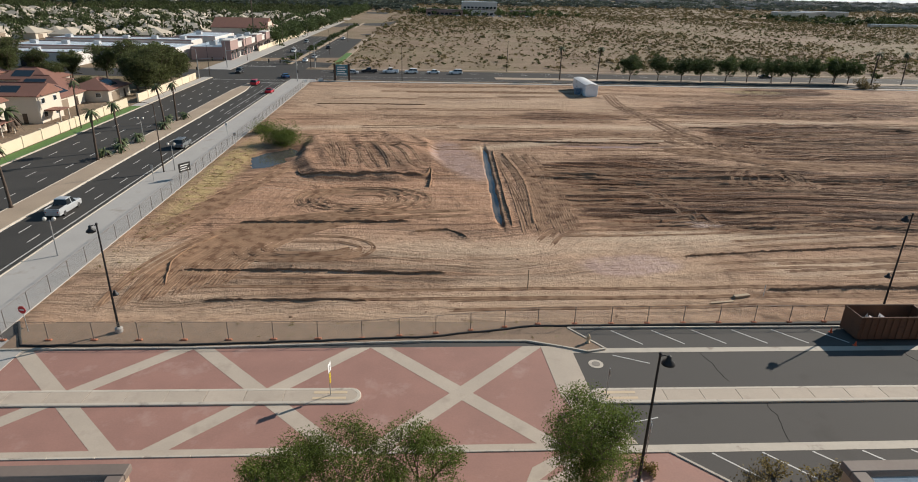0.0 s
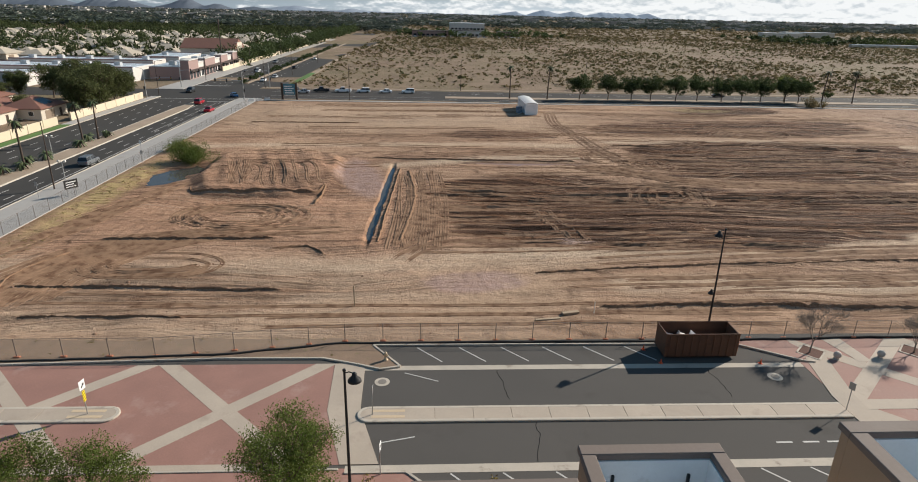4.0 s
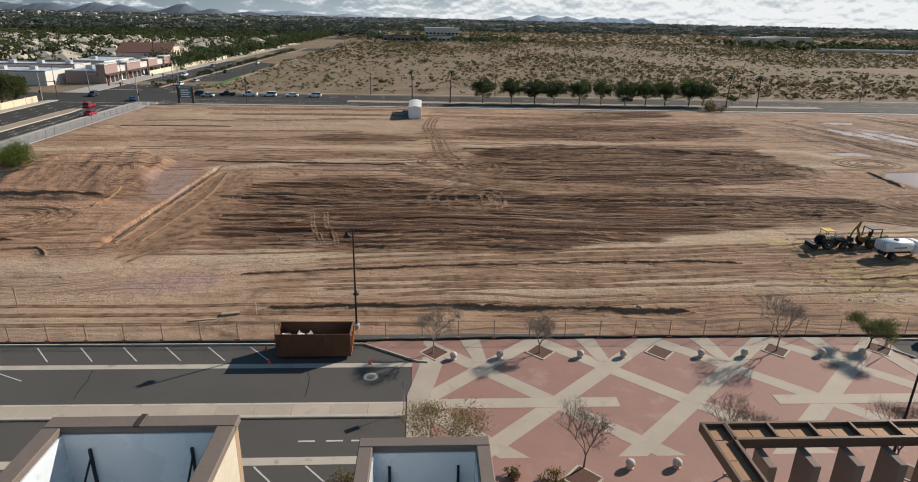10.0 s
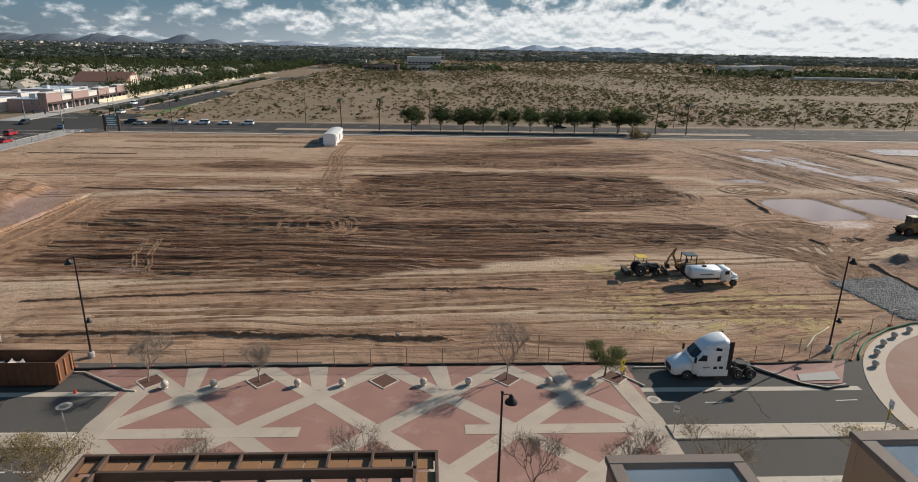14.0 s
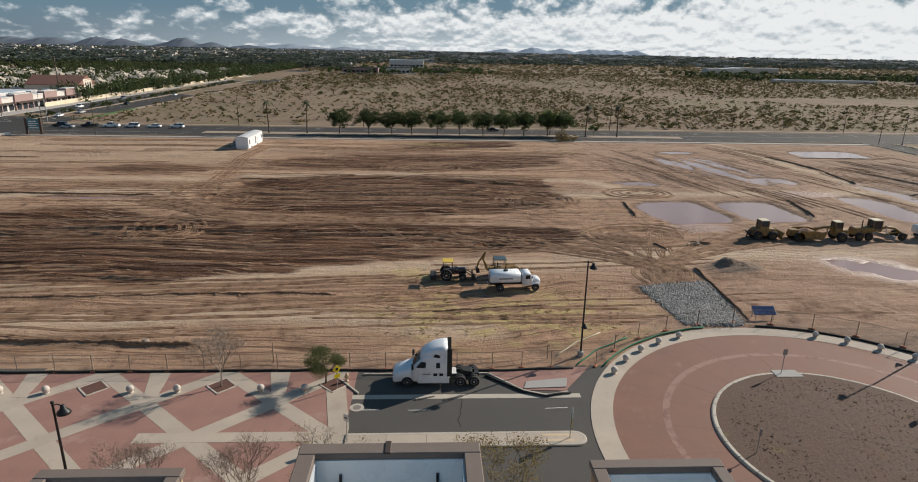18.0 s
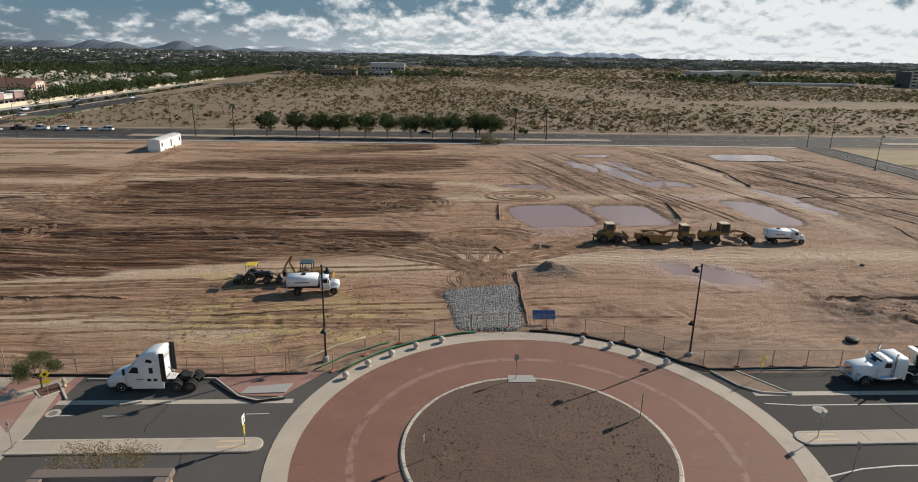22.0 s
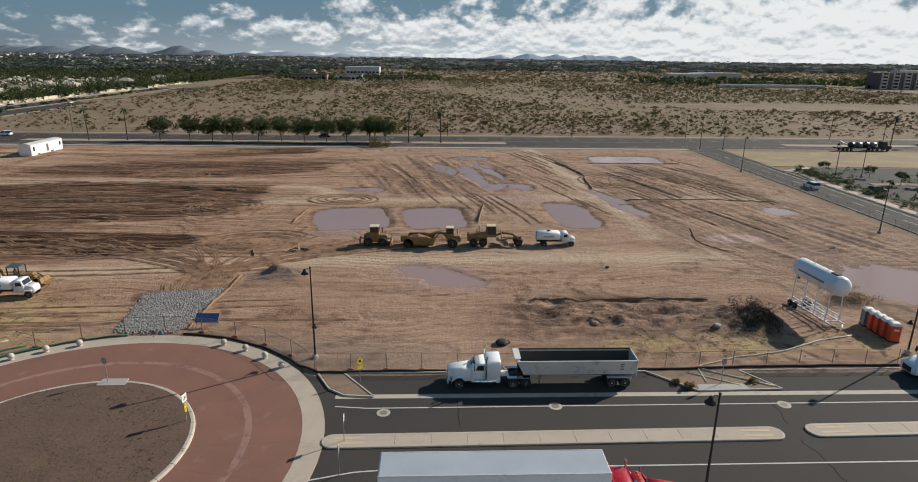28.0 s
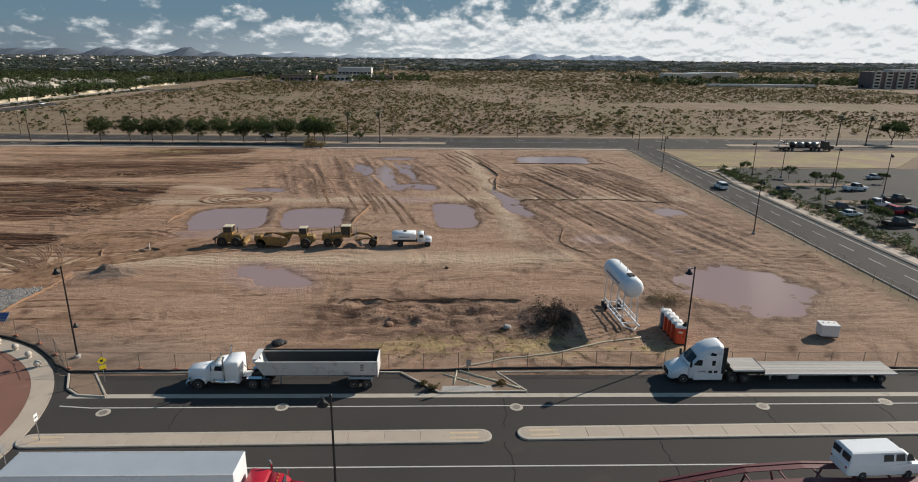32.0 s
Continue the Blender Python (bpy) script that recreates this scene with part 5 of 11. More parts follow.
def shop(x0, x1, yf, h, tall):
    b = thing("shop_building", "taupe stucco shop building with parapet and white flat roof", "building", pose(x0, yf, 0), "shop buildings")
    w, d, t = x1 - x0, 24.0, 0.66 if tall else 0.52
    par = 3.3 if tall else 2.8
    part("front_wall", Mesh().box(0, -0.5, 0, w, 0, h - 0.35, 0.02), TAN_STUCCO, b)
    part("side_wall", Mesh().box(0, -d, 0, 0.5, -0.5, h - 0.35, 0.02), TAN_STUCCO, b)
    part("side_wall", Mesh().box(w - 0.5, -d, 0, w, -0.5, h - 0.35, 0.02), STONE, b)
    part("back_wall", Mesh().box(0.5, -d, 0, w - 0.5, -d + 0.5, h - 0.35, 0.02), TAN_STUCCO, b)
    part("roof", Mesh().box(0.45, -d + 0.4, h - par - 0.3, w - 0.45, -0.45, h - par), WHITE_ROOF, b)
    part("parapet_cap", Mesh().box(-0.12, -t, h - 0.35, w + 0.12, 0.14, h, 0.04), CAP, b)
    part("parapet_cap", Mesh().box(-0.12, -d, h - 0.35, t, -t, h, 0.04), CAP, b)
    part("parapet_cap", Mesh().box(w - t, -d, h - 0.35, w + 0.12, -t, h, 0.04), CAP, b)
    part("parapet_lining", Mesh().box(t - 0.02, -t - 0.05, h - par, w - t + 0.02, -0.48, h - 0.34), WHITE_ROOF, b)
    part("parapet_lining", Mesh().box(0.48, -d + 0.5, h - par, t + 0.05, -t - 0.05, h - 0.34), WHITE_ROOF, b)
    part("parapet_lining", Mesh().box(w - t - 0.05, -d + 0.5, h - par, w - 0.48, -t - 0.05, h - 0.34), WHITE_ROOF, b)
    if tall:
        part("scupper", Mesh().box(w * 0.47, -t - 0.04, h - 0.05, w * 0.47 + 0.28, 0.2, h + 0.06, 0.02), BROWN_TRIM, b)
    for k in (0.22, 0.77):
        top = h - 1.05
        m = Mesh().box(w * k - 0.06, -t - 0.17, h - par, w * k + 0.06, -t - 0.05, top, 0.01)
        m.tube([(w * k, -t - 0.12, top - 0.4), (w * k, -t - 2.2, h - par)], 0.05, 6)
        part("brace", m, IRON, b)
    for i in range(2):
        xw = w * (0.25 + 0.5 * i)
        fr = part("window", Mesh().box(xw - 0.9, -0.02, 4.6, xw + 0.9, 0.05, 6.6, 0.01), BROWN_TRIM, b)
        part("pane", Mesh().box(xw - 0.78, 0.03, 4.72, xw + 0.78, 0.06, 6.48), GLASS_DARK, fr)
    return b


for x0, x1, yf, h, tall in ((-21.5, -12.3, 20.4, 11.0, False), (16.9, 23.4, 19.8, 11.0, False), (24.1, 30.2, 21.8, 11.0, False), (35.5, 43.4, 21.6, 12.2, True), (48.9, 54.6, 21.55, 10.9, False),
                            (86.1, 92.4, 21.6, 11.1, False), (98.0, 106.1, 21.75, 12.2, True), (111.6, 117.7, 21.5, 11.3, False)):
    shop(x0, x1, yf, h, tall)


def link_block(x0, x1, yf, h):
    b = thing("shop_link", "low dark stucco link between two shop buildings", "building", pose(x0, yf, 0), "shop links")
    w = x1 - x0
    part("wall", Mesh().box(0, -16, 0, w, 0, h - 0.3, 0.03), TAN_STUCCO, b)
    part("roof_edge", Mesh().box(0, -16, h - 0.28, w, 0.2, h, 0.04), BROWN_TRIM, b)


for x0, x1, h in ((30.4, 34.9, 6.5), (44.1, 48.7, 6.5), (92.7, 98.0, 6.5), (106.5, 111.4, 6.5)):
    link_block(x0, x1, 20.0, h)

# steel trellis on fins between the shops
tr = thing("trellis", "dark brown steel trellis with rust-coloured panels on tall fins", "trellis", pose(63.4, 19.45, 0))
for y0 in (0.0, -1.05):
    part("beam", Mesh().box(0 if y0 == 0 else 0.9, y0 - 0.16, 12.75, 14.6 if y0 == 0 else 13.7, y0, 13.2, 0.015), TRELLIS_STEEL, tr)
for x0 in (0.0, 0.92, 13.55, 14.45):
    part("beam", Mesh().box(x0, -12, 12.75, x0 + 0.15, -0.16, 13.2, 0.015), TRELLIS_STEEL, tr)
for i in range(8):
    x0 = 1.0 + 1.8 * i
    part("crossbar", Mesh().box(x0, -1.05, 12.8, x0 + 0.12, -0.1, 13.22, 0.01), TRELLIS_STEEL, tr)
for i in range(16):
    x0 = 0.2 + 0.89 * i
    part("panel", Mesh().box(x0, -0.95, 12.96, x0 + 0.84, -0.18, 13.0), RUST_SHEET, tr)
for i in range(9):
    for xs in (0.16, 13.72):
        part("panel", Mesh().box(xs, -2.2 - i * 1.1, 12.96, xs + 0.74, -1.16 - i * 1.1, 13.0), RUST_SHEET, tr)
for i in range(7):
    x0 = 1.9 + 1.8 * i
    part("fin", Mesh().box(x0, -2.3, 4, x0 + 0.35, -1.1, 12.7, 0.03), TAUPE, tr)
part("base_block", Mesh().box(0.6, -11.5, 0, 14.0, -1.2, 4.2, 0.05), TAUPE, tr)

# ---- lamp posts ----
LAMP_GLASS = surf("frosted_lamp_glass", (0.55, 0.53, 0.48), 0.3, bump=0)


def street_lamp(x, y, low=True, heads=1, turn=0, h=10.2):
    t = thing("street_lamp", "tall black street lamp with a bell-shaped head" + (" and a lower lamp" if low else ""), "street lamp", pose(x, y, 0, 0, 0, turn), "street lamps")
    part("base", Mesh().turned([(0.32, 0), (0.32, 0.5), (0.26, 0.56), (0.2, 0.6)], n=12), SIDEWALK, t)
    part("pole", Mesh().tube([(0, 0, 0.55), (0, 0, 1.0), (0, 0, h)], [0.13, 0.10, 0.065], 10), IRON, t)
    part("finial", Mesh().ball((0, 0, h + 0.08), 0.11, 8, 6), IRON, t)
    for k in range(heads):
        s = 1 if k == 0 else -1
        part("arm", Mesh().tube([(0, 0, h - 0.1), (s * 0.25, 0, h - 0.02), (s * 0.5, 0, h - 0.12)], 0.035, 6), IRON, t)
        part("head", Mesh().turned([(0.06, h - 0.05), (0.13, h - 0.12), (0.16, h - 0.3), (0.36, h - 0.5), (0.40, h - 0.62), (0.37, h - 0.63)], (s * 0.55, 0), 12), IRON, t, smooth=True)
        part("glass", Mesh().turned([(0.3, h - 0.62), (0.24, h - 0.72), (0.08, h - 0.77)], (s * 0.55, 0), 10), LAMP_GLASS, t)
    if low:
        part("lower_arm", Mesh().tube([(0, 0, 3.9), (0, -0.3, 3.98), (0, -0.55, 3.88)], 0.03, 6), IRON, t)
        part("lower_head", Mesh().turned([(0.05, 3.92), (0.11, 3.86), (0.14, 3.7), (0.3, 3.54), (0.33, 3.46), (0.3, 3.45)], (0, -0.58), 12), IRON, t, smooth=True)
    return t


lamp = street_lamp(-27.4, 49.2, turn=180)
again(lamp, [(45.0, 52.4, 0, 180), (119.35, 53.1, 0, 0), (157.2, 53.6, 0, 180), (221.5, 53.9, 0, 180)])
lamp = street_lamp(12.85, 29.8, low=False, heads=1, turn=0, h=9.8)
again(lamp, [(82.0, 29.3, 0, 0), (188.3, 29.8, 0, 180), (250, 29.8, 0, 0)])
lamp = street_lamp(252.3, 101.6, low=False, turn=0, h=10.0)
again(lamp, [(257.0, 165.0, 0, 0), (271.6, 208.5, 0, 90), (277.0, 153.6, 0, 180), (287.0, 157.4, 0, 160), (293.1, 144.0, 0, 20), (299, 134.2, 0, 20), (340, 150, 0, 90), (300, 100, 0, 0)])


def road_lamp(x, y, turn):
    t = thing("road_lamp", "slim grey road lamp with a long arm", "street lamp", pose(x, y, 0, 0, 0, turn), "road lamps")
    part("pole", Mesh().tube([(0, 0, 0), (0, 0, 5), (0, 0, 11.0)], [0.12, 0.1, 0.06], 8), BROWN_TRIM, t)
    part("arm", Mesh().tube([(0, 0, 10.9), (0, 1.0, 11.2), (0, 2.0, 11.25)], 0.04, 6), BROWN_TRIM, t)
    part("head", Mesh().box(-0.14, 1.8, 11.18, 0.14, 2.5, 11.32, 0.03), BROWN_TRIM, t)
    return t


lamp = road_lamp(30.5, 239.6, 180)
again(lamp, [(x, 239.6, 0, 180) for x in (78.2, 128.0, 175.0, 224.5, 270.5, 330, 380)] + [(x, 209.6, 0, 0) for x in (263.8, 330, -8)] + [(-72.0, y, 0, 270) for y in (132, 215, 262, 330, 400)] + [(-43.0, y, 0, 90) for y in (100, 240, 290, 360)])

# ---- signs ----
SIGN_RED = surf("red_sign_face", (0.5, 0.02, 0.025), 0.45, coarse=0.04, bump=0)
SIGN_WHITE = surf("white_sign_face", (0.75, 0.75, 0.74), 0.45, coarse=0.04, bump=0)
SIGN_YELLOW = surf("yellow_sign_face", (0.80, 0.60, 0.02), 0.45, coarse=0.04, bump=0)
SIGN_BLACK = surf("black_sign_face", (0.02, 0.02, 0.02), 0.5, coarse=0.04, bump=0)


def post_sign(x, y, turn, kind, h=2.3):
    label = {"stop": "red octagonal stop sign on a steel post", "keep": "white arrow sign over a striped yellow and black marker", "plate": "white street sign on a thin steel post", "warn": "bright yellow warning sign on a steel post",
             "back": "grey back of a street sign on a thin post"}[kind]
    t = thing("road_sign", label, "road sign", pose(x, y, 0.1, 0, 0, turn), "road signs")
    part("post", Mesh().box(-0.03, -0.03, -0.1, 0.03, 0.03, h + 0.3, 0.006), STEEL, t)
    if kind == "stop":
        o = [(0.38 * math.cos(radians(22.5 + 45 * i)), h + 0.38 * math.sin(radians(22.5 + 45 * i))) for i in range(8)]
        p = part("plate", Mesh().side(o, -0.06, -0.035), SIGN_RED, t)
        part("bar", Mesh().box(-0.2, -0.066, h - 0.06, 0.2, -0.061, h + 0.06), SIGN_WHITE, p)
    elif kind == "keep":
        p = part("plate", Mesh().box(-0.3, -0.055, h - 0.05, 0.3, -0.035, h + 0.7, 0.008), SIGN_WHITE, t)
        part("arrow", Mesh().side([(-0.1, h + 0.1), (0.1, h + 0.3), (0.16, h + 0.24), (0.18, h + 0.45), (-0.02, h + 0.43), (0.04, h + 0.37), (-0.14, h + 0.2)], -0.064, -0.056), SIGN_BLACK, p)
        p = part("marker", Mesh().box(-0.15, -0.055, h - 1.05, 0.15, -0.035, h - 0.15, 0.008), SIGN_YELLOW, t)
        for i in range(4):
            z = h - 1.0 + 0.22 * i
            part("stripe", Mesh().side([(-0.14, z), (0.14, z + 0.16), (0.14, z + 0.05 + 0.16), (-0.14, z + 0.06)], -0.062, -0.056), SIGN_BLACK, p)
    elif kind == "warn":
        p = part("plate", Mesh().side([(-0.42, h + 0.1), (0, h - 0.32), (0.42, h + 0.1), (0, h + 0.52)], -0.06, -0.035), SIGN_YELLOW, t)
        part("plaque", Mesh().box(-0.3, -0.055, h - 0.8, 0.3, -0.035, h - 0.4, 0.008), SIGN_YELLOW, t)
        part("symbol", Mesh().box(-0.12, -0.068, h - 0.02, 0.12, -0.061, h + 0.22), SIGN_BLACK, p)
    else:
        p = part("plate", Mesh().box(-0.23, -0.055, h - 0.3, 0.23, -0.035, h + 0.32, 0.008), SIGN_WHITE if kind == "plate" else STEEL, t)
        if kind == "plate":
            part("bar", Mesh().box(-0.15, -0.062, h - 0.05, 0.15, -0.056, h + 0.06), SIGN_BLACK, p)
    return t


for x, y, r, k, h in ((-35.2, 49.3, -10, "stop", 2.2), (-7.6, 39.6, 80, "keep", 2.2), (13.4, 39.1, 90, "back", 2.2), (50.1, 38.9, -60, "back", 2.2), (14.4, 32.8, 80, "plate", 2.2), (97.4, 39.0, -30, "plate", 2.2),
                   (95.5, 47.0, 35, "warn", 1.9), (115.2, 39.15, 85, "keep", 2.0), (138.2, 49.0, 0, "back", 2.4), (148.2, 42.3, 75, "keep", 2.0), (129.4, 36.8, 80, "back", 2.0), (162.2, 39.2, 90, "plate", 2.2),
                   (162.4, 49.0, 40, "warn", 2.1), (162.4, 35.0, 90, "back", 2.2), (-42.6, 95, 0, "back", 2.2), (-36.5, 118, 0, "back", 2.2), (198.0, 48.0, 0, "back", 2.4), (-41, 128, 0, "plate", 2.0)):
    post_sign(x, y, r, k, h)

# board sign beside the avenue
bd = thing("site_board", "dark notice board on two posts beside the pavement", "notice board", pose(-38.3, 96.5, 0, 0, 0, 60))
for sx in (-0.7, 0.7):
    part("post", Mesh().box(sx - 0.05, -0.05, 0, sx + 0.05, 0.05, 2.6), STEEL, bd)
p = part("board", Mesh().box(-1.1, -0.1, 1.2, 1.1, -0.05, 2.6, 0.01), SIGN_BLACK, bd)
for i in range(3):
    part("bar", Mesh().box(-0.8, -0.108, 1.45 + 0.35 * i, 0.8 - 0.3 * (i % 2), -0.101, 1.6 + 0.35 * i), SIGN_WHITE, p)

# ---- round bollards, manholes, planters ----
BALL = surf("cast_stone", (0.52, 0.46, 0.40), 0.85, coarse=0.12, coarse_size=0.4, fine=0.1, fine_size=0.05, bump=0.005)


def bollard(x, y):
    t = thing("bollard", "round pale cast stone bollard on a short foot", "bollard", pose(x, y, 0.03), "round bollards")
    part("foot", Mesh().turned([(0.26, 0), (0.26, 0.06), (0.2, 0.1)], n=12), BALL, t)
    part("sphere", Mesh().ball((0, 0, 0.4), 0.33, 16, 10), BALL, t, smooth=True)
    return t


bl = bollard(54.3, 46.55)
again(bl, [(x, 46.7, 0.03, 0) for x in (58.5, 65.9, 69.9, 77.2, 81.3, 88.7, 92.6)] + [(65.9, 32.0, 0.06, 0), (69.2, 32.0, 0.06, 0), (54.2, 31.2, 0.06, 0), (88.0, 31.5, 0.06, 0)]
      + [(RCX + 20.6 * math.cos(radians(a)), RCY + 20.6 * math.sin(radians(a)), 0.045, a) for a in (146, 137.5, 129, 120.5, 112, 68, 59.5, 51, 42.5)])
IRON_LID = surf("worn_iron_lid", (0.24, 0.21, 0.18), 0.7, 0.3, coarse=0.2, coarse_size=0.3, bump=0.004)
CONE = surf("orange_plastic", (0.75, 0.10, 0.03), 0.5, coarse=0.05, bump=0)


def manhole(x, y):
    t = thing("manhole", "round iron manhole cover in a pale concrete collar", "manhole", pose(x, y, 0.0), "manhole covers")
    part("collar", Mesh().turned([(0.62, -0.05), (0.62, 0.016), (0.4, 0.018)], n=20), KERB, t)
    part("cover", Mesh().turned([(0.36, 0.0), (0.36, 0.026), (0.3, 0.028)], n=18), IRON_LID, t)
    return t


mh = manhole(13.8, 43.6)
again(mh, [(47.1, 43.8, 0, 0), (97.6, 44.0, 0, 0), (180.8, 44.3, 0, 0), (202.3, 44.2, 0, 0), (225.3, 44.2, 0, 0), (237.4, 44.9, 0, 0), (165.1, 43.5, 0, 0)])


def cone(x, y):
    t = thing("traffic_cone", "small orange traffic cone on the asphalt", "traffic cone", pose(x, y, 0.01), "traffic cones")
    part("base", Mesh().box(-0.16, -0.16, 0, 0.16, 0.16, 0.03, 0.01), CONE, t)
    part("cone", Mesh().turned([(0.11, 0.03), (0.03, 0.42), (0.015, 0.45)], n=10), CONE, t)
    return t


again(cone(38.0, 46.1), [(37.2, 48.4, 0.01, 0), (46.9, 45.9, 0.01, 0)])
MULCH = surf("bark_mulch", (0.11, 0.05, 0.035), 0.95, coarse=0.2, coarse_size=0.4, fine=0.4, fine_size=0.06, bump=0.03)


def tree_pit(x, y, s=0.95):
    t = thing("tree_pit", "square tree pit of red-brown mulch with a pale rim", "tree pit", pose(x, y, 0.03, 0, 0, 45), "tree pits")
    for a in range(4):
        m = Mesh().box(-s - 0.08, s - 0.08, -0.02, s - 0.08 + 0.16, s + 0.08, 0.05, 0.01).moved(pose(0, 0, 0, 0, 0, 90 * a))
        part("rim", m, KERB, t)
    part("mulch", Mesh().box(-s + 0.08, -s + 0.08, -0.02, s - 0.08, s - 0.08, 0.035), MULCH, t)
    return t


again(tree_pit(52.6, 47.7), [(62.4, 47.7, 0.03, 45), (73.6, 47.5, 0.03, 45), (84.9, 47.7, 0.03, 45), (95.1, 47.8, 0.03, 45), (53.2, 31.5, 0.06, 45), (73.6, 31.2, 0.06, 45), (84.8, 31.5, 0.06, 45), (62.4, 31.0, 0.06, 45)])

# ---- temporary fence ----
POST = surf("weathered_fence_steel", (0.23, 0.19, 0.17), 0.6, 0.5, coarse=0.2, coarse_size=0.5, bump=0)
WIRE = surf("fence_wire", (0.22, 0.20, 0.18), 0.6, 0.4, coarse=0.1, bump=0)
SANDBAG = surf("orange_sandbag", (0.42, 0.15, 0.08), 0.9, coarse=0.2, coarse_size=0.2, bump=0.01)
fm = {"post": Mesh().tube([(0, 0, 0), (0, 0, 1.85)], 0.035, 6).mesh("post"), "rail": Mesh().tube([(0, 0, 1.82), (3.5, 0, 1.82)], 0.016, 4).mesh("rail")}
m = Mesh()
for i in range(-7, 15):
    a0, a1 = 0.25 * i, 0.25 * i + 1.75
    lo, hi = max(0.0, -a0), min(1.75, 3.5 - a0)
    if hi > lo:
        m.tube([(a0 + lo, 0, 0.06 + lo), (a0 + hi, 0, 0.06 + hi)], 0.0045, 3, False)
        m.tube([(3.5 - a0 - lo, 0, 0.06 + lo), (3.5 - a0 - hi, 0, 0.06 + hi)], 0.0045, 3, False)
fm["mesh"] = m.mesh("wire_mesh")
fm["bag"] = Mesh().box(-0.28, -0.16, 0, 0.28, 0.16, 0.16, 0.07).mesh("sandbag")


def fence_run(pts, bags=True):
    for (ax, ay), (bx, by) in zip(pts, pts[1:]):
        L_ = math.hypot(bx - ax, by - ay)
        n = max(1, round(L_ / 3.5))
        a = math.atan2(by - ay, bx - ax)
        for i in range(n):
            x, y = ax + (bx - ax) * i / n, ay + (by - ay) * i / n
            z = max(0.0, ground_z(x, y)) if SITE[0] < x < SITE[2] and y > 50.3 else 0.05
            t = thing("fence_panel", "temporary chain-link fence panel on thin steel posts", "fence panel", Matrix.Translation((x, y, z)) @ pose(0, 0, 0, 0, 0, math.degrees(a)), "site fence")
            t.scale = (L_ / n / 3.5, 1, 1)
            part("post", fm["post"], POST, t)
            part("rail", fm["rail"], POST, t)
            part("wire_mesh", fm["mesh"], WIRE, t)
            if bags:
                part("sandbag", fm["bag"], SANDBAG, t)


ring_fence = [(RCX + 22.6 * math.cos(radians(a)), RCY + 22.6 * math.sin(radians(a))) for a in (145, 134, 123, 112, 101, 90, 79, 68, 57, 46, 36)]
fence_run([(-36.5, 47.9), (-17.5, 47.7), (-6, 47.8), (0.5, 48.6), (10, 50.1), (48, 50.25), (110, 50.5), (118.8, 51.0)])
fence_run(ring_fence)
fence_run([(157.6, 51.2), (190, 51.2), (222, 51.4), (257, 51.6)])
fence_run([(257.5, 51.6), (257.8, 130), (258, 200)], False)
fence_run([(-37.5, 50.0), (-37.6, 110), (-37.5, 140), (-37.4, 196)], False)

# dark filter socks laid along the fence foot
SOCK = surf("black_filter_sock", (0.022, 0.021, 0.02), 0.9, coarse=0.2, coarse_size=0.5, bump=0.01)
SOCK_GREEN = surf("green_filter_sock", (0.02, 0.14, 0.07), 0.8, coarse=0.2, coarse_size=0.5, bump=0.01)


def sock(pts, mat_, label, r=0.13):
    m = Mesh()
    rng_ = random.Random(3)
    line = []
    for (ax, ay), (bx, by) in zip(pts, pts[1:]):
        n = max(1, round(math.hypot(bx - ax, by - ay) / 1.2))
        line += [(ax + (bx - ax) * i / n, ay + (by - ay) * i / n + rng_.uniform(-0.07, 0.07), 0.0) for i in range(n)]
    line.append((*pts[-1], 0.0))
    line = [(x, y, (max(ground_z(x, y), 0.02) if y > 47 else 0.04) + r * 0.7) for x, y, _ in line]
    m.tube(line, r, 6)
    return tagged(part("filter_sock", m, mat_, smooth=True), label, "filter sock")


sock([(-37, 51.0), (-34.5, 46.95), (-20, 46.9), (0, 47.9), (9.5, 49.7), (40, 49.75), (60, 50.3), (96, 50.4), (110, 50.1), (118, 50.5)], SOCK, "long black filter sock along the fence foot")
sock([(RCX + 22.0 * math.cos(radians(a)), RCY + 22.0 * math.sin(radians(a))) for a in range(144, 99, -4)], SOCK_GREEN, "bright green filter sock round the kerb", 0.1)
sock([(RCX + 22.0 * math.cos(radians(a)), RCY + 22.0 * math.sin(radians(a))) for a in range(84, 36, -4)] + [(158, 50.6), (175, 50.95), (190, 50.95), (222, 51.2), (257, 51.3)], SOCK, "black filter sock along the kerb")
sock([(118.5, 51.2), (121.5, 54.5), (125.5, 57.2)], SOCK_GREEN, "green filter sock beside the bollards", 0.09)
sock([(109.2, 49.2), (112.5, 46.2), (114.4, 45.5), (116.8, 46.0)], SOCK, "black hose lying along the bay kerb", 0.11)
HOSE = surf("pale_hose", (0.5, 0.45, 0.33), 0.7, coarse=0.1, bump=0)
sock([(196.6, 48.2), (197.0, 51.4), (202, 53.2), (208, 54.4), (214, 57.2), (218.2, 58.4)], HOSE, "pale hose running from the tank to the kerb", 0.09)
sock([(195.5, 50.2), (199.8, 47.6)], HOSE, "yellow pipe lying on the soil corner", 0.1)
sock([(197.2, 50.8), (203.0, 47.4)], HOSE, "pale pipe lying on the soil corner", 0.12)
sock([(116.8, 53.0), (119.8, 56.2), (122.8, 58.4)], HOSE, "pale board lying by the fence", 0.07)

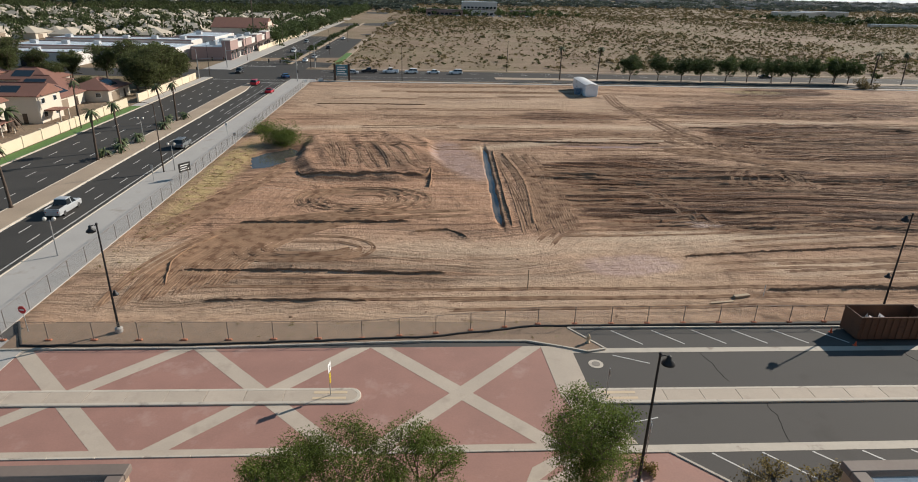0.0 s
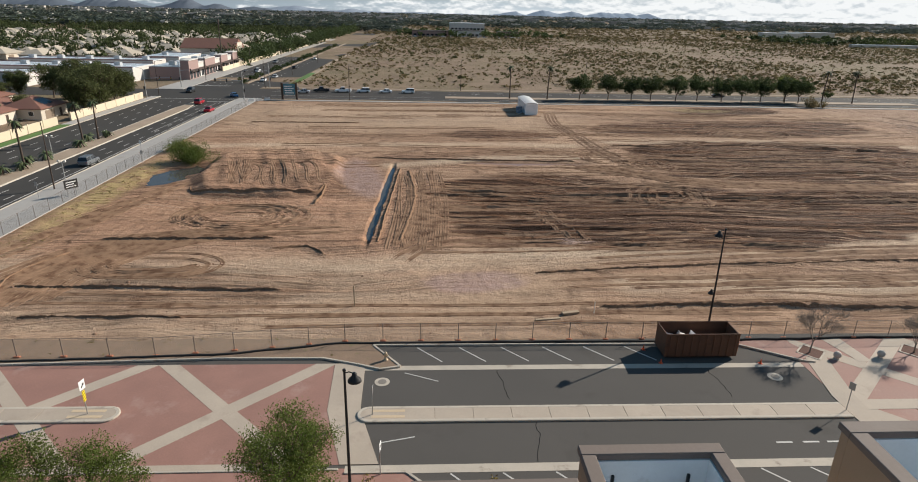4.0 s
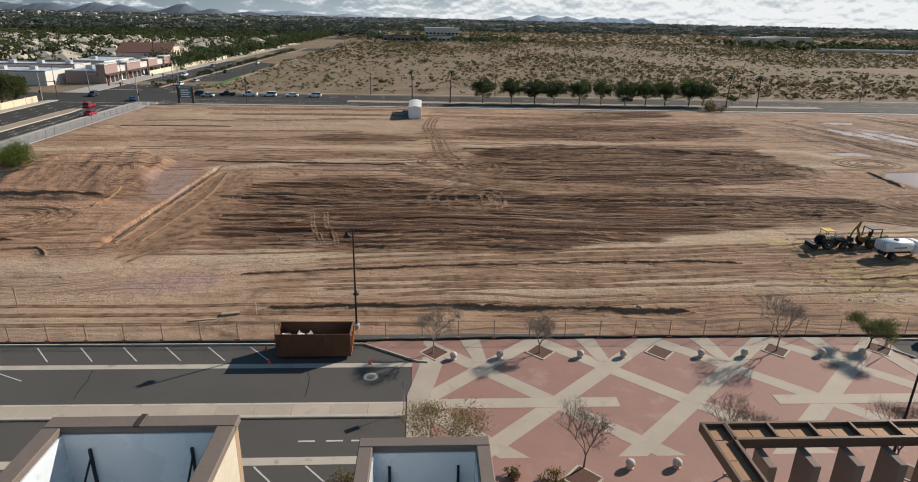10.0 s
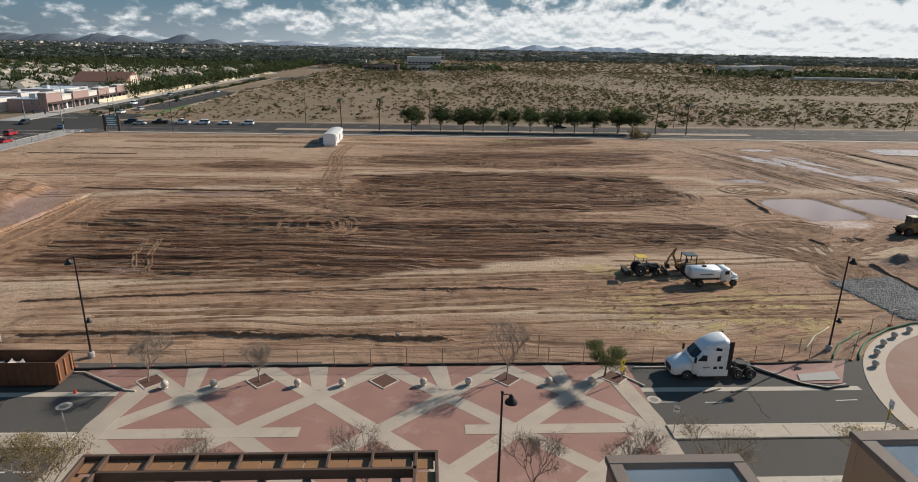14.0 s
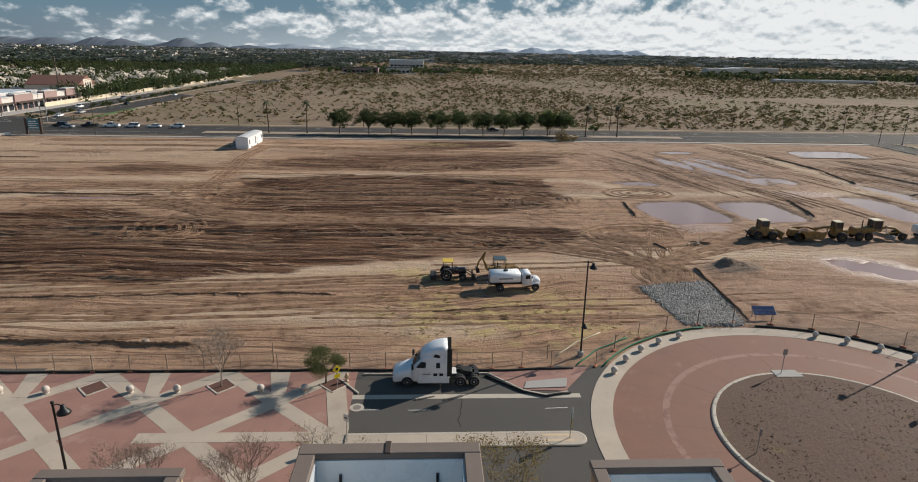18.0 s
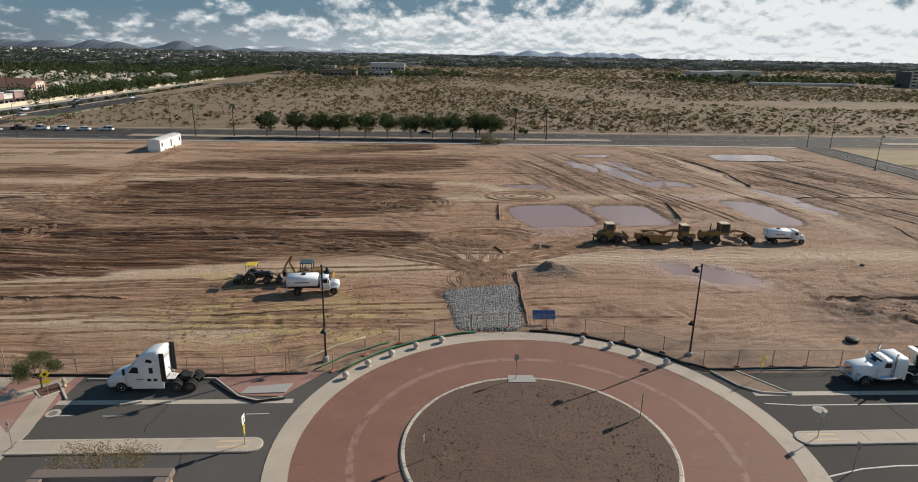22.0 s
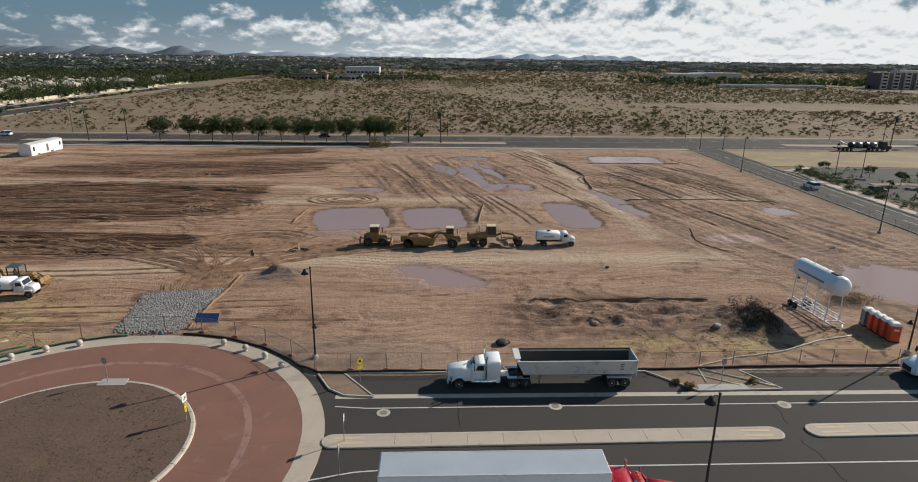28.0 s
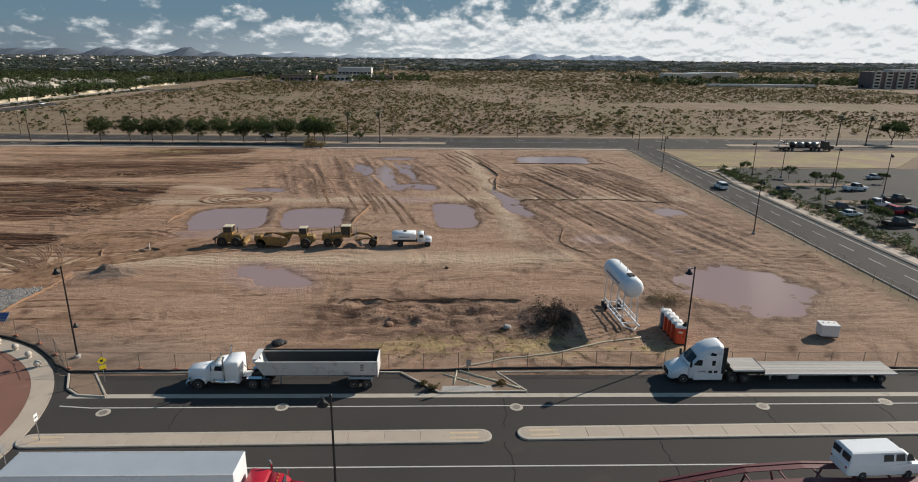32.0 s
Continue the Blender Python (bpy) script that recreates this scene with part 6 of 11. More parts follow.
# ---- plants ----
def quads_mesh(name, v, q):
    """A mesh from arrays of vertices and quads."""
    me = bpy.data.meshes.new(name)
    me.vertices.add(len(v))
    me.vertices.foreach_set("co", np.asarray(v, dtype=np.float32).ravel())
    me.loops.add(q.size)
    me.loops.foreach_set("vertex_index", q.astype(np.int32).ravel())
    me.polygons.add(len(q))
    me.polygons.foreach_set("loop_start", np.arange(0, q.size, 4, dtype=np.int32))
    me.update(calc_edges=True)
    return me


def leaves(rng_, centres, radii, per, size, flat_=0.75, droop=0.0):
    """Small four-cornered leaf sprays round the given centres: vertices and quads."""
    c = np.repeat(np.asarray(centres, float), per, axis=0)
    r = np.repeat(np.asarray(radii, float), per)[:, None]
    n = len(c)
    d = rng_.normal(size=(n, 3))
    d /= np.linalg.norm(d, axis=1)[:, None]
    p = c + d * r * (rng_.uniform(0.25, 1.0, (n, 1)) ** 0.6) * np.array([1, 1, flat_])
    a = rng_.normal(size=(n, 3)) + np.array([0, 0, -droop])
    a /= np.linalg.norm(a, axis=1)[:, None]
    b = np.cross(a, rng_.normal(size=(n, 3)))
    b /= np.linalg.norm(b, axis=1)[:, None]
    s = size * rng_.uniform(0.55, 1.3, (n, 1))
    a, b = a * s, b * s * 0.55
    v = np.stack([p - a, p + b * 0.9, p + a, p - b], 1).reshape(-1, 3)
    return v, np.arange(4 * n).reshape(-1, 4)


def limbs(rng_, h, spread, levels=3, fork=3, r0=0.16, lean=0.5, start=0.3):
    """Trunk and limbs as tapered bars; gives the mesh parts and the twig ends."""
    trunk, branches, ends = Mesh(), Mesh(), []
    top = Vector((rng_.normal() * 0.1, rng_.normal() * 0.1, h * start))
    trunk.tube([(0, 0, -0.05), (0, 0, 0.15), top * 0.6, top], [r0 * 1.35, r0, r0 * 0.85, r0 * 0.75], 7)

    def grow(p, d, length, r, lv):
        mid = p + d * length * 0.5 + Vector(rng_.normal(size=3)) * length * 0.06
        q = p + d * length + Vector(rng_.normal(size=3)) * length * 0.08
        branches.tube([p, mid, q], [r, r * 0.8, r * 0.55], 5 if lv > 1 else 4, False)
        if lv <= 1:
            ends.append(q)
            return
        for k in range(fork):
            a = 2 * math.pi * (k + rng_.uniform(0, 0.6)) / fork
            side = Vector((math.cos(a), math.sin(a), 0))
            nd = (d + side * lean * rng_.uniform(0.6, 1.3) + Vector((0, 0, 0.15))).normalized()
            grow(q, nd, length * rng_.uniform(0.55, 0.8), r * 0.68, lv - 1)
    for k in range(fork + 1):
        a = 2 * math.pi * (k + rng_.uniform(0, 0.5)) / (fork + 1)
        d = Vector((math.cos(a) * spread, math.sin(a) * spread, 1)).normalized()
        grow(top * rng_.uniform(0.85, 1.0), d, h * rng_.uniform(0.22, 0.34), r0 * 0.6, levels)
    return trunk, branches, ends


def twigs(rng_, centres, radii, per, size):
    """Thin bars pointing outwards and upwards round the given centres: vertices and quads."""
    c = np.repeat(np.asarray(centres, float), per, axis=0)
    n = len(c)
    d = rng_.normal(size=(n, 3))
    p = c + d * np.repeat(np.asarray(radii, float), per)[:, None] * 0.45
    a = rng_.normal(size=(n, 3)) * 0.6 + d * 0.5 + np.array([0, 0, 0.5])
    a *= (size * rng_.uniform(0.5, 1.3, (n, 1))) / np.linalg.norm(a, axis=1)[:, None]
    b = np.cross(a, rng_.normal(size=(n, 3)))
    b *= 0.0065 / np.linalg.norm(b, axis=1)[:, None]
    v = np.stack([p - a - b, p - a + b, p + a + 0.4 * b, p + a - 0.4 * b], 1).reshape(-1, 3)
    return v, np.arange(4 * n).reshape(-1, 4)


def tree(name, label, x, y, h, mat_, seed, spread=0.7, levels=3, fork=3, per=9, leaf=0.2, puff=0.7, bark=None, r0=0.16, group="", start=0.3, droop=0.2, z=0.0, fill=None, bare=0):
    rng_ = np.random.default_rng(seed)
    trunk, branches, ends = limbs(rng_, h, spread, levels, fork, r0, 0.55, start)
    t = thing(name, label, "tree", pose(x, y, z), group)
    part("trunk", trunk, bark or BARK, t, smooth=True)
    part("branch", branches, bark or BARK, t, smooth=True)
    if per:
        cs = [tuple(e) for e in ends]
        rs = [puff * rng_.uniform(0.6, 1.25) for _ in ends]
        if fill:
            # clusters through a rounded, uneven crown: radius, half height, middle height, count
            fr, fz, fc, fn = fill
            for _ in range(fn):
                d = Vector(rng_.normal(size=3)).normalized() * (rng_.uniform(0.1, 1.0) ** 0.5)
                lump = 0.85 + 0.35 * noise.noise((d.x * 2 + seed, d.y * 2, d.z * 2))
                cs.append((d.x * fr * lump, d.y * fr * lump, fc + d.z * fz * lump))
                rs.append(puff * rng_.uniform(0.55, 1.0))
        v, q = leaves(rng_, cs, rs, per, leaf, 0.8, droop)
        part("crown", quads_mesh("crown", v, q), mat_, t)
    if bare:
        v, q = twigs(rng_, [tuple(e) for e in ends], [0.42] * len(ends), bare, 0.22)
        part("twig_spray", quads_mesh("twig_spray", v, q), bark or BARK, t)
    return t


# feathery trees beside the shops
tree("palo_verde_tree", "bright green feathery tree beside the walk", 9.3, 29.6, 6.6, LEAF, 1, 0.5, 4, 3, 115, 0.062, 0.9, r0=0.14, group="street trees", start=0.24, z=0.05, fill=(2.8, 3.1, 3.2, 180))
tree("palo_verde_tree", "broad feathery green tree with several stems", -5.6, 28.0, 6.4, LEAF, 2, 0.9, 4, 3, 105, 0.062, 0.85, r0=0.15, group="street trees", start=0.16, z=0.05, fill=(3.6, 2.2, 3.9, 110))
tree("palo_verde_tree", "feathery green tree leaning over the walk", -0.9, 27.5, 6.2, LEAF, 3, 0.75, 4, 3, 100, 0.062, 0.8, r0=0.14, group="street trees", start=0.2, z=0.05, fill=(2.6, 2.2, 4.2, 60))
tree("palo_verde_tree", "low feathery green tree by the walk", -9.0, 27.4, 4.8, LEAF, 4, 0.9, 4, 3, 90, 0.062, 0.75, r0=0.12, group="street trees", start=0.2, z=0.05, fill=(2.4, 1.6, 3.0, 45))
# thin winter trees
tree("young_tree", "half-bare tree with a few yellowing leaves", 53.2, 31.5, 6.2, LEAF_YELLOW, 5, 0.6, 4, 3, 60, 0.05, 0.8, BARK_GREY, 0.10, "plaza trees", 0.26, z=0.08, fill=(2.3, 2.3, 4.2, 22), bare=8)
tree("young_tree", "small yellowing tree behind the shops", 108.6, 30.2, 5.6, LEAF_YELLOW, 15, 0.85, 4, 3, 50, 0.06, 0.7, BARK_GREY, 0.09, "plaza trees", 0.26, z=0.02)
tree("young_tree", "half-bare tree with thin yellow leaves", 97.2, 31.6, 5.4, LEAF_YELLOW, 16, 0.7, 4, 3, 16, 0.05, 0.75, BARK_GREY, 0.09, "plaza trees", 0.26, z=0.02, bare=10)
TWIG = surf("thin_bare_twigs", (0.2, 0.15, 0.12), 0.95, coarse=0.2, coarse_size=0.5, fine=0.2, fine_size=0.03, bump=0)
for i, (x, y, h, sp, lab) in enumerate(((52.4, 47.6, 4.2, 0.55, "bare young tree in a mulched tree pit"), (62.3, 47.5, 3.0, 0.5, "small bare sapling in a mulched tree pit"), (84.9, 47.6, 4.6, 0.55, "bare pale-barked tree in a mulched tree pit"),
                                        (84.7, 31.8, 4.6, 0.5, "bare round-headed tree on the plaza"), (62.7, 32.1, 4.0, 0.42, "bare tree beside the trellis"), (73.6, 31.8, 4.8, 0.55, "bare tree behind the trellis"),
                                        (91.8, 31.0, 4.6, 0.5, "bare tree beside the shops"))):
    tree("bare_tree", lab, x, y, h, None, 30 + i, sp, 5, 3, 0, bark=BARK_GREY if y > 40 else TWIG, r0=0.075, group="bare trees", start=0.3, z=0.05, bare=7)
tree("olive_tree", "low spreading olive green tree in a mulched tree pit", 94.3, 48.1, 3.3, LEAF_OLIVE, 50, 1.2, 4, 3, 95, 0.055, 0.65, r0=0.09, group="plaza trees", start=0.3, z=0.05)


def bush(name, label, x, y, rx, ry, h, mat_, seed, n=26, per=40, leaf=0.12, category="bush", group="", z=0.0):
    rng_ = np.random.default_rng(seed)
    c = [(rng_.normal() * rx * 0.45, rng_.normal() * ry * 0.45, abs(rng_.normal()) * h * 0.3 + h * 0.25) for _ in range(n)]
    t = thing(name, label, category, pose(x, y, z), group)
    m = Mesh()
    for cx, cy, cz in c:
        m.tube([(cx * 0.2, cy * 0.2, -0.1), (cx * 0.6, cy * 0.6, cz * 0.5), (cx, cy, cz)], [0.05, 0.035, 0.015], 4, False)
    part("stems", m, BARK, t)
    v, q = leaves(rng_, c, [0.28 * (rx + h) * rng_.uniform(0.5, 1.0) for _ in c], per, leaf)
    v[:, 2] = np.maximum(v[:, 2], 0.02)
    part("foliage", quads_mesh("foliage", v, q), mat_, t)
    return t


bush("bush", "large bright green bush at the edge of the pond", -27.6, 119.2, 3.7, 3.4, 4.0, LEAF, 61, 70, 190, 0.1)
bush("bush", "small green bush beside the pavement", -33.8, 129.8, 2.6, 2.4, 2.5, LEAF, 62, 40, 130, 0.09)
DRY = surf("dry_brush", (0.055, 0.04, 0.028), 0.95, coarse=0.3, coarse_size=0.6, bump=0, island=0.5)
bush("brush_pile", "dark heap of cut dry brush on the earth", 208.8, 62.0, 2.2, 3.3, 2.1, DRY, 63, 90, 170, 0.075, "brush pile", z=0.1)
bush("brush_pile", "low dark heap of dry brush behind the toilets", 224.6, 68.6, 3.6, 1.5, 0.9, SHRUB, 64, 50, 120, 0.07, "brush pile", z=0.1)
bush("desert_bush", "grey-brown bush at the edge of the site", 150.5, 208.4, 3.6, 2.2, 2.4, SHRUB, 65, 24, 60, 0.25)
for i, (x, y, s) in enumerate(((22, 30.6, 1.0), (26.5, 30.4, 1.1), (46.6, 31.0, 0.9), (60.4, 30.6, 0.9), (57.6, 31.2, 0.7), (20.3, 29.5, 1.3), (24.2, 29.2, 1.2), (100.5, 31.0, 0.8), (134.5, 31.0, 0.6), (14.0, 31.2, 0.7), (194.5, 47.3, 0.5), (193.6, 48.2, 0.4), (201.2, 48.2, 0.4))):
    bush("low_shrub", "low dry green shrub in the planting bed", x, y, 1.2 * s, 1.0 * s, 1.1 * s, LEAF_YELLOW if i % 3 == 0 else SHRUB, 70 + i, 12, 36, 0.09, group="low shrubs", z=0.05)

# row of trees in the far median, in four makes
kinds = []
for i in range(4):
    kinds.append(tree("median_tree", "round-headed dark green tree in the road median", 71.7 + 10.4 * i, 220, 6.4 + 0.5 * (i % 2), LEAF_DARK, 80 + i, 0.5, 3, 3, 42, 0.21, 1.15, r0=0.2, group="median trees", start=0.32, z=0.1, fill=(5.2 + 0.2 * i, 3.5, 5.6 + 0.2 * (i % 2), 130)))
for k, (i, x) in enumerate(zip((0, 1, 2, 3, 0, 1, 2), (106.5, 114.6, 123.1, 130.7, 138.0, 146.4, 97.4))):
    copy_thing(kinds[i], pose(x, 220 + 0.6 * math.sin(k * 2.1), 0.1, 0, 0, 70 * k))
kinds[0].matrix_basis = pose(71.7, 220, 0.1)
kinds[1].matrix_basis = pose(82.1, 220.4, 0.1, 0, 0, 40)
kinds[2].matrix_basis = pose(90.3, 219.7, 0.1, 0, 0, 80)
kinds[3].matrix_basis = pose(152.0, 220.2, 0.1, 0, 0, 20)
tree("median_tree", "yellow-green tree at the end of the row", 147.8, 222.5, 7.2, LEAF, 90, 0.5, 3, 3, 60, 0.17, 1.1, r0=0.2, group="median trees", start=0.32, z=0.1, fill=(4.4, 3.4, 6.2, 110))
tree("far_tree", "dark spreading tree beside the cross street", 366, 226, 9.5, LEAF_DARK, 91, 1.0, 3, 4, 40, 0.32, 1.4, r0=0.25, group="median trees", start=0.25)
tree("small_tree", "small round tree beside the palms", 164.3, 223, 3.4, LEAF_DARK, 92, 0.9, 3, 3, 24, 0.2, 0.7, r0=0.08, group="median trees", start=0.35)

PALM_TRUNK = surf("palm_trunk", (0.085, 0.06, 0.045), 0.95, coarse=0.2, coarse_size=0.4, fine=0.3, fine_size=0.08, bump=0.03, stretch=(1, 1, 4))
PALM_LEAF = surf("palm_fronds", (0.065, 0.085, 0.03), 0.7, coarse=0.2, coarse_size=0.8, bump=0, island=0.35)


def palm(x, y, h, seed, label="tall slender palm with a small crown", fr=1.7, n=30, r=0.2):
    rng_ = np.random.default_rng(seed)
    t = thing("palm_tree", label, "palm tree", pose(x, y, 0.1), "palm trees")
    bend = rng_.normal(size=2) * 0.25
    m = Mesh().tube([(bend[0] * k * k, bend[1] * k * k, h * k) for k in (0, 0.05, 0.35, 0.7, 1.0)], [r * 1.6, r * 1.1, r, r * 0.8, r * 0.9], 8)
    part("trunk", m, PALM_TRUNK, t, smooth=True)
    fm_, sk = Mesh(), Mesh()
    c = Vector((bend[0], bend[1], h))
    for k in range(n):
        a, up = rng_.uniform(0, 2 * math.pi), rng_.uniform(-0.75, 0.95)
        d = Vector((math.cos(a), math.sin(a), 0))
        side = Vector((-d.y, d.x, 0))
        pts = [c + d * fr * s + Vector((0, 0, fr * (up * s - 0.75 * s * s))) for s in (0.05, 0.4, 0.75, 1.05)]
        w = (0.04, 0.26, 0.24, 0.02)
        target = fm_ if up > -0.45 else sk
        o = len(target.v)
        for p_, ww in zip(pts, w):
            target.v += [tuple(p_ + side * ww * fr * 0.5 + Vector((0, 0, -0.12 * fr * ww))), tuple(p_ + Vector((0, 0, 0.03))), tuple(p_ - side * ww * fr * 0.5 + Vector((0, 0, -0.12 * fr * ww)))]
        for i in range(3):
            b = o + 3 * i
            target.f += [(b, b + 1, b + 4, b + 3), (b + 1, b + 2, b + 5, b + 4)]
    part("fronds", fm_, PALM_LEAF, t)
    if sk.v:
        part("dry_fronds", sk, PALM_TRUNK, t)
    return t


p0 = palm(46.8, 220, 10.9, 101, fr=1.45)
again(p0, [(60.2, 220.2, 0.1, 50), (160.4, 219.6, 0.1, 130), (172.1, 220, 0.1, 220), (341, 220, 0.1, 10), (352.6, 221, 0.1, 80)])
p0 = palm(-56.6, 106.7, 8.4, 102, "tall palm on the avenue median", 1.3)
again(p0, [(-55.9, 114.0, 0.1, 60), (-56.4, 135.6, 0.1, 140), (-55.6, 140.5, 0.1, 230), (-76.5, 140, 0.1, 10), (-55.8, 75, 0.1, 20), (-56.2, 82, 0.1, 80)])
p0 = palm(-84.0, 128, 4.2, 103, "short broad palm in a garden", 2.6, 36, 0.3)
again(p0, [(-96, 136, 0.1, 90), (318, 138, 0.1, 40)])
p0 = palm(-56.5, 108.6, 1.3, 104, "low bushy palm on the median", 1.5, 26, 0.28)
again(p0, [(-55.2, 112, 0.1, 30), (-56.8, 116.4, 0.1, 70), (-55.2, 132, 0.1, 100), (-56.6, 138.4, 0.1, 150), (-54.8, 142.6, 0.1, 20), (-55.6, 120.5, 0.1, 220)])

# shade trees west of the avenue
big = []
for i in range(3):
    big.append(tree("shade_tree", "tall dense green tree behind the garden wall", -76.5, 176 + 9 * i, 11.0 + i, LEAF_OLIVE, 110 + i, 0.55, 3, 4, 46, 0.24, 1.4, r0=0.28, group="shade trees", start=0.22, fill=(4.7, 5.0, 6.2, 130)))
for k, (i, x, y, s) in enumerate(((0, -82, 183, 1.0), (1, -79, 191, 1.05), (2, -85, 197, 1.0), (0, -77, 202, 0.85), (1, -92, 205, 1.0), (2, -101, 206, 0.9), (0, -111, 205, 0.8), (1, -120, 203, 0.75), (2, -131, 206, 0.8), (0, -142, 200, 0.8),
                                  (1, -152, 190, 0.9), (2, -108, 190, 0.6), (0, -126, 176, 0.6), (1, -116, 150, 0.55), (2, -146, 160, 0.8), (0, -160, 176, 0.9), (1, -139, 220, 0.9), (2, -155, 224, 1.0), (0, -172, 222, 1.0), (1, -90, 172, 0.45))):
    o = copy_thing(big[i], pose(x, y, 0, 0, 0, 57 * k))
    o.scale = (s, s, s)

# a copy of one crown many times over, as one mesh
def many(name, label, category, mat_, spots, seed, blobs=7, per=9, leaf=0.5, flat_=0.75):
    """spots: x, y, width, height in rows. One object of countless small plants."""
    rng_ = np.random.default_rng(seed)
    vs, qs, o = [], [], 0
    bases = []
    for k in range(6):
        c = rng_.normal(size=(blobs, 3)) * np.array([0.26, 0.26, 0.17]) + np.array([0, 0, 0.55])
        v, q = leaves(rng_, c, [0.27] * blobs, per, leaf, flat_)
        bases.append((v, q))
    spots = np.asarray(spots, float)
    for k in range(6):
        s = spots[k::6]
        if not len(s):
            continue
        v, q = bases[k]
        a = rng_.uniform(0, 2 * np.pi, len(s))
        ca, sa = np.cos(a)[:, None], np.sin(a)[:, None]
        X = s[:, 0:1] + s[:, 2:3] * (v[None, :, 0] * ca - v[None, :, 1] * sa)
        Y = s[:, 1:2] + s[:, 2:3] * (v[None, :, 0] * sa + v[None, :, 1] * ca)
        Z = np.maximum(s[:, 3:4] * v[None, :, 2], -0.1) + (s[:, 4:5] if s.shape[1] > 4 else 0)
        vs.append(np.stack([X, Y, Z], -1).reshape(-1, 3))
        qs.append((q[None] + (np.arange(len(s)) * len(v))[:, None, None] + o).reshape(-1, 4))
        o += len(s) * len(v)
    ob = part(name, quads_mesh(name, np.concatenate(vs), np.concatenate(qs)), mat_)
    return tagged(ob, label, category, kind="stuff")


rg = np.random.default_rng(7)
# desert shrubs
n = 50000
sx, sy = rg.uniform(-36, 640, n), 246 + 590 * rg.uniform(0, 1, n) ** 1.05
keep = (rg.uniform(0, 1, n) < 0.62 * step(fbm(sx / 42, sy / 95, 4, 301), 0.22, 0.68) + 0.14) & ~(((sx - 450) / 150) ** 2 + ((sy - 405) / 34) ** 2 < 1)
sx, sy = sx[keep], sy[keep]
sz = rg.uniform(0.45, 1.0, len(sx)) * (1 + 1.5 * rg.uniform(0, 1, len(sx)) ** 5)
dk = rg.uniform(0, 1, len(sx)) < 0.2
many("desert_shrubs", "scattered yellow-brown desert shrubs", "shrubs", SHRUB, np.stack([sx, sy, sz * 1.85, sz * 1.1], 1)[~dk], 201, 3, 6, 0.25, 0.75)
many("green_desert_shrubs", "scattered olive-green desert shrubs", "shrubs", SHRUB_GREEN, np.stack([sx, sy, sz * 2.1, sz * 1.4], 1)[dk], 214, 4, 6, 0.23, 0.8)
n = 9000
sx, sy = rg.uniform(-60, 1500, n), 780 + 1100 * rg.uniform(0, 1, n) ** 1.2
many("far_desert_shrubs", "distant belt of desert shrubs", "shrubs", SHRUB, np.stack([sx, sy, rg.uniform(3, 7, n), rg.uniform(1.0, 2.2, n)], 1), 202, 3, 4, 0.42, 0.7)
# woods among the houses to the west
n = 9000
sx, sy = rg.uniform(-900, -72, n), 240 + 900 * rg.uniform(0, 1, n) ** 1.1
dens = fbm(sx / 70, sy / 70, 3, 311)
keep = (dens + 0.15 * rg.uniform(-1, 1, n) > np.where(sy < 680, 0.40, 0.41)) & ~((sx > -190) & (sy < 330)) & ~((sx > -120) & (sy < 372))
sx, sy = sx[keep], sy[keep]
many("suburban_trees", "dark green trees between the houses", "trees", LEAF_MID, np.stack([sx, sy, rg.uniform(3.5, 8, len(sx)), 4.0 + 4.0 * rg.uniform(0, 1, len(sx)) ** 1.3], 1), 203, 5, 6, 0.18, 0.9)
n = 620
sx, sy = rg.uniform(-520, -84, n), rg.uniform(330, 760, n)
keep = (fbm(sx / 40, sy / 40, 3, 315) > 0.47) & (sx > -0.8 * sy) & ~((sx > -112) & (sy < 366))
sx, sy = sx[keep], sy[keep]
many("tall_suburban_trees", "tall rounded trees standing among the houses", "trees", LEAF_MID, np.stack([sx, sy, rg.uniform(6, 11, len(sx)), rg.uniform(6, 10.5, len(sx))], 1), 212, 12, 14, 0.085, 0.9)
n = 300
sy = rg.uniform(330, 900, n)
sx = -72 - np.abs(rg.normal(0, 9, n)) - 2
many("avenue_trees", "green trees along the avenue wall", "trees", LEAF_DARK, np.stack([sx, sy, rg.uniform(5, 9, n), rg.uniform(5, 10, n)], 1), 204, 10, 14, 0.085, 0.9)
# woods out to the horizon
n = 9000
sy = 880 + 3700 * rg.uniform(0, 1, n) ** 1.5
sx = rg.uniform(-0.95, 1.1, n) * (sy + 300)
edge = np.where(sx > -20, 1150 + 0.2 * np.abs(sx), 800)
keep = (sy > edge) & (fbm(sx / 260, sy / 260, 3, 321) + 0.2 * rg.uniform(-1, 1, n) > 0.40)
sx, sy = sx[keep], sy[keep]
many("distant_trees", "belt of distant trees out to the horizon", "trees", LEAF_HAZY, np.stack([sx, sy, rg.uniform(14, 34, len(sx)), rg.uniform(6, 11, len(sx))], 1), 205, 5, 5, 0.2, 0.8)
n = 120
sx, sy = rg.uniform(-15, 180, n), rg.uniform(735, 900, n)
many("far_shop_trees", "trees round the distant shops", "trees", LEAF_DARK, np.stack([sx, sy, rg.uniform(5, 9, n), rg.uniform(4, 7, n)], 1), 206, 7, 8, 0.2, 0.9)
n = 260
sx, sy = rg.uniform(430, 900, n), rg.uniform(700, 900, n)
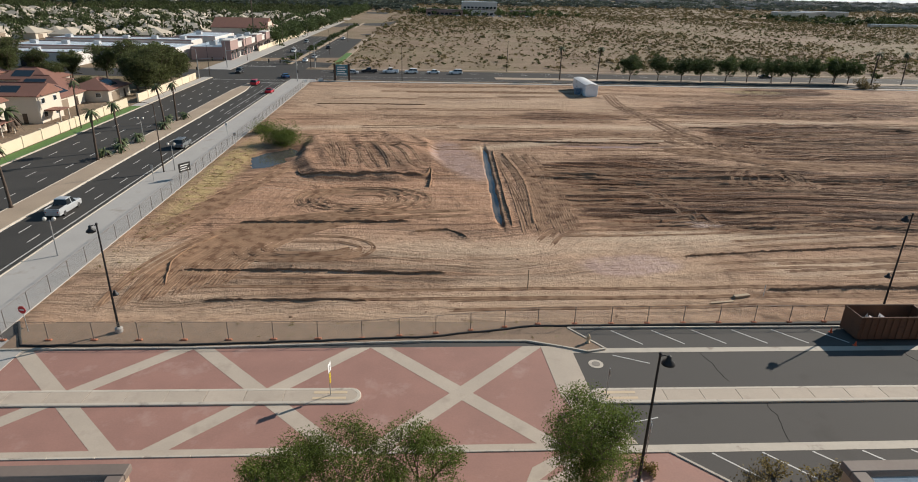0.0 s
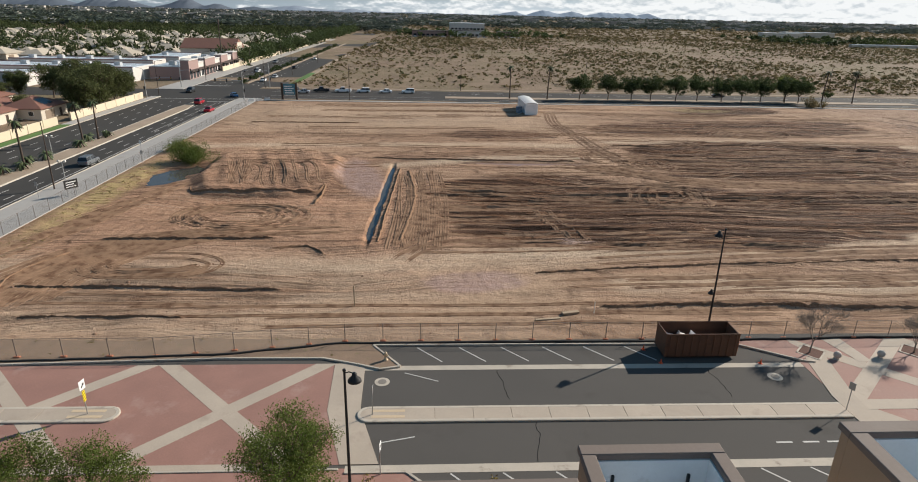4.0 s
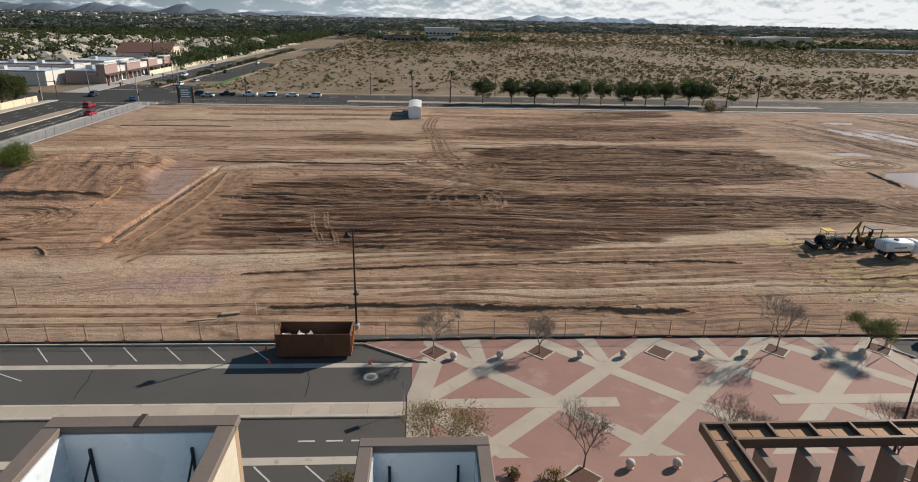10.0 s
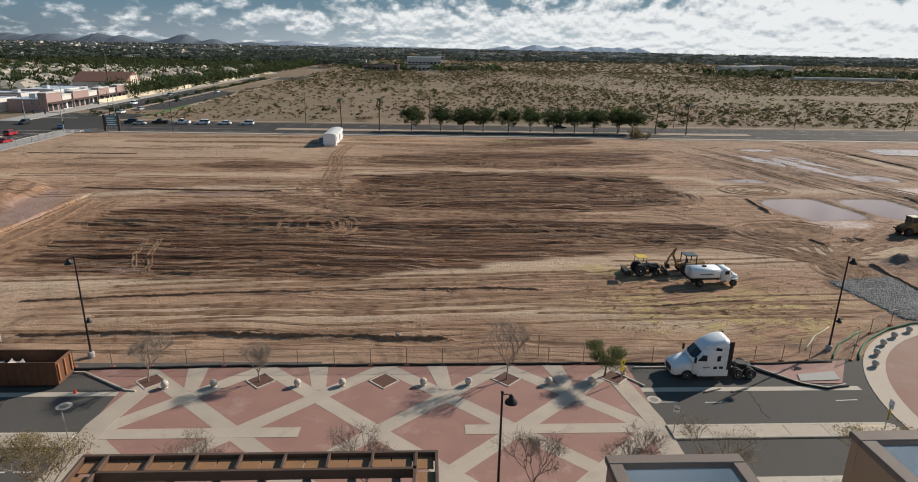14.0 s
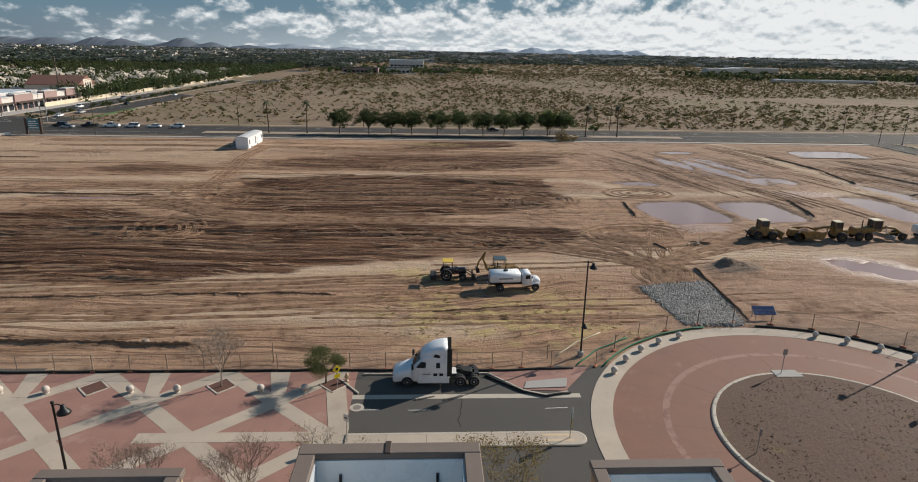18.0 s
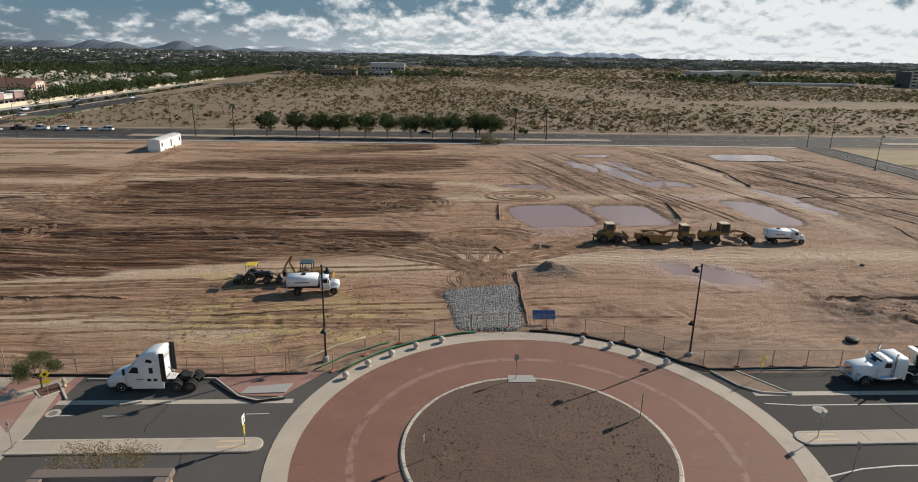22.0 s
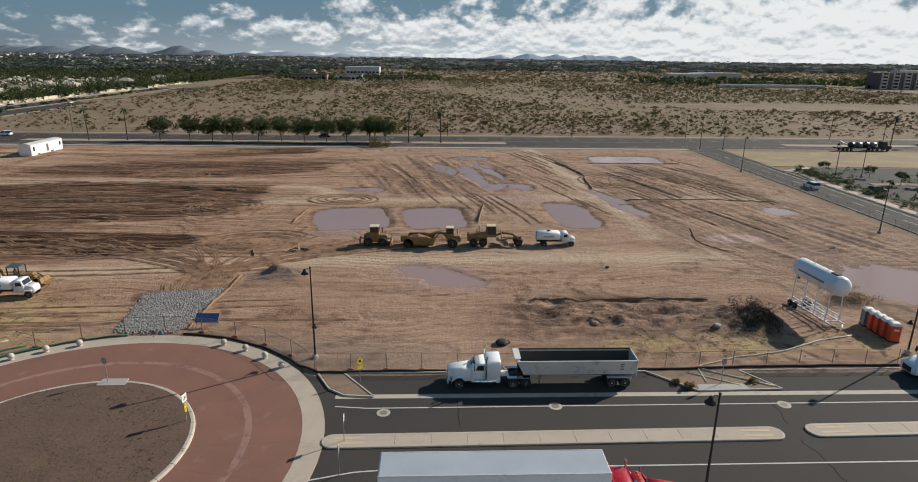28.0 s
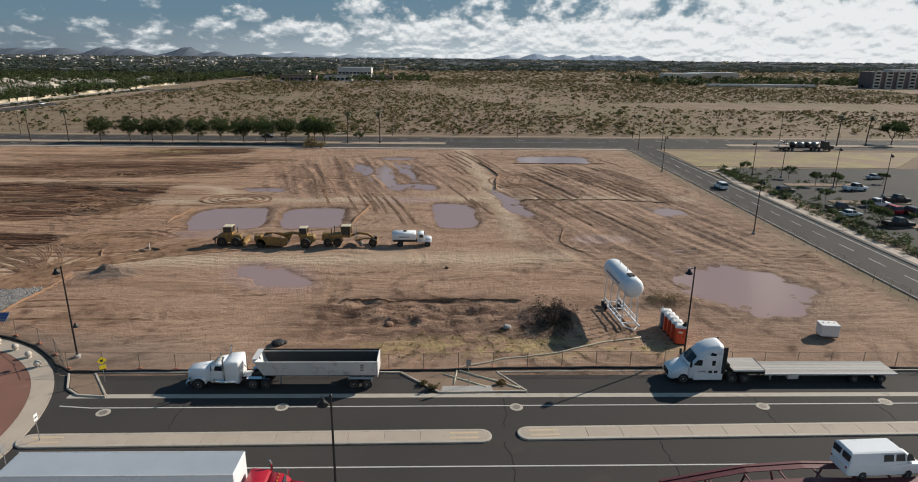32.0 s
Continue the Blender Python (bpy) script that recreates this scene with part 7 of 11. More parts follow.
many("clinic_trees", "trees in front of the distant clinic", "trees", LEAF_DARK, np.stack([sx, sy, rg.uniform(6, 12, n), rg.uniform(4, 8, n)], 1), 207, 7, 8, 0.2, 0.9)
# planting beside the car park
n = 260
sy = rg.uniform(62, 168, n)
sx = 274.6 + rg.normal(0, 1.2, n) + np.where(rg.uniform(0, 1, n) < 0.35, rg.uniform(0, 26, n), 0)
many("car_park_shrubs", "dark low shrubs along the car park edge", "shrubs", LEAF_DARK, np.stack([sx, sy, rg.uniform(1.2, 2.6, n), rg.uniform(0.7, 1.5, n)], 1), 208, 8, 12, 0.12, 0.8)
n = 90
sx, sy = rg.uniform(-55.5, -53.5, n), rg.uniform(248, 520, n)
many("median_shrubs", "low shrubs on the avenue median", "shrubs", LEAF_DARK, np.stack([sx, sy, rg.uniform(1.2, 3.4, n), rg.uniform(0.8, 2.6, n)], 1), 209, 6, 8, 0.2, 0.8)
st = None
for i, (x, y) in enumerate(((279.4, 163), (281.5, 128), (288.6, 156.5), (290, 146.5), (294.2, 144.6), (280, 108), (310, 150), (284, 118), (304, 120), (322, 130))):
    if st is None:
        st = tree("car_park_tree", "small thin tree in a car park bed", x, y, 3.6, LEAF_DARK, 120, 0.8, 3, 3, 26, 0.16, 0.6, r0=0.07, group="car park trees", start=0.35)
    else:
        o = copy_thing(st, pose(x, y, 0, 0, 0, 40 * i))
        k = 0.8 + 0.07 * (i % 6)
        o.scale = (k, k, k)

# low weeds on the site
n = 700
sx = np.concatenate([rg.uniform(98, 128, 260), rg.uniform(-36, -31, 160), rg.uniform(188, 224, 160), rg.uniform(-30, 12, 120)])
sy = np.concatenate([rg.uniform(57, 80, 260), rg.uniform(60, 125, 160), rg.uniform(53, 60, 160), rg.uniform(47.6, 50.5, 120)])
gz_ = np.array([ground_z(a, b) for a, b in zip(sx, sy)])
many("weeds", "tufts of dry yellow-green weeds", "weeds", LEAF_YELLOW, np.stack([sx, sy, rg.uniform(0.25, 0.6, n), rg.uniform(0.08, 0.22, n), gz_], 1), 210, 4, 6, 0.2, 0.6)
sx, sy = RCX + rg.normal(0, 4.5, 160), RCY + rg.normal(0, 4.5, 160)
k = np.hypot(sx - RCX, sy - RCY) < 9.6
many("island_weeds", "small dry weeds on the island soil", "weeds", SHRUB, np.stack([sx[k], sy[k], rg.uniform(0.12, 0.35, k.sum()), rg.uniform(0.06, 0.16, k.sum()), np.full(k.sum(), 0.26)], 1), 211, 4, 6, 0.2, 0.6)

a_, r_ = rg.uniform(0, 6.283, 1600), 9.9 * np.sqrt(rg.uniform(0, 1, 1600))
many("island_clods", "small clods and stones on the island soil", "clods", ISLAND_SOIL, np.stack([RCX + r_ * np.cos(a_), RCY + r_ * np.sin(a_), rg.uniform(0.05, 0.15, 1600), rg.uniform(0.04, 0.09, 1600), 0.37 - 0.018 * r_], 1), 213, 3, 5, 0.3, 0.6)

# crushed rock of the site entrance
ROCK = surf("grey_crushed_rock", (0.23, 0.215, 0.2), 0.95, coarse=0.2, coarse_size=2, fine=0.2, fine_size=0.1, bump=0, island=0.5)
n = 9000
u, v_ = rg.uniform(0, 1, n), rg.uniform(0, 1, n)
px = 133.4 + 6.8 * u - 1.6 * v_ * (1 - u) + 1.2 * v_ * u + rg.normal(0, 0.25, n)
py = 60.4 + 11.5 * v_ + 2.0 * u * v_ + rg.normal(0, 0.3, n)
rz_ = np.array([ground_z(a, b) for a, b in zip(px, py)])
s = rg.uniform(0.10, 0.26, n)
base = np.array([(-1, -1, -0.6), (1, -1, -0.6), (1, 1, -0.6), (-1, 1, -0.6), (-0.6, -0.5, 0.7), (0.5, -0.6, 0.6), (0.6, 0.5, 0.8), (-0.5, 0.6, 0.6)]) * 0.6
a = rg.uniform(0, 6.28, n)
X = px[:, None] + s[:, None] * (base[None, :, 0] * np.cos(a)[:, None] - base[None, :, 1] * np.sin(a)[:, None])
Y = py[:, None] + s[:, None] * (base[None, :, 0] * np.sin(a)[:, None] + base[None, :, 1] * np.cos(a)[:, None])
Z = rz_[:, None] + 0.03 + s[:, None] * base[None, :, 2]
bq = np.array([(4, 5, 6, 7), (0, 1, 5, 4), (1, 2, 6, 5), (2, 3, 7, 6), (3, 0, 4, 7)])
q = (bq[None] + (np.arange(n) * 8)[:, None, None]).reshape(-1, 4)
tagged(part("crushed_rock", quads_mesh("crushed_rock", np.stack([X, Y, Z], -1).reshape(-1, 3), q), ROCK), "bed of grey crushed rock at the site entrance", "crushed rock", kind="stuff")
# loose clods of earth over the tracks
CLOD = surf("earth_clods", (0.22, 0.13, 0.085), 0.98, coarse=0.2, coarse_size=4, bump=0, island=0.4)
n = 14000
px, py = rg.uniform(-35, 255, n), 51 + 100 * rg.uniform(0, 1, n) ** 1.3
extra = [(px, py)]
for pts, h_, w_ in RIDGES:
    for (ax, ay), (bx, by) in zip(pts[:-1], pts[1:]):
        c_ = int(5 * math.hypot(bx - ax, by - ay))
        u_ = rg.uniform(0, 1, c_)
        extra.append((ax + (bx - ax) * u_ + rg.normal(0, 0.6 * w_, c_), ay + (by - ay) * u_ + rg.normal(0, 0.6 * w_, c_)))
extra.append((rg.uniform(180, 207, 1500), rg.uniform(61, 70.5, 1500)))
loose_from = n
px, py = np.concatenate([e[0] for e in extra]), np.concatenate([e[1] for e in extra])
n = len(px)
k = (rut_zone(px, py) + 0.6 * fbm(px / 6, py / 6, 3, 331) + 0.12 * rg.uniform(-1, 1, n) > 0.5) | (np.arange(n) >= loose_from)
k = k & (np.hypot(px - RCX, py - RCY) > 23)
px, py = px[k], py[k]
n = len(px)
rz_ = np.array([ground_z(a, b) for a, b in zip(px, py)])
s = rg.uniform(0.04, 0.09, n) * (1 + 2.0 * rg.uniform(0, 1, n) ** 10)
a = rg.uniform(0, 6.28, n)
X = px[:, None] + s[:, None] * (base[None, :, 0] * np.cos(a)[:, None] - base[None, :, 1] * np.sin(a)[:, None]) * 1.4
Y = py[:, None] + s[:, None] * (base[None, :, 0] * np.sin(a)[:, None] + base[None, :, 1] * np.cos(a)[:, None]) * 1.2
Z = rz_[:, None] + s[:, None] * base[None, :, 2]
q = (bq[None] + (np.arange(n) * 8)[:, None, None]).reshape(-1, 4)
tagged(part("earth_clods", quads_mesh("earth_clods", np.stack([X, Y, Z], -1).reshape(-1, 3), q), CLOD), "loose clods of brown earth along the tracks", "earth clods", kind="stuff")


# ---- wheel tracks and windrows pressed into the earth ----
def smooth_line(pts, gap):
    """A line through the points, bent smoothly, sampled at even gaps."""
    p = np.array([pts[0]] + list(pts) + [pts[-1]], float)
    out_ = []
    for i in range(1, len(p) - 2):
        k_ = max(2, int(np.hypot(*(p[i + 1] - p[i])) / gap))
        u_ = np.linspace(0, 1, k_, endpoint=False)[:, None]
        out_.append(0.5 * (2 * p[i] + (p[i + 1] - p[i - 1]) * u_ + (2 * p[i - 1] - 5 * p[i] + 4 * p[i + 1] - p[i + 2]) * u_ ** 2 + (3 * p[i] - p[i - 1] - 3 * p[i + 1] + p[i + 2]) * u_ ** 3))
    return np.concatenate(out_ + [p[-1:]])


def ribbon(store, line, offsets, heights, rough=0.0, seed=0):
    """One strip along the line, with its cross-section, lying on the ground."""
    if len(line) < 3:
        return
    d = np.gradient(line, axis=0)
    d /= np.hypot(d[:, 0], d[:, 1])[:, None] + 1e-9
    side = np.stack([-d[:, 1], d[:, 0]], 1)
    k_, w_ = len(line), len(offsets)
    off = np.array(offsets)[None, :] * (1 + rough * (lattice(np.arange(k_)[:, None], np.arange(w_)[None, :], seed) - 0.5))
    x, y = line[:, 0:1] + side[:, 0:1] * off, line[:, 1:2] + side[:, 1:2] * off
    fade = np.minimum(1, np.minimum(np.arange(k_), np.arange(k_)[::-1]) / 4.0)[:, None]
    hh_ = np.array(heights)[None, :] * (1 + 1.4 * rough * (lattice(np.arange(k_)[:, None], np.arange(w_)[None, :], seed + 5) - 0.5))
    hh_ = np.where(hh_ > 0, hh_ * fade, hh_) - 0.03 * (1 - fade)
    z = ground_zs(x, y) + hh_
    o = store[2]
    store[0].append(np.stack([x, y, z], -1).reshape(-1, 3))
    id_ = o + np.arange(k_ * w_).reshape(k_, w_)
    store[1].append(np.stack([id_[:-1, :-1], id_[1:, :-1], id_[1:, 1:], id_[:-1, 1:]], -1).reshape(-1, 4))
    store[2] = o + k_ * w_


TRACK_OFF, TRACK_H = (-0.36, -0.23, -0.12, 0.12, 0.23, 0.36), (-0.03, 0.085, 0.012, 0.012, 0.085, -0.03)
tk = [[], [], 0]


def wheels(pts, gauge=1.9, scale=1.0):
    line = smooth_line(pts, 0.55)
    d = np.gradient(line, axis=0)
    d /= np.hypot(d[:, 0], d[:, 1])[:, None] + 1e-9
    side = np.stack([-d[:, 1], d[:, 0]], 1)
    for sg in (-0.5, 0.5):
        l_ = line + side * gauge * sg
        if (pool_depth(l_[:, 0], l_[:, 1]) > 0.05).any() or (np.hypot(l_[:, 0] - RCX, l_[:, 1] - RCY) < 23.5).any() or l_[:, 1].min() < 51.5:
            continue
        ribbon(tk, l_, [o_ * scale for o_ in TRACK_OFF], [h_ * scale for h_ in TRACK_H], 0.3, len(tk[0]))


rg = np.random.default_rng(41)
U = rg.uniform
# sweeps up the western edge
for k in range(11):
    e = 1.1 * k
    wheels([(-31 + 0.8 * e + U(-0.5, 0.5), 53 + 0.5 * e), (-30.5 + 0.9 * e, 62 + 0.3 * e), (-27 + 1.0 * e, 71 + 0.2 * e), (-21 + 1.3 * e, 77 + 0.15 * e), (-10 + 1.5 * e, 79.5 + 0.1 * e + U(-0.5, 0.5))], 2.0)
for k in range(7):
    wheels([(-34 + 0.5 * k, 70 + 3 * k), (-29 + 0.5 * k, 84 + 2 * k), (-26 + 0.4 * k, 99 + k)], 2.0)
# turning circles
for cx, cy, rx, ry, n_ in ((-9.5, 86.5, 9.0, 4.6, 9), (59, 99, 5.5, 6, 6), (62, 121, 6, 4.5, 5), (127, 121, 8, 6, 9), (140, 96, 9, 6, 8), (103, 155, 10, 5, 7), (54, 127, 5, 8, 7), (150, 128, 8, 5, 6), (215, 150, 6, 8, 6), (-15, 68, 8, 3, 5)):
    for k in range(n_):
        f, a0 = U(0.4, 1.15), U(0, 360)
        a1 = a0 + U(110, 300)
        wheels([(cx + rx * f * math.cos(radians(a)) + U(-0.3, 0.3), cy + ry * f * math.sin(radians(a))) for a in np.linspace(a0, a1, 7)], 1.6, 0.9)
# along the ditch, and round into the ruts
for k in range(9):
    x = 13.2 + 0.7 * k
    wheels([(x + U(-0.4, 0.4), 74 + U(-2, 4)), (x + 0.6, 86), (x + 0.4 + U(-0.5, 0.5), 100), (x, 112 + U(-3, 4))], 2.0)
for k in range(14):
    y = 75 + 2.3 * k
    wheels([(14 + U(-1, 1), y - 6), (16.5, y - 2), (21, y + U(-0.4, 0.4)), (32 + U(-4, 8), y + U(-0.6, 0.6))], 1.9)
# over the raised pad
for k in range(8):
    x = U(-18, 0)
    wheels([(x + U(2, 4), 99.5 + U(0, 3)), (x + U(1, 2.4), 105 + U(-1, 1)), (x + U(-1, 1), 112 + U(-2, 2)), (x - U(1, 4), 115 + U(0, 6))], U(1.5, 2.2))
# lone crossings
wheels([(39.0, 74.8), (38.2, 79), (36.3, 84), (35.0, 91.5)], 2.0, 1.2)
for k in range(2):
    wheels([(54 + 0.8 * k, 186), (52 + k, 168), (54 + 1.2 * k, 150), (55 + 1.5 * k, 134), (58 + 1.5 * k, 122)], 2.0)
# between the two great ruts
for k in range(12):
    e = U(-2, 2)
    wheels([(50 + U(-4, 4), 118 + e), (58, 113 + e), (66 + U(-2, 2), 108 + 0.6 * e), (80, 105.5 + 0.6 * e), (104 + U(-8, 12), 104.5 + 0.5 * e)], 2.0)
# fan out from the entrance
for k in range(16):
    wheels([(136.5 + U(-2, 2), 72.5), (137 + U(-3, 3), 79), (137 + 2.2 * (k - 8), 88 + U(-2, 2)), (137 + 6 * (k - 8), 96 + U(-3, 6))], 2.0)
# passes along the haul roads and the open ground
for k in range(80):
    x, y, ln = U(-30, 105), 53 + 150 * U() ** 1.4, U(18, 70)
    sl = U(-0.05, 0.05) + (0.06 if 60 < y < 90 and x < 130 else 0)
    wheels([(x, y), (x + ln * 0.33, y + sl * ln * 0.33 + U(-0.7, 0.7)), (x + ln * 0.66, y + sl * ln * 0.66 + U(-0.7, 0.7)), (min(x + ln, 252), y + sl * ln)], 2.0, U(0.7, 1.05))
# the eastern pads, worked across
for k in range(60):
    x, y, ln = U(158, 250), U(96, 176), U(12, 34)
    wheels([(x, y), (x - 0.13 * ln + U(-0.5, 0.5), y + 0.5 * ln), (x - 0.28 * ln, min(y + ln, 203))], 2.0, U(0.8, 1.1))
TRACK = surf("rutted_earth", (0.25, 0.152, 0.095), 0.98, coarse=0.25, coarse_size=5, fine=0.25, fine_size=0.4, bump=0.03, stain=(0.13, 0.07, 0.042), stain_size=1.6, stain_at=0.48, spec=0.2)
ob = part("wheel_tracks", quads_mesh("wheel_tracks", np.concatenate(tk[0]), np.concatenate(tk[1])), TRACK, smooth=True)
tagged(ob, "wheel tracks with low crumbled edges pressed in the earth", "wheel tracks", kind="stuff")
# windrows left by the blades
wr = [[], [], 0]
for i, (pts, h_, w_) in enumerate(RIDGES):
    line = smooth_line(pts, 0.32)
    k_ = np.arange(len(line))
    line = line + np.stack([0.25 * (fbm(k_ / 6.0, k_ * 0.0, 3, 700 + i) - 0.5), 0.5 * (fbm(k_ / 9.0, k_ * 0.0 + 3, 3, 720 + i) - 0.5)], 1)
    hh, w_ = 0.1 + 0.32 * h_, 0.42 * w_
    ribbon(wr, line, (-0.8 * w_, -0.5 * w_, -0.2 * w_, 0.05 * w_, 0.35 * w_, 0.75 * w_), (-0.05, 0.32 * hh, 0.85 * hh, hh, 0.45 * hh, -0.05), 0.75, 800 + i)
WINDROW = surf("windrow_earth", (0.25, 0.148, 0.09), 0.98, coarse=0.25, coarse_size=3, fine=0.3, fine_size=0.25, bump=0.05, stain=(0.14, 0.076, 0.045), stain_size=0.9, stain_at=0.55, spec=0.2)
tagged(part("windrows", quads_mesh("windrows", np.concatenate(wr[0]), np.concatenate(wr[1])), WINDROW), "long low windrows of scraped brown earth", "windrows", kind="stuff")


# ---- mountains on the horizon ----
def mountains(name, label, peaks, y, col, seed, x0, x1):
    # col holds the distance haze as well as the rock's own colour
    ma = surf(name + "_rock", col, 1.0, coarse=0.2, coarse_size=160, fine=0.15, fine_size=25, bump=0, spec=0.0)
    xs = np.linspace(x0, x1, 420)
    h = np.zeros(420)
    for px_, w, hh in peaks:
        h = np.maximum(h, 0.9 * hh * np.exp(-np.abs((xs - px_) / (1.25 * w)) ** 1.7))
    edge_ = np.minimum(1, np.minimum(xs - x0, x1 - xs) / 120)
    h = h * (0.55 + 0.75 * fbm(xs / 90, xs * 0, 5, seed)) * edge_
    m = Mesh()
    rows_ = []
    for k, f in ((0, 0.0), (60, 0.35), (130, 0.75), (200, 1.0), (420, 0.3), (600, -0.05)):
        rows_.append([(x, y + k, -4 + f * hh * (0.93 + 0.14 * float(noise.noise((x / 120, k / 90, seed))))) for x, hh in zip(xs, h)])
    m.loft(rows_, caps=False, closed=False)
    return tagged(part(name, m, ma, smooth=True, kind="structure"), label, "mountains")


mountains("mountain_range_west", "desert hills on the horizon, haze put into their blue-grey colour", ((-3700, 260, 70), (-3420, 130, 105), (-3260, 120, 120), (-3050, 150, 78), (-2700, 220, 62), (-2420, 140, 70), (-2080, 120, 78), (-1940, 110, 66), (-1560, 130, 74), (-1380, 110, 52), (-1120, 120, 40)), 4200, (0.13, 0.15, 0.18), 3, -4300, -900)
mountains("mountain_range_middle", "low hills on the horizon, coloured pale for haze", ((-900, 300, 44), (-500, 260, 34), (-100, 300, 24), (300, 200, 20)), 4650, (0.30, 0.34, 0.40), 5, -1500, 700)
mountains("mountain_range_east", "mountains far off, coloured pale blue for haze", ((650, 130, 40), (860, 120, 58), (1060, 150, 50), (1330, 170, 62), (1480, 90, 50), (1620, 80, 58)), 4500, (0.30, 0.35, 0.42), 7, 380, 1800)

# ---- vehicles and machines ----
PAINT_WHITE = surf("white_vehicle_paint", (0.78, 0.79, 0.80), 0.3, coarse=0.05, coarse_size=1.2, fine=0.02, bump=0, stain=(0.62, 0.58, 0.52), stain_size=0.8, stain_at=0.66)
PAINT_RED = surf("red_vehicle_paint", (0.36, 0.012, 0.025), 0.28, coarse=0.06, bump=0)
PAINT_DARK = surf("dark_vehicle_paint", (0.02, 0.022, 0.026), 0.3, coarse=0.05, bump=0)
PAINT_GREY = surf("grey_vehicle_paint", (0.16, 0.17, 0.18), 0.3, 0.2, coarse=0.05, bump=0)
PAINT_SILVER = surf("silver_vehicle_paint", (0.50, 0.51, 0.52), 0.32, 0.3, coarse=0.05, bump=0)
PAINT_BLUE = surf("blue_vehicle_paint", (0.02, 0.10, 0.24), 0.3, coarse=0.05, bump=0)
PAINT_MAROON = surf("maroon_steel_paint", (0.12, 0.025, 0.03), 0.6, coarse=0.2, coarse_size=0.6, bump=0.002, stain=(0.07, 0.03, 0.025), stain_size=0.5)
CAT_YELLOW = surf("dusty_yellow_paint", (0.27, 0.155, 0.04), 0.65, coarse=0.3, coarse_size=0.8, fine=0.15, bump=0, stain=(0.12, 0.08, 0.05), stain_size=0.6, stain_at=0.5)
TYRE = surf("dusty_tyre_rubber", (0.022, 0.02, 0.019), 0.9, coarse=0.25, coarse_size=0.3, bump=0.01)
RIM = surf("steel_rim", (0.5, 0.5, 0.5), 0.4, 0.7, coarse=0.1, bump=0)
CHASSIS = surf("black_chassis", (0.016, 0.016, 0.016), 0.7, coarse=0.2, bump=0)
CHROME = surf("chrome", (0.7, 0.7, 0.7), 0.15, 1.0, coarse=0.05, bump=0)
ALUMINIUM = surf("weathered_aluminium", (0.66, 0.64, 0.62), 0.55, 0.15, coarse=0.12, coarse_size=1.2, fine=0.05, bump=0, stain=(0.36, 0.33, 0.30), stain_size=1.0, stain_at=0.58)
DARK_INSIDE = surf("dirty_steel_inside", (0.07, 0.065, 0.06), 0.8, coarse=0.2, bump=0)
DECK = surf("grey_deck_boards", (0.40, 0.37, 0.34), 0.8, coarse=0.12, coarse_size=0.8, fine=0.1, fine_size=0.1, bump=0.004, own=0.14)
LAMP_RED = surf("red_lamp_lens", (0.4, 0.01, 0.01), 0.3, coarse=0, fine=0, bump=0)
LAMP_CLEAR = surf("clear_lamp_lens", (0.7, 0.7, 0.68), 0.2, coarse=0, fine=0, bump=0)


def sec(x, w, z0, z1, r=0.18):
    """A rounded cross-section of a body at x."""
    r = min(r, w * 0.45, (z1 - z0) * 0.45)
    pts = []
    for cy, cz, a0 in ((w / 2 - r, z0 + r * 0.4, -90), (w / 2 - r, z1 - r, 0), (-w / 2 + r, z1 - r, 90), (-w / 2 + r, z0 + r * 0.4, 180)):
        for k in range(4):
            a = radians(a0 + 30 * k)
            pts.append((x, cy + r * math.cos(a), cz + (r if cz > z0 + r * 0.5 else r * 0.4) * math.sin(a)))
    return pts


def wheel(parent, x, y, r, w, rim=None):
    """A wheel that turns about y."""
    n = 16
    prof = [(0.62, -0.5), (0.94, -0.5), (1.0, -0.36), (1.0, 0.36), (0.94, 0.5), (0.62, 0.5)]
    m = Mesh().loft([[(x + r * k * math.cos(2 * math.pi * i / n), y + w * s, r + r * k * math.sin(2 * math.pi * i / n)) for i in range(n)] for k, s in prof])
    t = part("wheel", m, TYRE, parent)
    side = -1 if y < 0 else 1
    prof = [(0.6, 0.46), (0.56, 0.52), (0.42, 0.40), (0.2, 0.42), (0.16, 0.55)]
    m = Mesh().loft([[(x + r * k * math.cos(2 * math.pi * i / n), y + side * w * s, r + r * k * math.sin(2 * math.pi * i / n)) for i in range(n)] for k, s in prof])
    part("rim", m, rim or RIM, t)
    return t


made_cars = {}


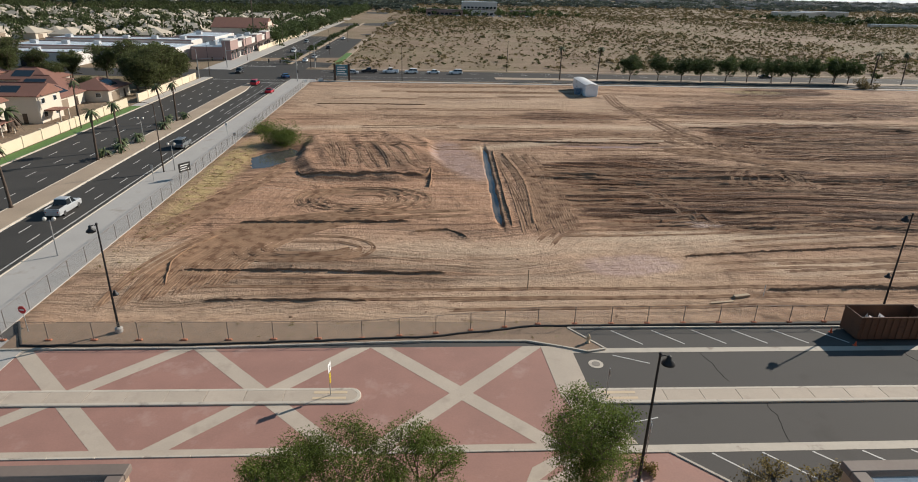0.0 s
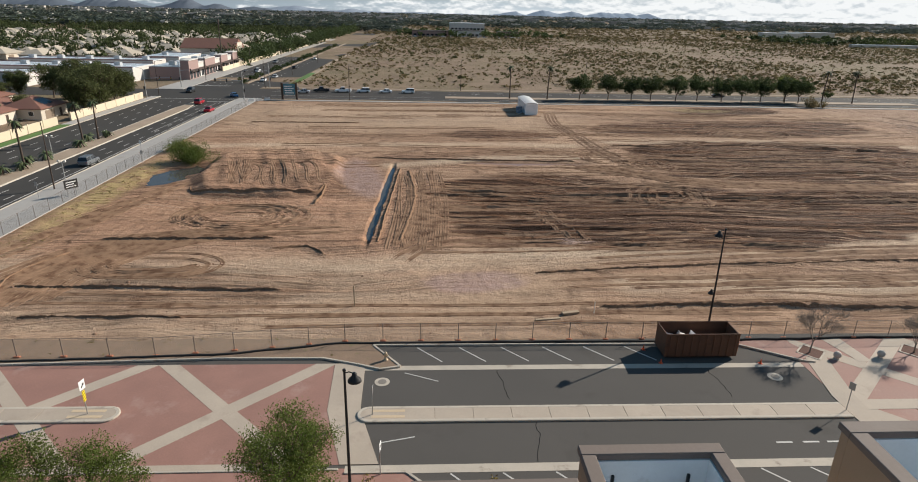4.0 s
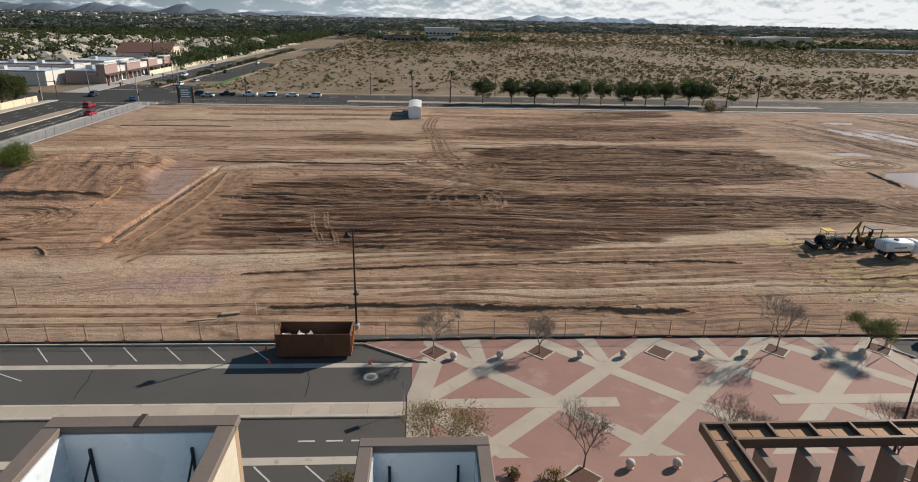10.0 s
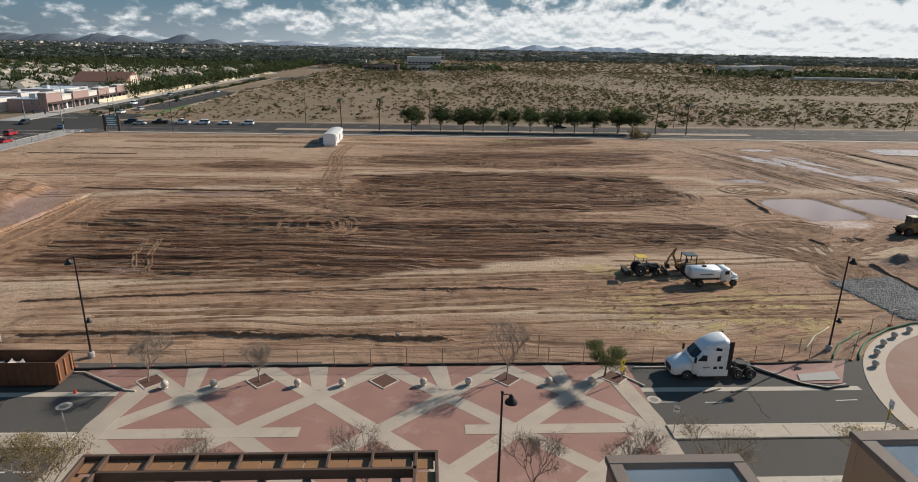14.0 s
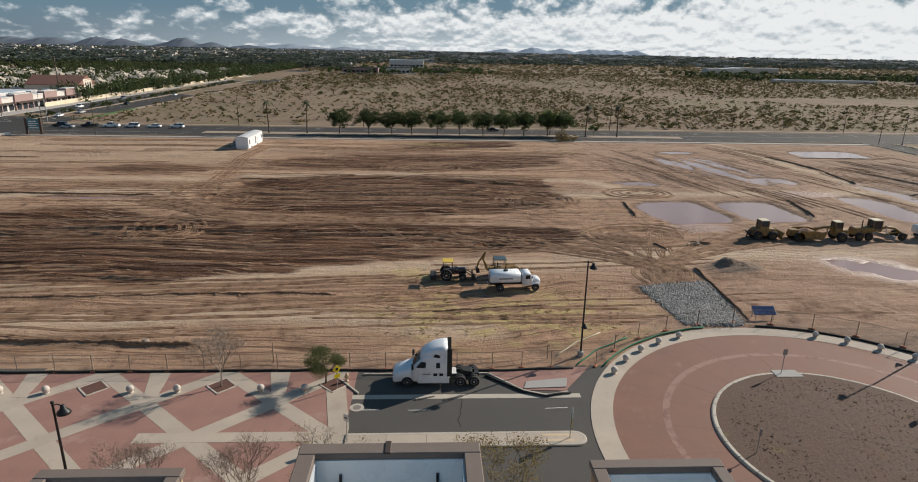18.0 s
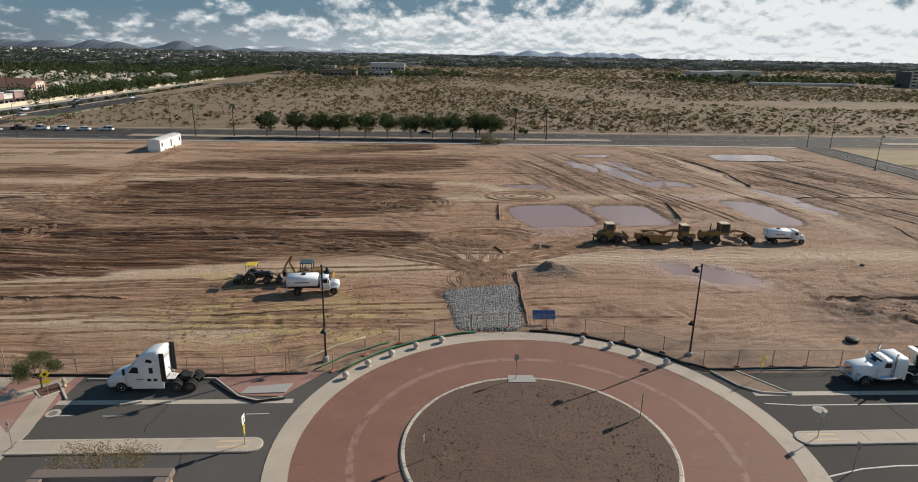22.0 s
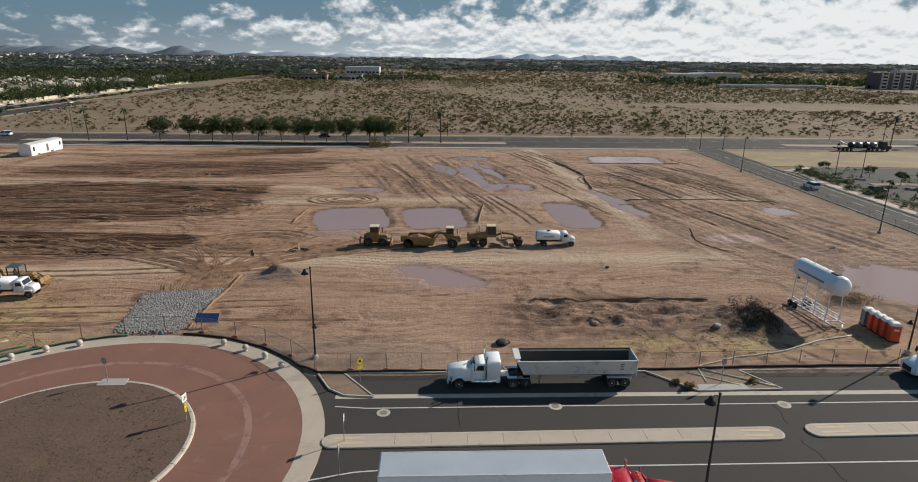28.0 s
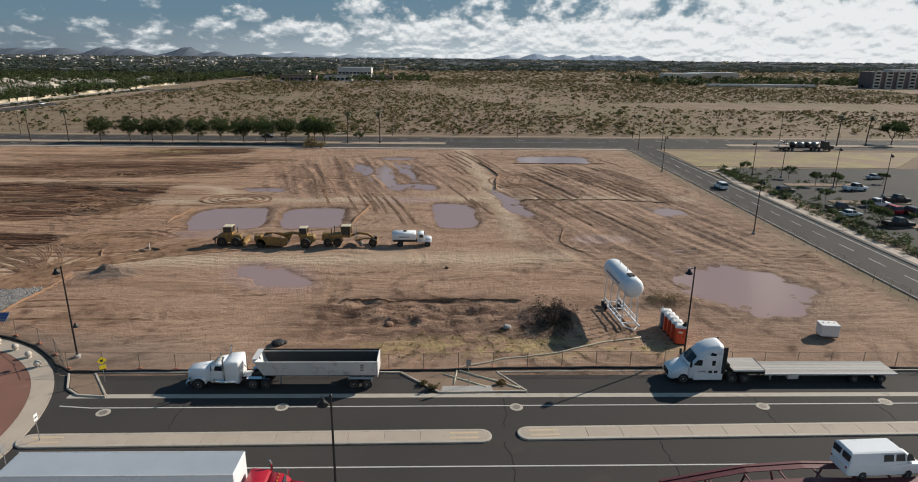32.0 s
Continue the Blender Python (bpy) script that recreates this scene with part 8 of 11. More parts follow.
def car(kind, paint, label, x, y, turn, z=0.0, category="car", group="parked cars"):
    """A car, van or pickup with its front towards +x, copied where the same one was built before."""
    key = (kind, paint.name, label)
    m4 = pose(x, y, z, 0, 0, turn)
    if key in made_cars:
        return copy_thing(made_cars[key], m4)
    name = {"sedan": "car", "suv": "suv", "pickup": "pickup", "van": "van"}[kind]
    t = thing(name, label, category, m4, group)
    L_, w, zb, zr = {"sedan": (4.7, 1.82, 0.92, 1.45), "suv": (4.8, 1.92, 1.08, 1.76), "pickup": (5.8, 2.0, 1.12, 1.9), "van": (5.7, 2.02, 1.22, 2.1)}[kind]
    h = L_ / 2
    hood = {"sedan": 0.86, "suv": 1.02, "pickup": 1.1, "van": 1.2}[kind]
    b = Mesh()
    b.loft([sec(-h, w * 0.86, 0.42, zb * 0.86, 0.12), sec(-h + 0.12, w * 0.97, 0.32, zb, 0.14), sec(-h * 0.5, w, 0.28, zb + 0.02, 0.14), sec(h * 0.35, w, 0.28, zb, 0.14), sec(h * 0.55, w, 0.28, hood, 0.16), sec(h - 0.25, w * 0.95, 0.3, hood * 0.92, 0.16), sec(h, w * 0.82, 0.4, hood * 0.74, 0.14)])
    part("body", b, paint, t, smooth=False)
    c0, c1, r0, r1 = {"sedan": (-h + 0.75, h * 0.42, -h + 1.35, h * 0.12), "suv": (-h + 0.1, h * 0.45, -h + 0.4, h * 0.18), "pickup": (-0.75, h * 0.5, -0.55, h * 0.22), "van": (-h + 0.08, h * 0.66, -h + 0.2, h * 0.42)}[kind]

    def ring(x0, x1, ww, zz):
        return [(x0, -ww / 2, zz), (x1, -ww / 2, zz), (x1 + 0.06, 0, zz), (x1, ww / 2, zz), (x0, ww / 2, zz)]
    if kind == "van":
        part("upper_body", Mesh().loft([ring(c0, c1, w * 0.98, zb - 0.05), ring(c0 + 0.04, c1 - 0.25, w * 0.94, zb + 0.35), ring(r0, r1, w * 0.84, zr - 0.06), ring(r0 + 0.1, r1 - 0.1, w * 0.7, zr)]), paint, t)
        for sy in (-1, 1):
            for k, (xa, xb) in enumerate(((-0.3, 0.45), (0.6, 1.3), (1.42, 2.05))):
                part("window", Mesh().add([(xa, sy * w * 0.49, zb + 0.2), (xb, sy * w * 0.49, zb + 0.2), (xb - 0.05 - 0.25 * (k == 2), sy * w * 0.446, zb + 0.7), (xa, sy * w * 0.446, zb + 0.7)], [(0, 1, 2, 3)]), GLASS_DARK, t)
        part("windscreen", Mesh().add([(c1 - 0.05, -w * 0.44, zb + 0.1), (c1 - 0.05, w * 0.44, zb + 0.1), (r1 + 0.1, w * 0.4, zr - 0.18), (r1 + 0.1, -w * 0.4, zr - 0.18)], [(0, 1, 2, 3)]).moved(pose(0.03, 0, 0.03)), GLASS_DARK, t)
        for sy in (-1, 1):
            part("rear_window", Mesh().box(c0 - 0.03, sy * 0.48 - 0.36, zb + 0.2, c0 + 0.1, sy * 0.48 + 0.36, zb + 0.66, 0.01), GLASS_DARK, t)
    else:
        part("glasshouse", Mesh().loft([ring(c0, c1, w * 0.93, zb - 0.04), ring(r0, r1, w * 0.74, zr - 0.05)]), GLASS_DARK, t)
        part("roof", Mesh().loft([ring(r0 - 0.05, r1 + 0.03, w * 0.77, zr - 0.06), ring(r0, r1, w * 0.75, zr - 0.01), ring(r0 + 0.15, r1 - 0.15, w * 0.6, zr + 0.02)]), paint, t)
        for sy in (-1, 1):
            xm = (c0 + c1) / 2
            part("pillar", Mesh().loft([[(xm - 0.06, sy * w * 0.47, zb - 0.03), (xm + 0.06, sy * w * 0.47, zb - 0.03), (xm + 0.06, sy * w * 0.45, zb - 0.03), (xm - 0.06, sy * w * 0.45, zb - 0.03)], [(xm - 0.05, sy * w * 0.378, zr - 0.05), (xm + 0.05, sy * w * 0.378, zr - 0.05), (xm + 0.05, sy * w * 0.36, zr - 0.05), (xm - 0.05, sy * w * 0.36, zr - 0.05)]]), paint, t)
    if kind == "pickup":
        part("bed", Mesh().box(-h + 0.15, -w * 0.42, zb - 0.02, -0.85, w * 0.42, zb + 0.035), CHASSIS, t)
        for sy in (-1, 1):
            part("bed_side", Mesh().box(-h + 0.08, sy * w * 0.45 - 0.06, zb - 0.1, -0.8, sy * w * 0.45 + 0.06, zb + 0.12, 0.03), paint, t)
        part("tailgate", Mesh().box(-h + 0.04, -w * 0.42, zb - 0.2, -h + 0.12, w * 0.42, zb + 0.12, 0.02), paint, t)
    r = 0.36 if kind in ("pickup", "suv") else 0.33
    for xw in (-h * 0.58, h * 0.6):
        for sy in (-1, 1):
            wheel(t, xw, sy * (w / 2 - 0.12), r, 0.24)
    for sy in (-1, 1):
        part("headlight", Mesh().box(h - 0.2, sy * w * 0.34 - 0.16, hood * 0.66, h - 0.02, sy * w * 0.34 + 0.16, hood * 0.8, 0.03), LAMP_CLEAR, t)
        part("tail_light", Mesh().box(-h - 0.01, sy * w * 0.38 - 0.1, zb * 0.68, -h + 0.1, sy * w * 0.38 + 0.1, zb * 0.84, 0.02), LAMP_RED, t)
        part("mirror", Mesh().box(c1 - 0.35, sy * w * 0.52 - 0.08, zb, c1 - 0.22, sy * w * 0.52 + 0.08, zb + 0.14, 0.03), paint, t)
    made_cars[key] = t
    return t


def tractor_unit(style, paint, label, x, y, turn, group="lorry tractors"):
    """A road tractor with sleeper cab; its bumper is at x = 0 and it points to -x."""
    t = thing("lorry_tractor", label, "lorry", pose(x, y, 0, 0, 0, turn), group)
    w = 2.45
    part("frame", Mesh().box(1.2, -0.5, 0.7, 8.0, -0.3, 1.0, 0.02).box(1.2, 0.3, 0.7, 8.0, 0.5, 1.0, 0.02).box(5.3, -0.3, 0.75, 5.6, 0.3, 0.95).box(7.6, -0.5, 0.7, 8.0, 0.5, 0.98), CHASSIS, t)
    if style == "aero":
        part("hood", Mesh().loft([sec(0.0, 1.9, 0.45, 1.15, 0.3), sec(0.25, 2.2, 0.38, 1.4, 0.35), sec(1.0, 2.3, 0.5, 1.68, 0.4), sec(2.0, 2.34, 0.6, 1.95, 0.4)]), paint, t, smooth=True)
        part("cab", Mesh().loft([sec(1.75, 2.36, 0.55, 1.95, 0.3), sec(2.05, 2.38, 0.5, 2.25, 0.3), sec(2.75, 2.4, 0.45, 2.95, 0.35), sec(3.2, w, 0.45, 3.2, 0.4), sec(5.0, w, 0.45, 3.35, 0.4)]), paint, t, smooth=True)
        part("roof_fairing", Mesh().loft([sec(2.55, 1.7, 2.7, 2.95, 0.2), sec(3.1, 2.1, 2.8, 3.42, 0.4), sec(3.9, 2.3, 2.9, 3.85, 0.5), sec(4.6, 2.4, 2.9, 4.0, 0.5), sec(5.05, 2.42, 2.9, 4.02, 0.5)]), paint, t, smooth=True)
        part("windscreen", Mesh().loft([[(1.98, -1.02, 2.02), (1.9, 0, 2.06), (1.98, 1.02, 2.02)], [(2.62, -0.95, 2.78), (2.52, 0, 2.84), (2.62, 0.95, 2.78)]], caps=False, closed=False).moved(pose(-0.07, 0, 0.05)), GLASS_DARK, t)
        for sy in (-1, 1):
            yy = sy * 1.215
            part("door_window", Mesh().add([(2.15, yy, 2.0), (3.05, yy, 1.95), (3.05, yy, 2.55), (2.6, yy, 2.6)], [(0, 1, 2, 3)]).moved(pose(0, sy * 0.012, 0)), GLASS_DARK, t)
            part("sleeper_window", Mesh().box(4.0, sy * 1.232 - 0.01, 1.95, 4.35, sy * 1.232 + 0.01, 2.5, 0.005), GLASS_DARK, t)
            part("fairing_window", Mesh().side([(3.75, 3.05), (4.35, 2.98), (4.35, 3.2), (3.9, 3.35)], sy * 1.19 - 0.03, sy * 1.19 + 0.03), GLASS_DARK, t)
            part("extender", Mesh().box(5.0, sy * 1.18 - 0.03, 1.1, 5.45, sy * 1.18 + 0.03, 3.9, 0.01), CHASSIS, t)
            part("side_skirt", Mesh().box(2.3, sy * 1.2 - 0.05, 0.4, 5.2, sy * 1.2 + 0.05, 1.05, 0.03), paint, t)
            part("mirror", Mesh().box(1.75, sy * 1.42 - 0.1, 1.9, 1.95, sy * 1.42 + 0.1, 2.5, 0.04), CHASSIS, t)
            part("headlight", Mesh().box(0.1, sy * 0.86 - 0.16, 0.95, 0.4, sy * 0.86 + 0.2, 1.2, 0.05), LAMP_CLEAR, t)
            for k in range(2):
                part("locker", Mesh().box(3.75 + 0.55 * k, sy * 1.228 - 0.01, 1.15, 4.1 + 0.55 * k, sy * 1.228 + 0.01, 1.42, 0.005), CHASSIS, t)
            part("lettering_bar", Mesh().box(2.75, sy * 1.232 - 0.006, 1.3, 3.45, sy * 1.232 + 0.006, 1.38), PAINT_GREY, t)
        part("grille", Mesh().box(-0.03, -0.6, 0.55, 0.15, 0.6, 1.12, 0.03), CHASSIS, t)
    else:
        part("hood", Mesh().loft([sec(0.0, 1.35, 0.6, 1.72, 0.2), sec(0.12, 1.5, 0.55, 1.85, 0.25), sec(1.2, 1.75, 0.6, 1.98, 0.3), sec(2.35, 2.0, 0.65, 2.1, 0.3)]), paint, t, smooth=True)
        part("cab", Mesh().loft([sec(2.2, 2.0, 0.6, 2.1, 0.2), sec(2.4, 2.05, 0.55, 2.35, 0.25), sec(2.8, 2.1, 0.5, 2.56, 0.25), sec(3.7, 2.15, 0.5, 2.64, 0.25)]), paint, t, smooth=True)
        part("sleeper", Mesh().loft([sec(3.55, 2.2, 0.6, 2.6, 0.2), sec(3.8, 2.4, 0.55, 2.8, 0.25), sec(4.95, 2.4, 0.55, 2.88, 0.25), sec(5.02, 2.3, 0.6, 2.82, 0.25)]), paint, t, smooth=True)
        part("grille", Mesh().box(-0.06, -0.52, 0.7, 0.05, 0.52, 1.68, 0.03), CHROME, t)
        part("bumper", Mesh().box(-0.15, -1.2, 0.35, 0.1, 1.2, 0.78, 0.05), CHROME, t)
        part("windscreen", Mesh().loft([[(2.33, -0.85, 2.1), (2.26, 0, 2.12), (2.33, 0.85, 2.1)], [(2.66, -0.8, 2.47), (2.6, 0, 2.5), (2.66, 0.8, 2.47)]], caps=False, closed=False).moved(pose(-0.06, 0, 0.04)), GLASS_DARK, t)
        for sy in (-1, 1):
            part("fender", Mesh().loft([[(1.05 + 0.72 * math.cos(radians(a)), sy * 0.72, 0.55 + 0.66 * math.sin(radians(a))) for a in range(0, 181, 20)], [(1.05 + 0.74 * math.cos(radians(a)), sy * 1.22, 0.52 + 0.66 * math.sin(radians(a))) for a in range(0, 181, 20)]], caps=False, closed=False), paint, t, smooth=True)
            part("door_window", Mesh().add([(2.62, 0, 1.9), (3.42, 0, 1.88), (3.42, 0, 2.38), (2.82, 0, 2.4)], [(0, 1, 2, 3)]).moved(pose(0, sy * 1.085, 0)), GLASS_DARK, t)
            part("exhaust_stack", Mesh().tube([(3.62, sy * 1.22, 1.0), (3.62, sy * 1.22, 3.1), (3.74, sy * 1.22, 3.4)], 0.09, 8), CHROME, t)
            part("fuel_tank", Mesh().tube([(2.5, sy * 0.98, 0.72), (4.6, sy * 0.98, 0.72)], 0.33, 12), CHROME, t, smooth=True)
            part("headlight", Mesh().box(0.2, sy * 0.95 - 0.22, 1.0, 0.42, sy * 0.95 + 0.1, 1.25, 0.06), CHROME, t)
            part("mirror", Mesh().box(2.45, sy * 1.36 - 0.08, 2.0, 2.55, sy * 1.36 + 0.08, 2.6, 0.03), CHROME, t)
            part("rear_fender", Mesh().box(5.7, sy * 1.0 - 0.25, 1.08, 7.9, sy * 1.0 + 0.25, 1.14, 0.02), CHROME, t)
        for k in range(5):
            part("roof_lamp", Mesh().ball((2.95, -0.7 + 0.35 * k, 2.62), 0.06, 6, 4), YELLOW_PAINT, t)
    fx = 1.35 if style == "aero" else 1.05
    for sy in (-1, 1):
        wheel(t, fx, sy * 1.08, 0.52, 0.32)
        for xa in (6.25, 7.5):
            wheel(t, xa, sy * 1.08, 0.52, 0.32)
            wheel(t, xa, sy * 0.72, 0.52, 0.3)
    part("fifth_wheel", Mesh().turned([(0.5, 1.12), (0.52, 1.2), (0.48, 1.24)], (6.9, 0), 14), CHASSIS, t)
    part("mount", Mesh().box(6.3, -0.45, 1.0, 7.4, 0.45, 1.13, 0.02), CHASSIS, t)
    part("deck_plate", Mesh().box(5.15, -0.6, 1.0, 5.9, 0.6, 1.06, 0.01), ALUMINIUM, t)
    part("hose", Mesh().tube([(5.1, 0.2, 1.9), (5.5, 0.3, 1.3), (6.2, 0.1, 1.25)], 0.03, 5), CHASSIS, t)
    return t


tractor_unit("aero", PAINT_WHITE, "white sleeper-cab lorry tractor parked without a trailer", 100.5, 48.5, 0)
tractor_unit("classic", PAINT_WHITE, "white long-nosed sleeper lorry coupled to a tipper trailer", 171.0, 48.7, 0)
tractor_unit("aero", PAINT_WHITE, "white sleeper-cab lorry coupled to a flatbed trailer", 218.0, 49.6, 0)
tractor_unit("classic", PAINT_RED, "deep red long-nosed lorry coupled to a white box trailer", 187.0, 30.8, 180)

# tipper trailer
t = thing("tipper_trailer", "white open-topped tipper trailer, empty and dusty", "trailer", pose(176.4, 48.7, 0))
tub = Mesh()
for sy in (-1, 1):
    tub.add([(1.15, sy * 1.27, 2.85), (12.8, sy * 1.27, 2.85), (12.8, sy * 0.98, 1.35), (1.9, sy * 0.98, 1.35), (1.15, sy * 1.21, 2.85), (12.8, sy * 1.21, 2.85), (12.8, sy * 0.93, 1.4), (1.9, sy * 0.93, 1.4)],
            [(0, 1, 2, 3), (4, 7, 6, 5), (0, 4, 5, 1), (1, 5, 6, 2), (2, 6, 7, 3), (3, 7, 4, 0)])
part("tub_side", tub, ALUMINIUM, t)
part("tub_floor", Mesh().box(1.85, -0.96, 1.28, 12.8, 0.96, 1.4), DARK_INSIDE, t)
part("front_wall", Mesh().add([(1.15, -1.27, 2.9), (1.15, 1.27, 2.9), (1.9, 0.98, 1.35), (1.9, -0.98, 1.35), (1.27, -1.25, 2.9), (1.27, 1.25, 2.9), (2.0, 0.96, 1.38), (2.0, -0.96, 1.38)], [(0, 1, 2, 3), (7, 6, 5, 4), (0, 4, 5, 1), (1, 5, 6, 2), (2, 6, 7, 3), (3, 7, 4, 0)]), ALUMINIUM, t)
part("tailgate", Mesh().box(12.78, -1.22, 1.3, 12.88, 1.22, 3.0, 0.02), ALUMINIUM, t)
for sy in (-1, 1):
    part("top_rail", Mesh().box(1.1, sy * 1.25 - 0.07, 2.82, 12.9, sy * 1.25 + 0.07, 2.94, 0.02), ALUMINIUM, t)
    part("inner_lining", Mesh().add([(1.4, sy * 1.195, 2.8), (12.7, sy * 1.195, 2.8), (12.7, sy * 0.92, 1.41), (2.0, sy * 0.92, 1.41)], [(0, 1, 2, 3)]), DARK_INSIDE, t)
part("tarp_roll", Mesh().tube([(1.15, 1.2, 3.02), (12.8, 1.2, 3.02)], 0.08, 8), CHASSIS, t)
part("wind_guard", Mesh().loft([[(1.1, -1.2, 2.85), (0.95, -1.1, 3.15), (1.55, -1.1, 3.15)], [(1.1, 1.2, 2.85), (0.95, 1.1, 3.15), (1.55, 1.1, 3.15)]]), ALUMINIUM, t)
part("frame", Mesh().box(0.6, -0.5, 1.05, 12.7, -0.35, 1.3).box(0.6, 0.35, 1.05, 12.7, 0.5, 1.3), CHASSIS, t)
part("hoist", Mesh().tube([(1.55, 0, 1.25), (1.3, 0, 2.8)], 0.11, 8), CHASSIS, t)
for sy in (-1, 1):
    part("landing_leg", Mesh().box(3.4, sy * 0.8 - 0.07, 0.4, 3.55, sy * 0.8 + 0.07, 1.2), STEEL, t)
    part("mudguard", Mesh().box(10.0, sy * 1.08 - 0.2, 1.1, 12.4, sy * 1.08 + 0.2, 1.15), ALUMINIUM, t)
    for xa in (10.5, 11.8):
        wheel(t, xa, sy * 1.08, 0.52, 0.32)
        wheel(t, xa, sy * 0.72, 0.52, 0.3)
    for k in range(3):
        part("marker_bar", Mesh().box(11.2, sy * 1.27 - 0.015, 2.0 + 0.25 * k, 11.55, sy * 1.27 + 0.02, 2.1 + 0.25 * k), PAINT_GREY, t)

# step-deck flatbed
t = thing("flatbed_trailer", "empty aluminium step-deck flatbed trailer", "trailer", pose(223.6, 49.6, 0))
for k in range(8):
    y0 = -1.27 + 0.3175 * k
    part("deck_board", Mesh().box(0.6, y0 + 0.008, 1.42, 3.7, y0 + 0.31, 1.5, 0.005), DECK, t)
    part("deck_board", Mesh().box(3.8, y0 + 0.008, 1.0, 17.2, y0 + 0.31, 1.08, 0.005), DECK, t)
part("step", Mesh().box(3.68, -1.27, 1.0, 3.82, 1.27, 1.5, 0.01), CHASSIS, t)
for sy in (-1, 1):
    part("side_rail", Mesh().box(3.8, sy * 1.27 - 0.03, 0.92, 17.2, sy * 1.27 + 0.03, 1.09, 0.01), ALUMINIUM, t)
    part("side_rail", Mesh().box(0.6, sy * 1.27 - 0.03, 1.34, 3.8, sy * 1.27 + 0.03, 1.51, 0.01), ALUMINIUM, t)
    part("beam", Mesh().box(0.8, sy * 0.45 - 0.06, 0.66, 17, sy * 0.45 + 0.06, 1.0), CHASSIS, t)
    part("landing_leg", Mesh().box(4.6, sy * 0.8 - 0.07, 0.2, 4.75, sy * 0.8 + 0.07, 1.0), STEEL, t)
    for xa in (13.0, 15.8):
        wheel(t, xa, sy * 1.05, 0.42, 0.3)
        wheel(t, xa, sy * 0.7, 0.42, 0.3)
part("strap_reel", Mesh().tube([(0.4, -0.5, 1.62), (0.4, 0.3, 1.62)], 0.2, 10), CHASSIS, t)
part("toolbox", Mesh().box(6.2, -1.2, 0.45, 7.3, -0.7, 0.9, 0.02), ALUMINIUM, t)

# box trailer
t = thing("box_trailer", "long white box trailer with a pale grey roof", "trailer", pose(165.9, 30.8, 0))
part("box", Mesh().box(0, -1.3, 1.15, 15.7, 1.3, 4.06, 0.03), PAINT_WHITE, t)
part("roof", Mesh().box(0.06, -1.24, 4.05, 15.64, 1.24, 4.085, 0.01), surf("trailer_roof_sheet", (0.5, 0.53, 0.56), 0.4, 0.3, coarse=0.12, coarse_size=2.5, fine=0.04, bump=0, stain=(0.36, 0.38, 0.38), stain_size=1.8, stain_at=0.6), t)
for sy in (-1, 1):
    part("top_rail", Mesh().box(0, sy * 1.28 - 0.04, 4.02, 15.7, sy * 1.28 + 0.04, 4.1, 0.01), ALUMINIUM, t)
    part("bottom_rail", Mesh().box(0, sy * 1.29 - 0.03, 1.1, 15.7, sy * 1.29 + 0.03, 1.25, 0.01), ALUMINIUM, t)
    for xa in (1.6, 2.85):
        wheel(t, xa, sy * 1.08, 0.52, 0.32)
        wheel(t, xa, sy * 0.72, 0.52, 0.3)
    part("landing_leg", Mesh().box(12.0, sy * 0.8 - 0.07, 0.2, 12.15, sy * 0.8 + 0.07, 1.15), STEEL, t)
for k in range(2):
    part("rear_door", Mesh().box(-0.03, -1.24 + 1.25 * k, 1.25, 0.0, -0.02 + 1.25 * k, 4.0, 0.005), PAINT_WHITE, t)
    for j in range(2):
        part("lock_rod", Mesh().tube([(-0.05, -0.95 + 1.25 * k + 0.6 * j, 1.3), (-0.05, -0.95 + 1.25 * k + 0.6 * j, 3.95)], 0.02, 6), STEEL, t)

# car transporter with a van on its upper deck
t = thing("car_transporter", "maroon steel car transporter with sloping open decks", "lorry", pose(211.5, 31.2, 0))
for sy in (-1, 1):
    y = sy * 1.15
    deck = [(0, 1.0), (2.6, 1.55), (6.0, 2.25), (10.2, 2.55), (14.8, 2.45), (22.0, 2.75)]
    part("upper_rail", Mesh().loft([[(x, y - 0.12, z), (x, y + 0.12, z), (x, y + 0.12, z + 0.22), (x, y - 0.12, z + 0.22)] for x, z in deck]), PAINT_MAROON, t)
    part("lower_rail", Mesh().loft([[(x, y - 0.12, z), (x, y + 0.12, z), (x, y + 0.12, z + 0.25), (x, y - 0.12, z + 0.25)] for x, z in ((0, 0.6), (5, 0.7), (9, 1.0), (15, 0.7), (22, 0.9))]), PAINT_MAROON, t)
    for k, (x, z0, z1) in enumerate(((1.2, 0.6, 1.3), (3.6, 0.7, 1.8), (6.0, 0.75, 2.3), (8.5, 0.9, 2.4), (11.5, 0.9, 2.5), (14.6, 0.75, 2.45), (18.0, 0.8, 2.55), (21.5, 0.9, 2.7))):
        part("strut", Mesh().tube([(x, y, z0), (x + 0.5 * (-1) ** k, y, z1)], 0.08, 6), PAINT_MAROON, t)
    part("ramp_track", Mesh().loft([[(x, sy * 0.78 - 0.28, z + 0.1), (x, sy * 0.78 + 0.28, z + 0.1), (x, sy * 0.78 + 0.28, z + 0.16), (x, sy * 0.78 - 0.28, z + 0.16)] for x, z in deck]), PAINT_MAROON, t)
    for xa in (8.0, 9.2, 17.5, 18.8):
        wheel(t, xa, sy * 1.02, 0.42, 0.3)
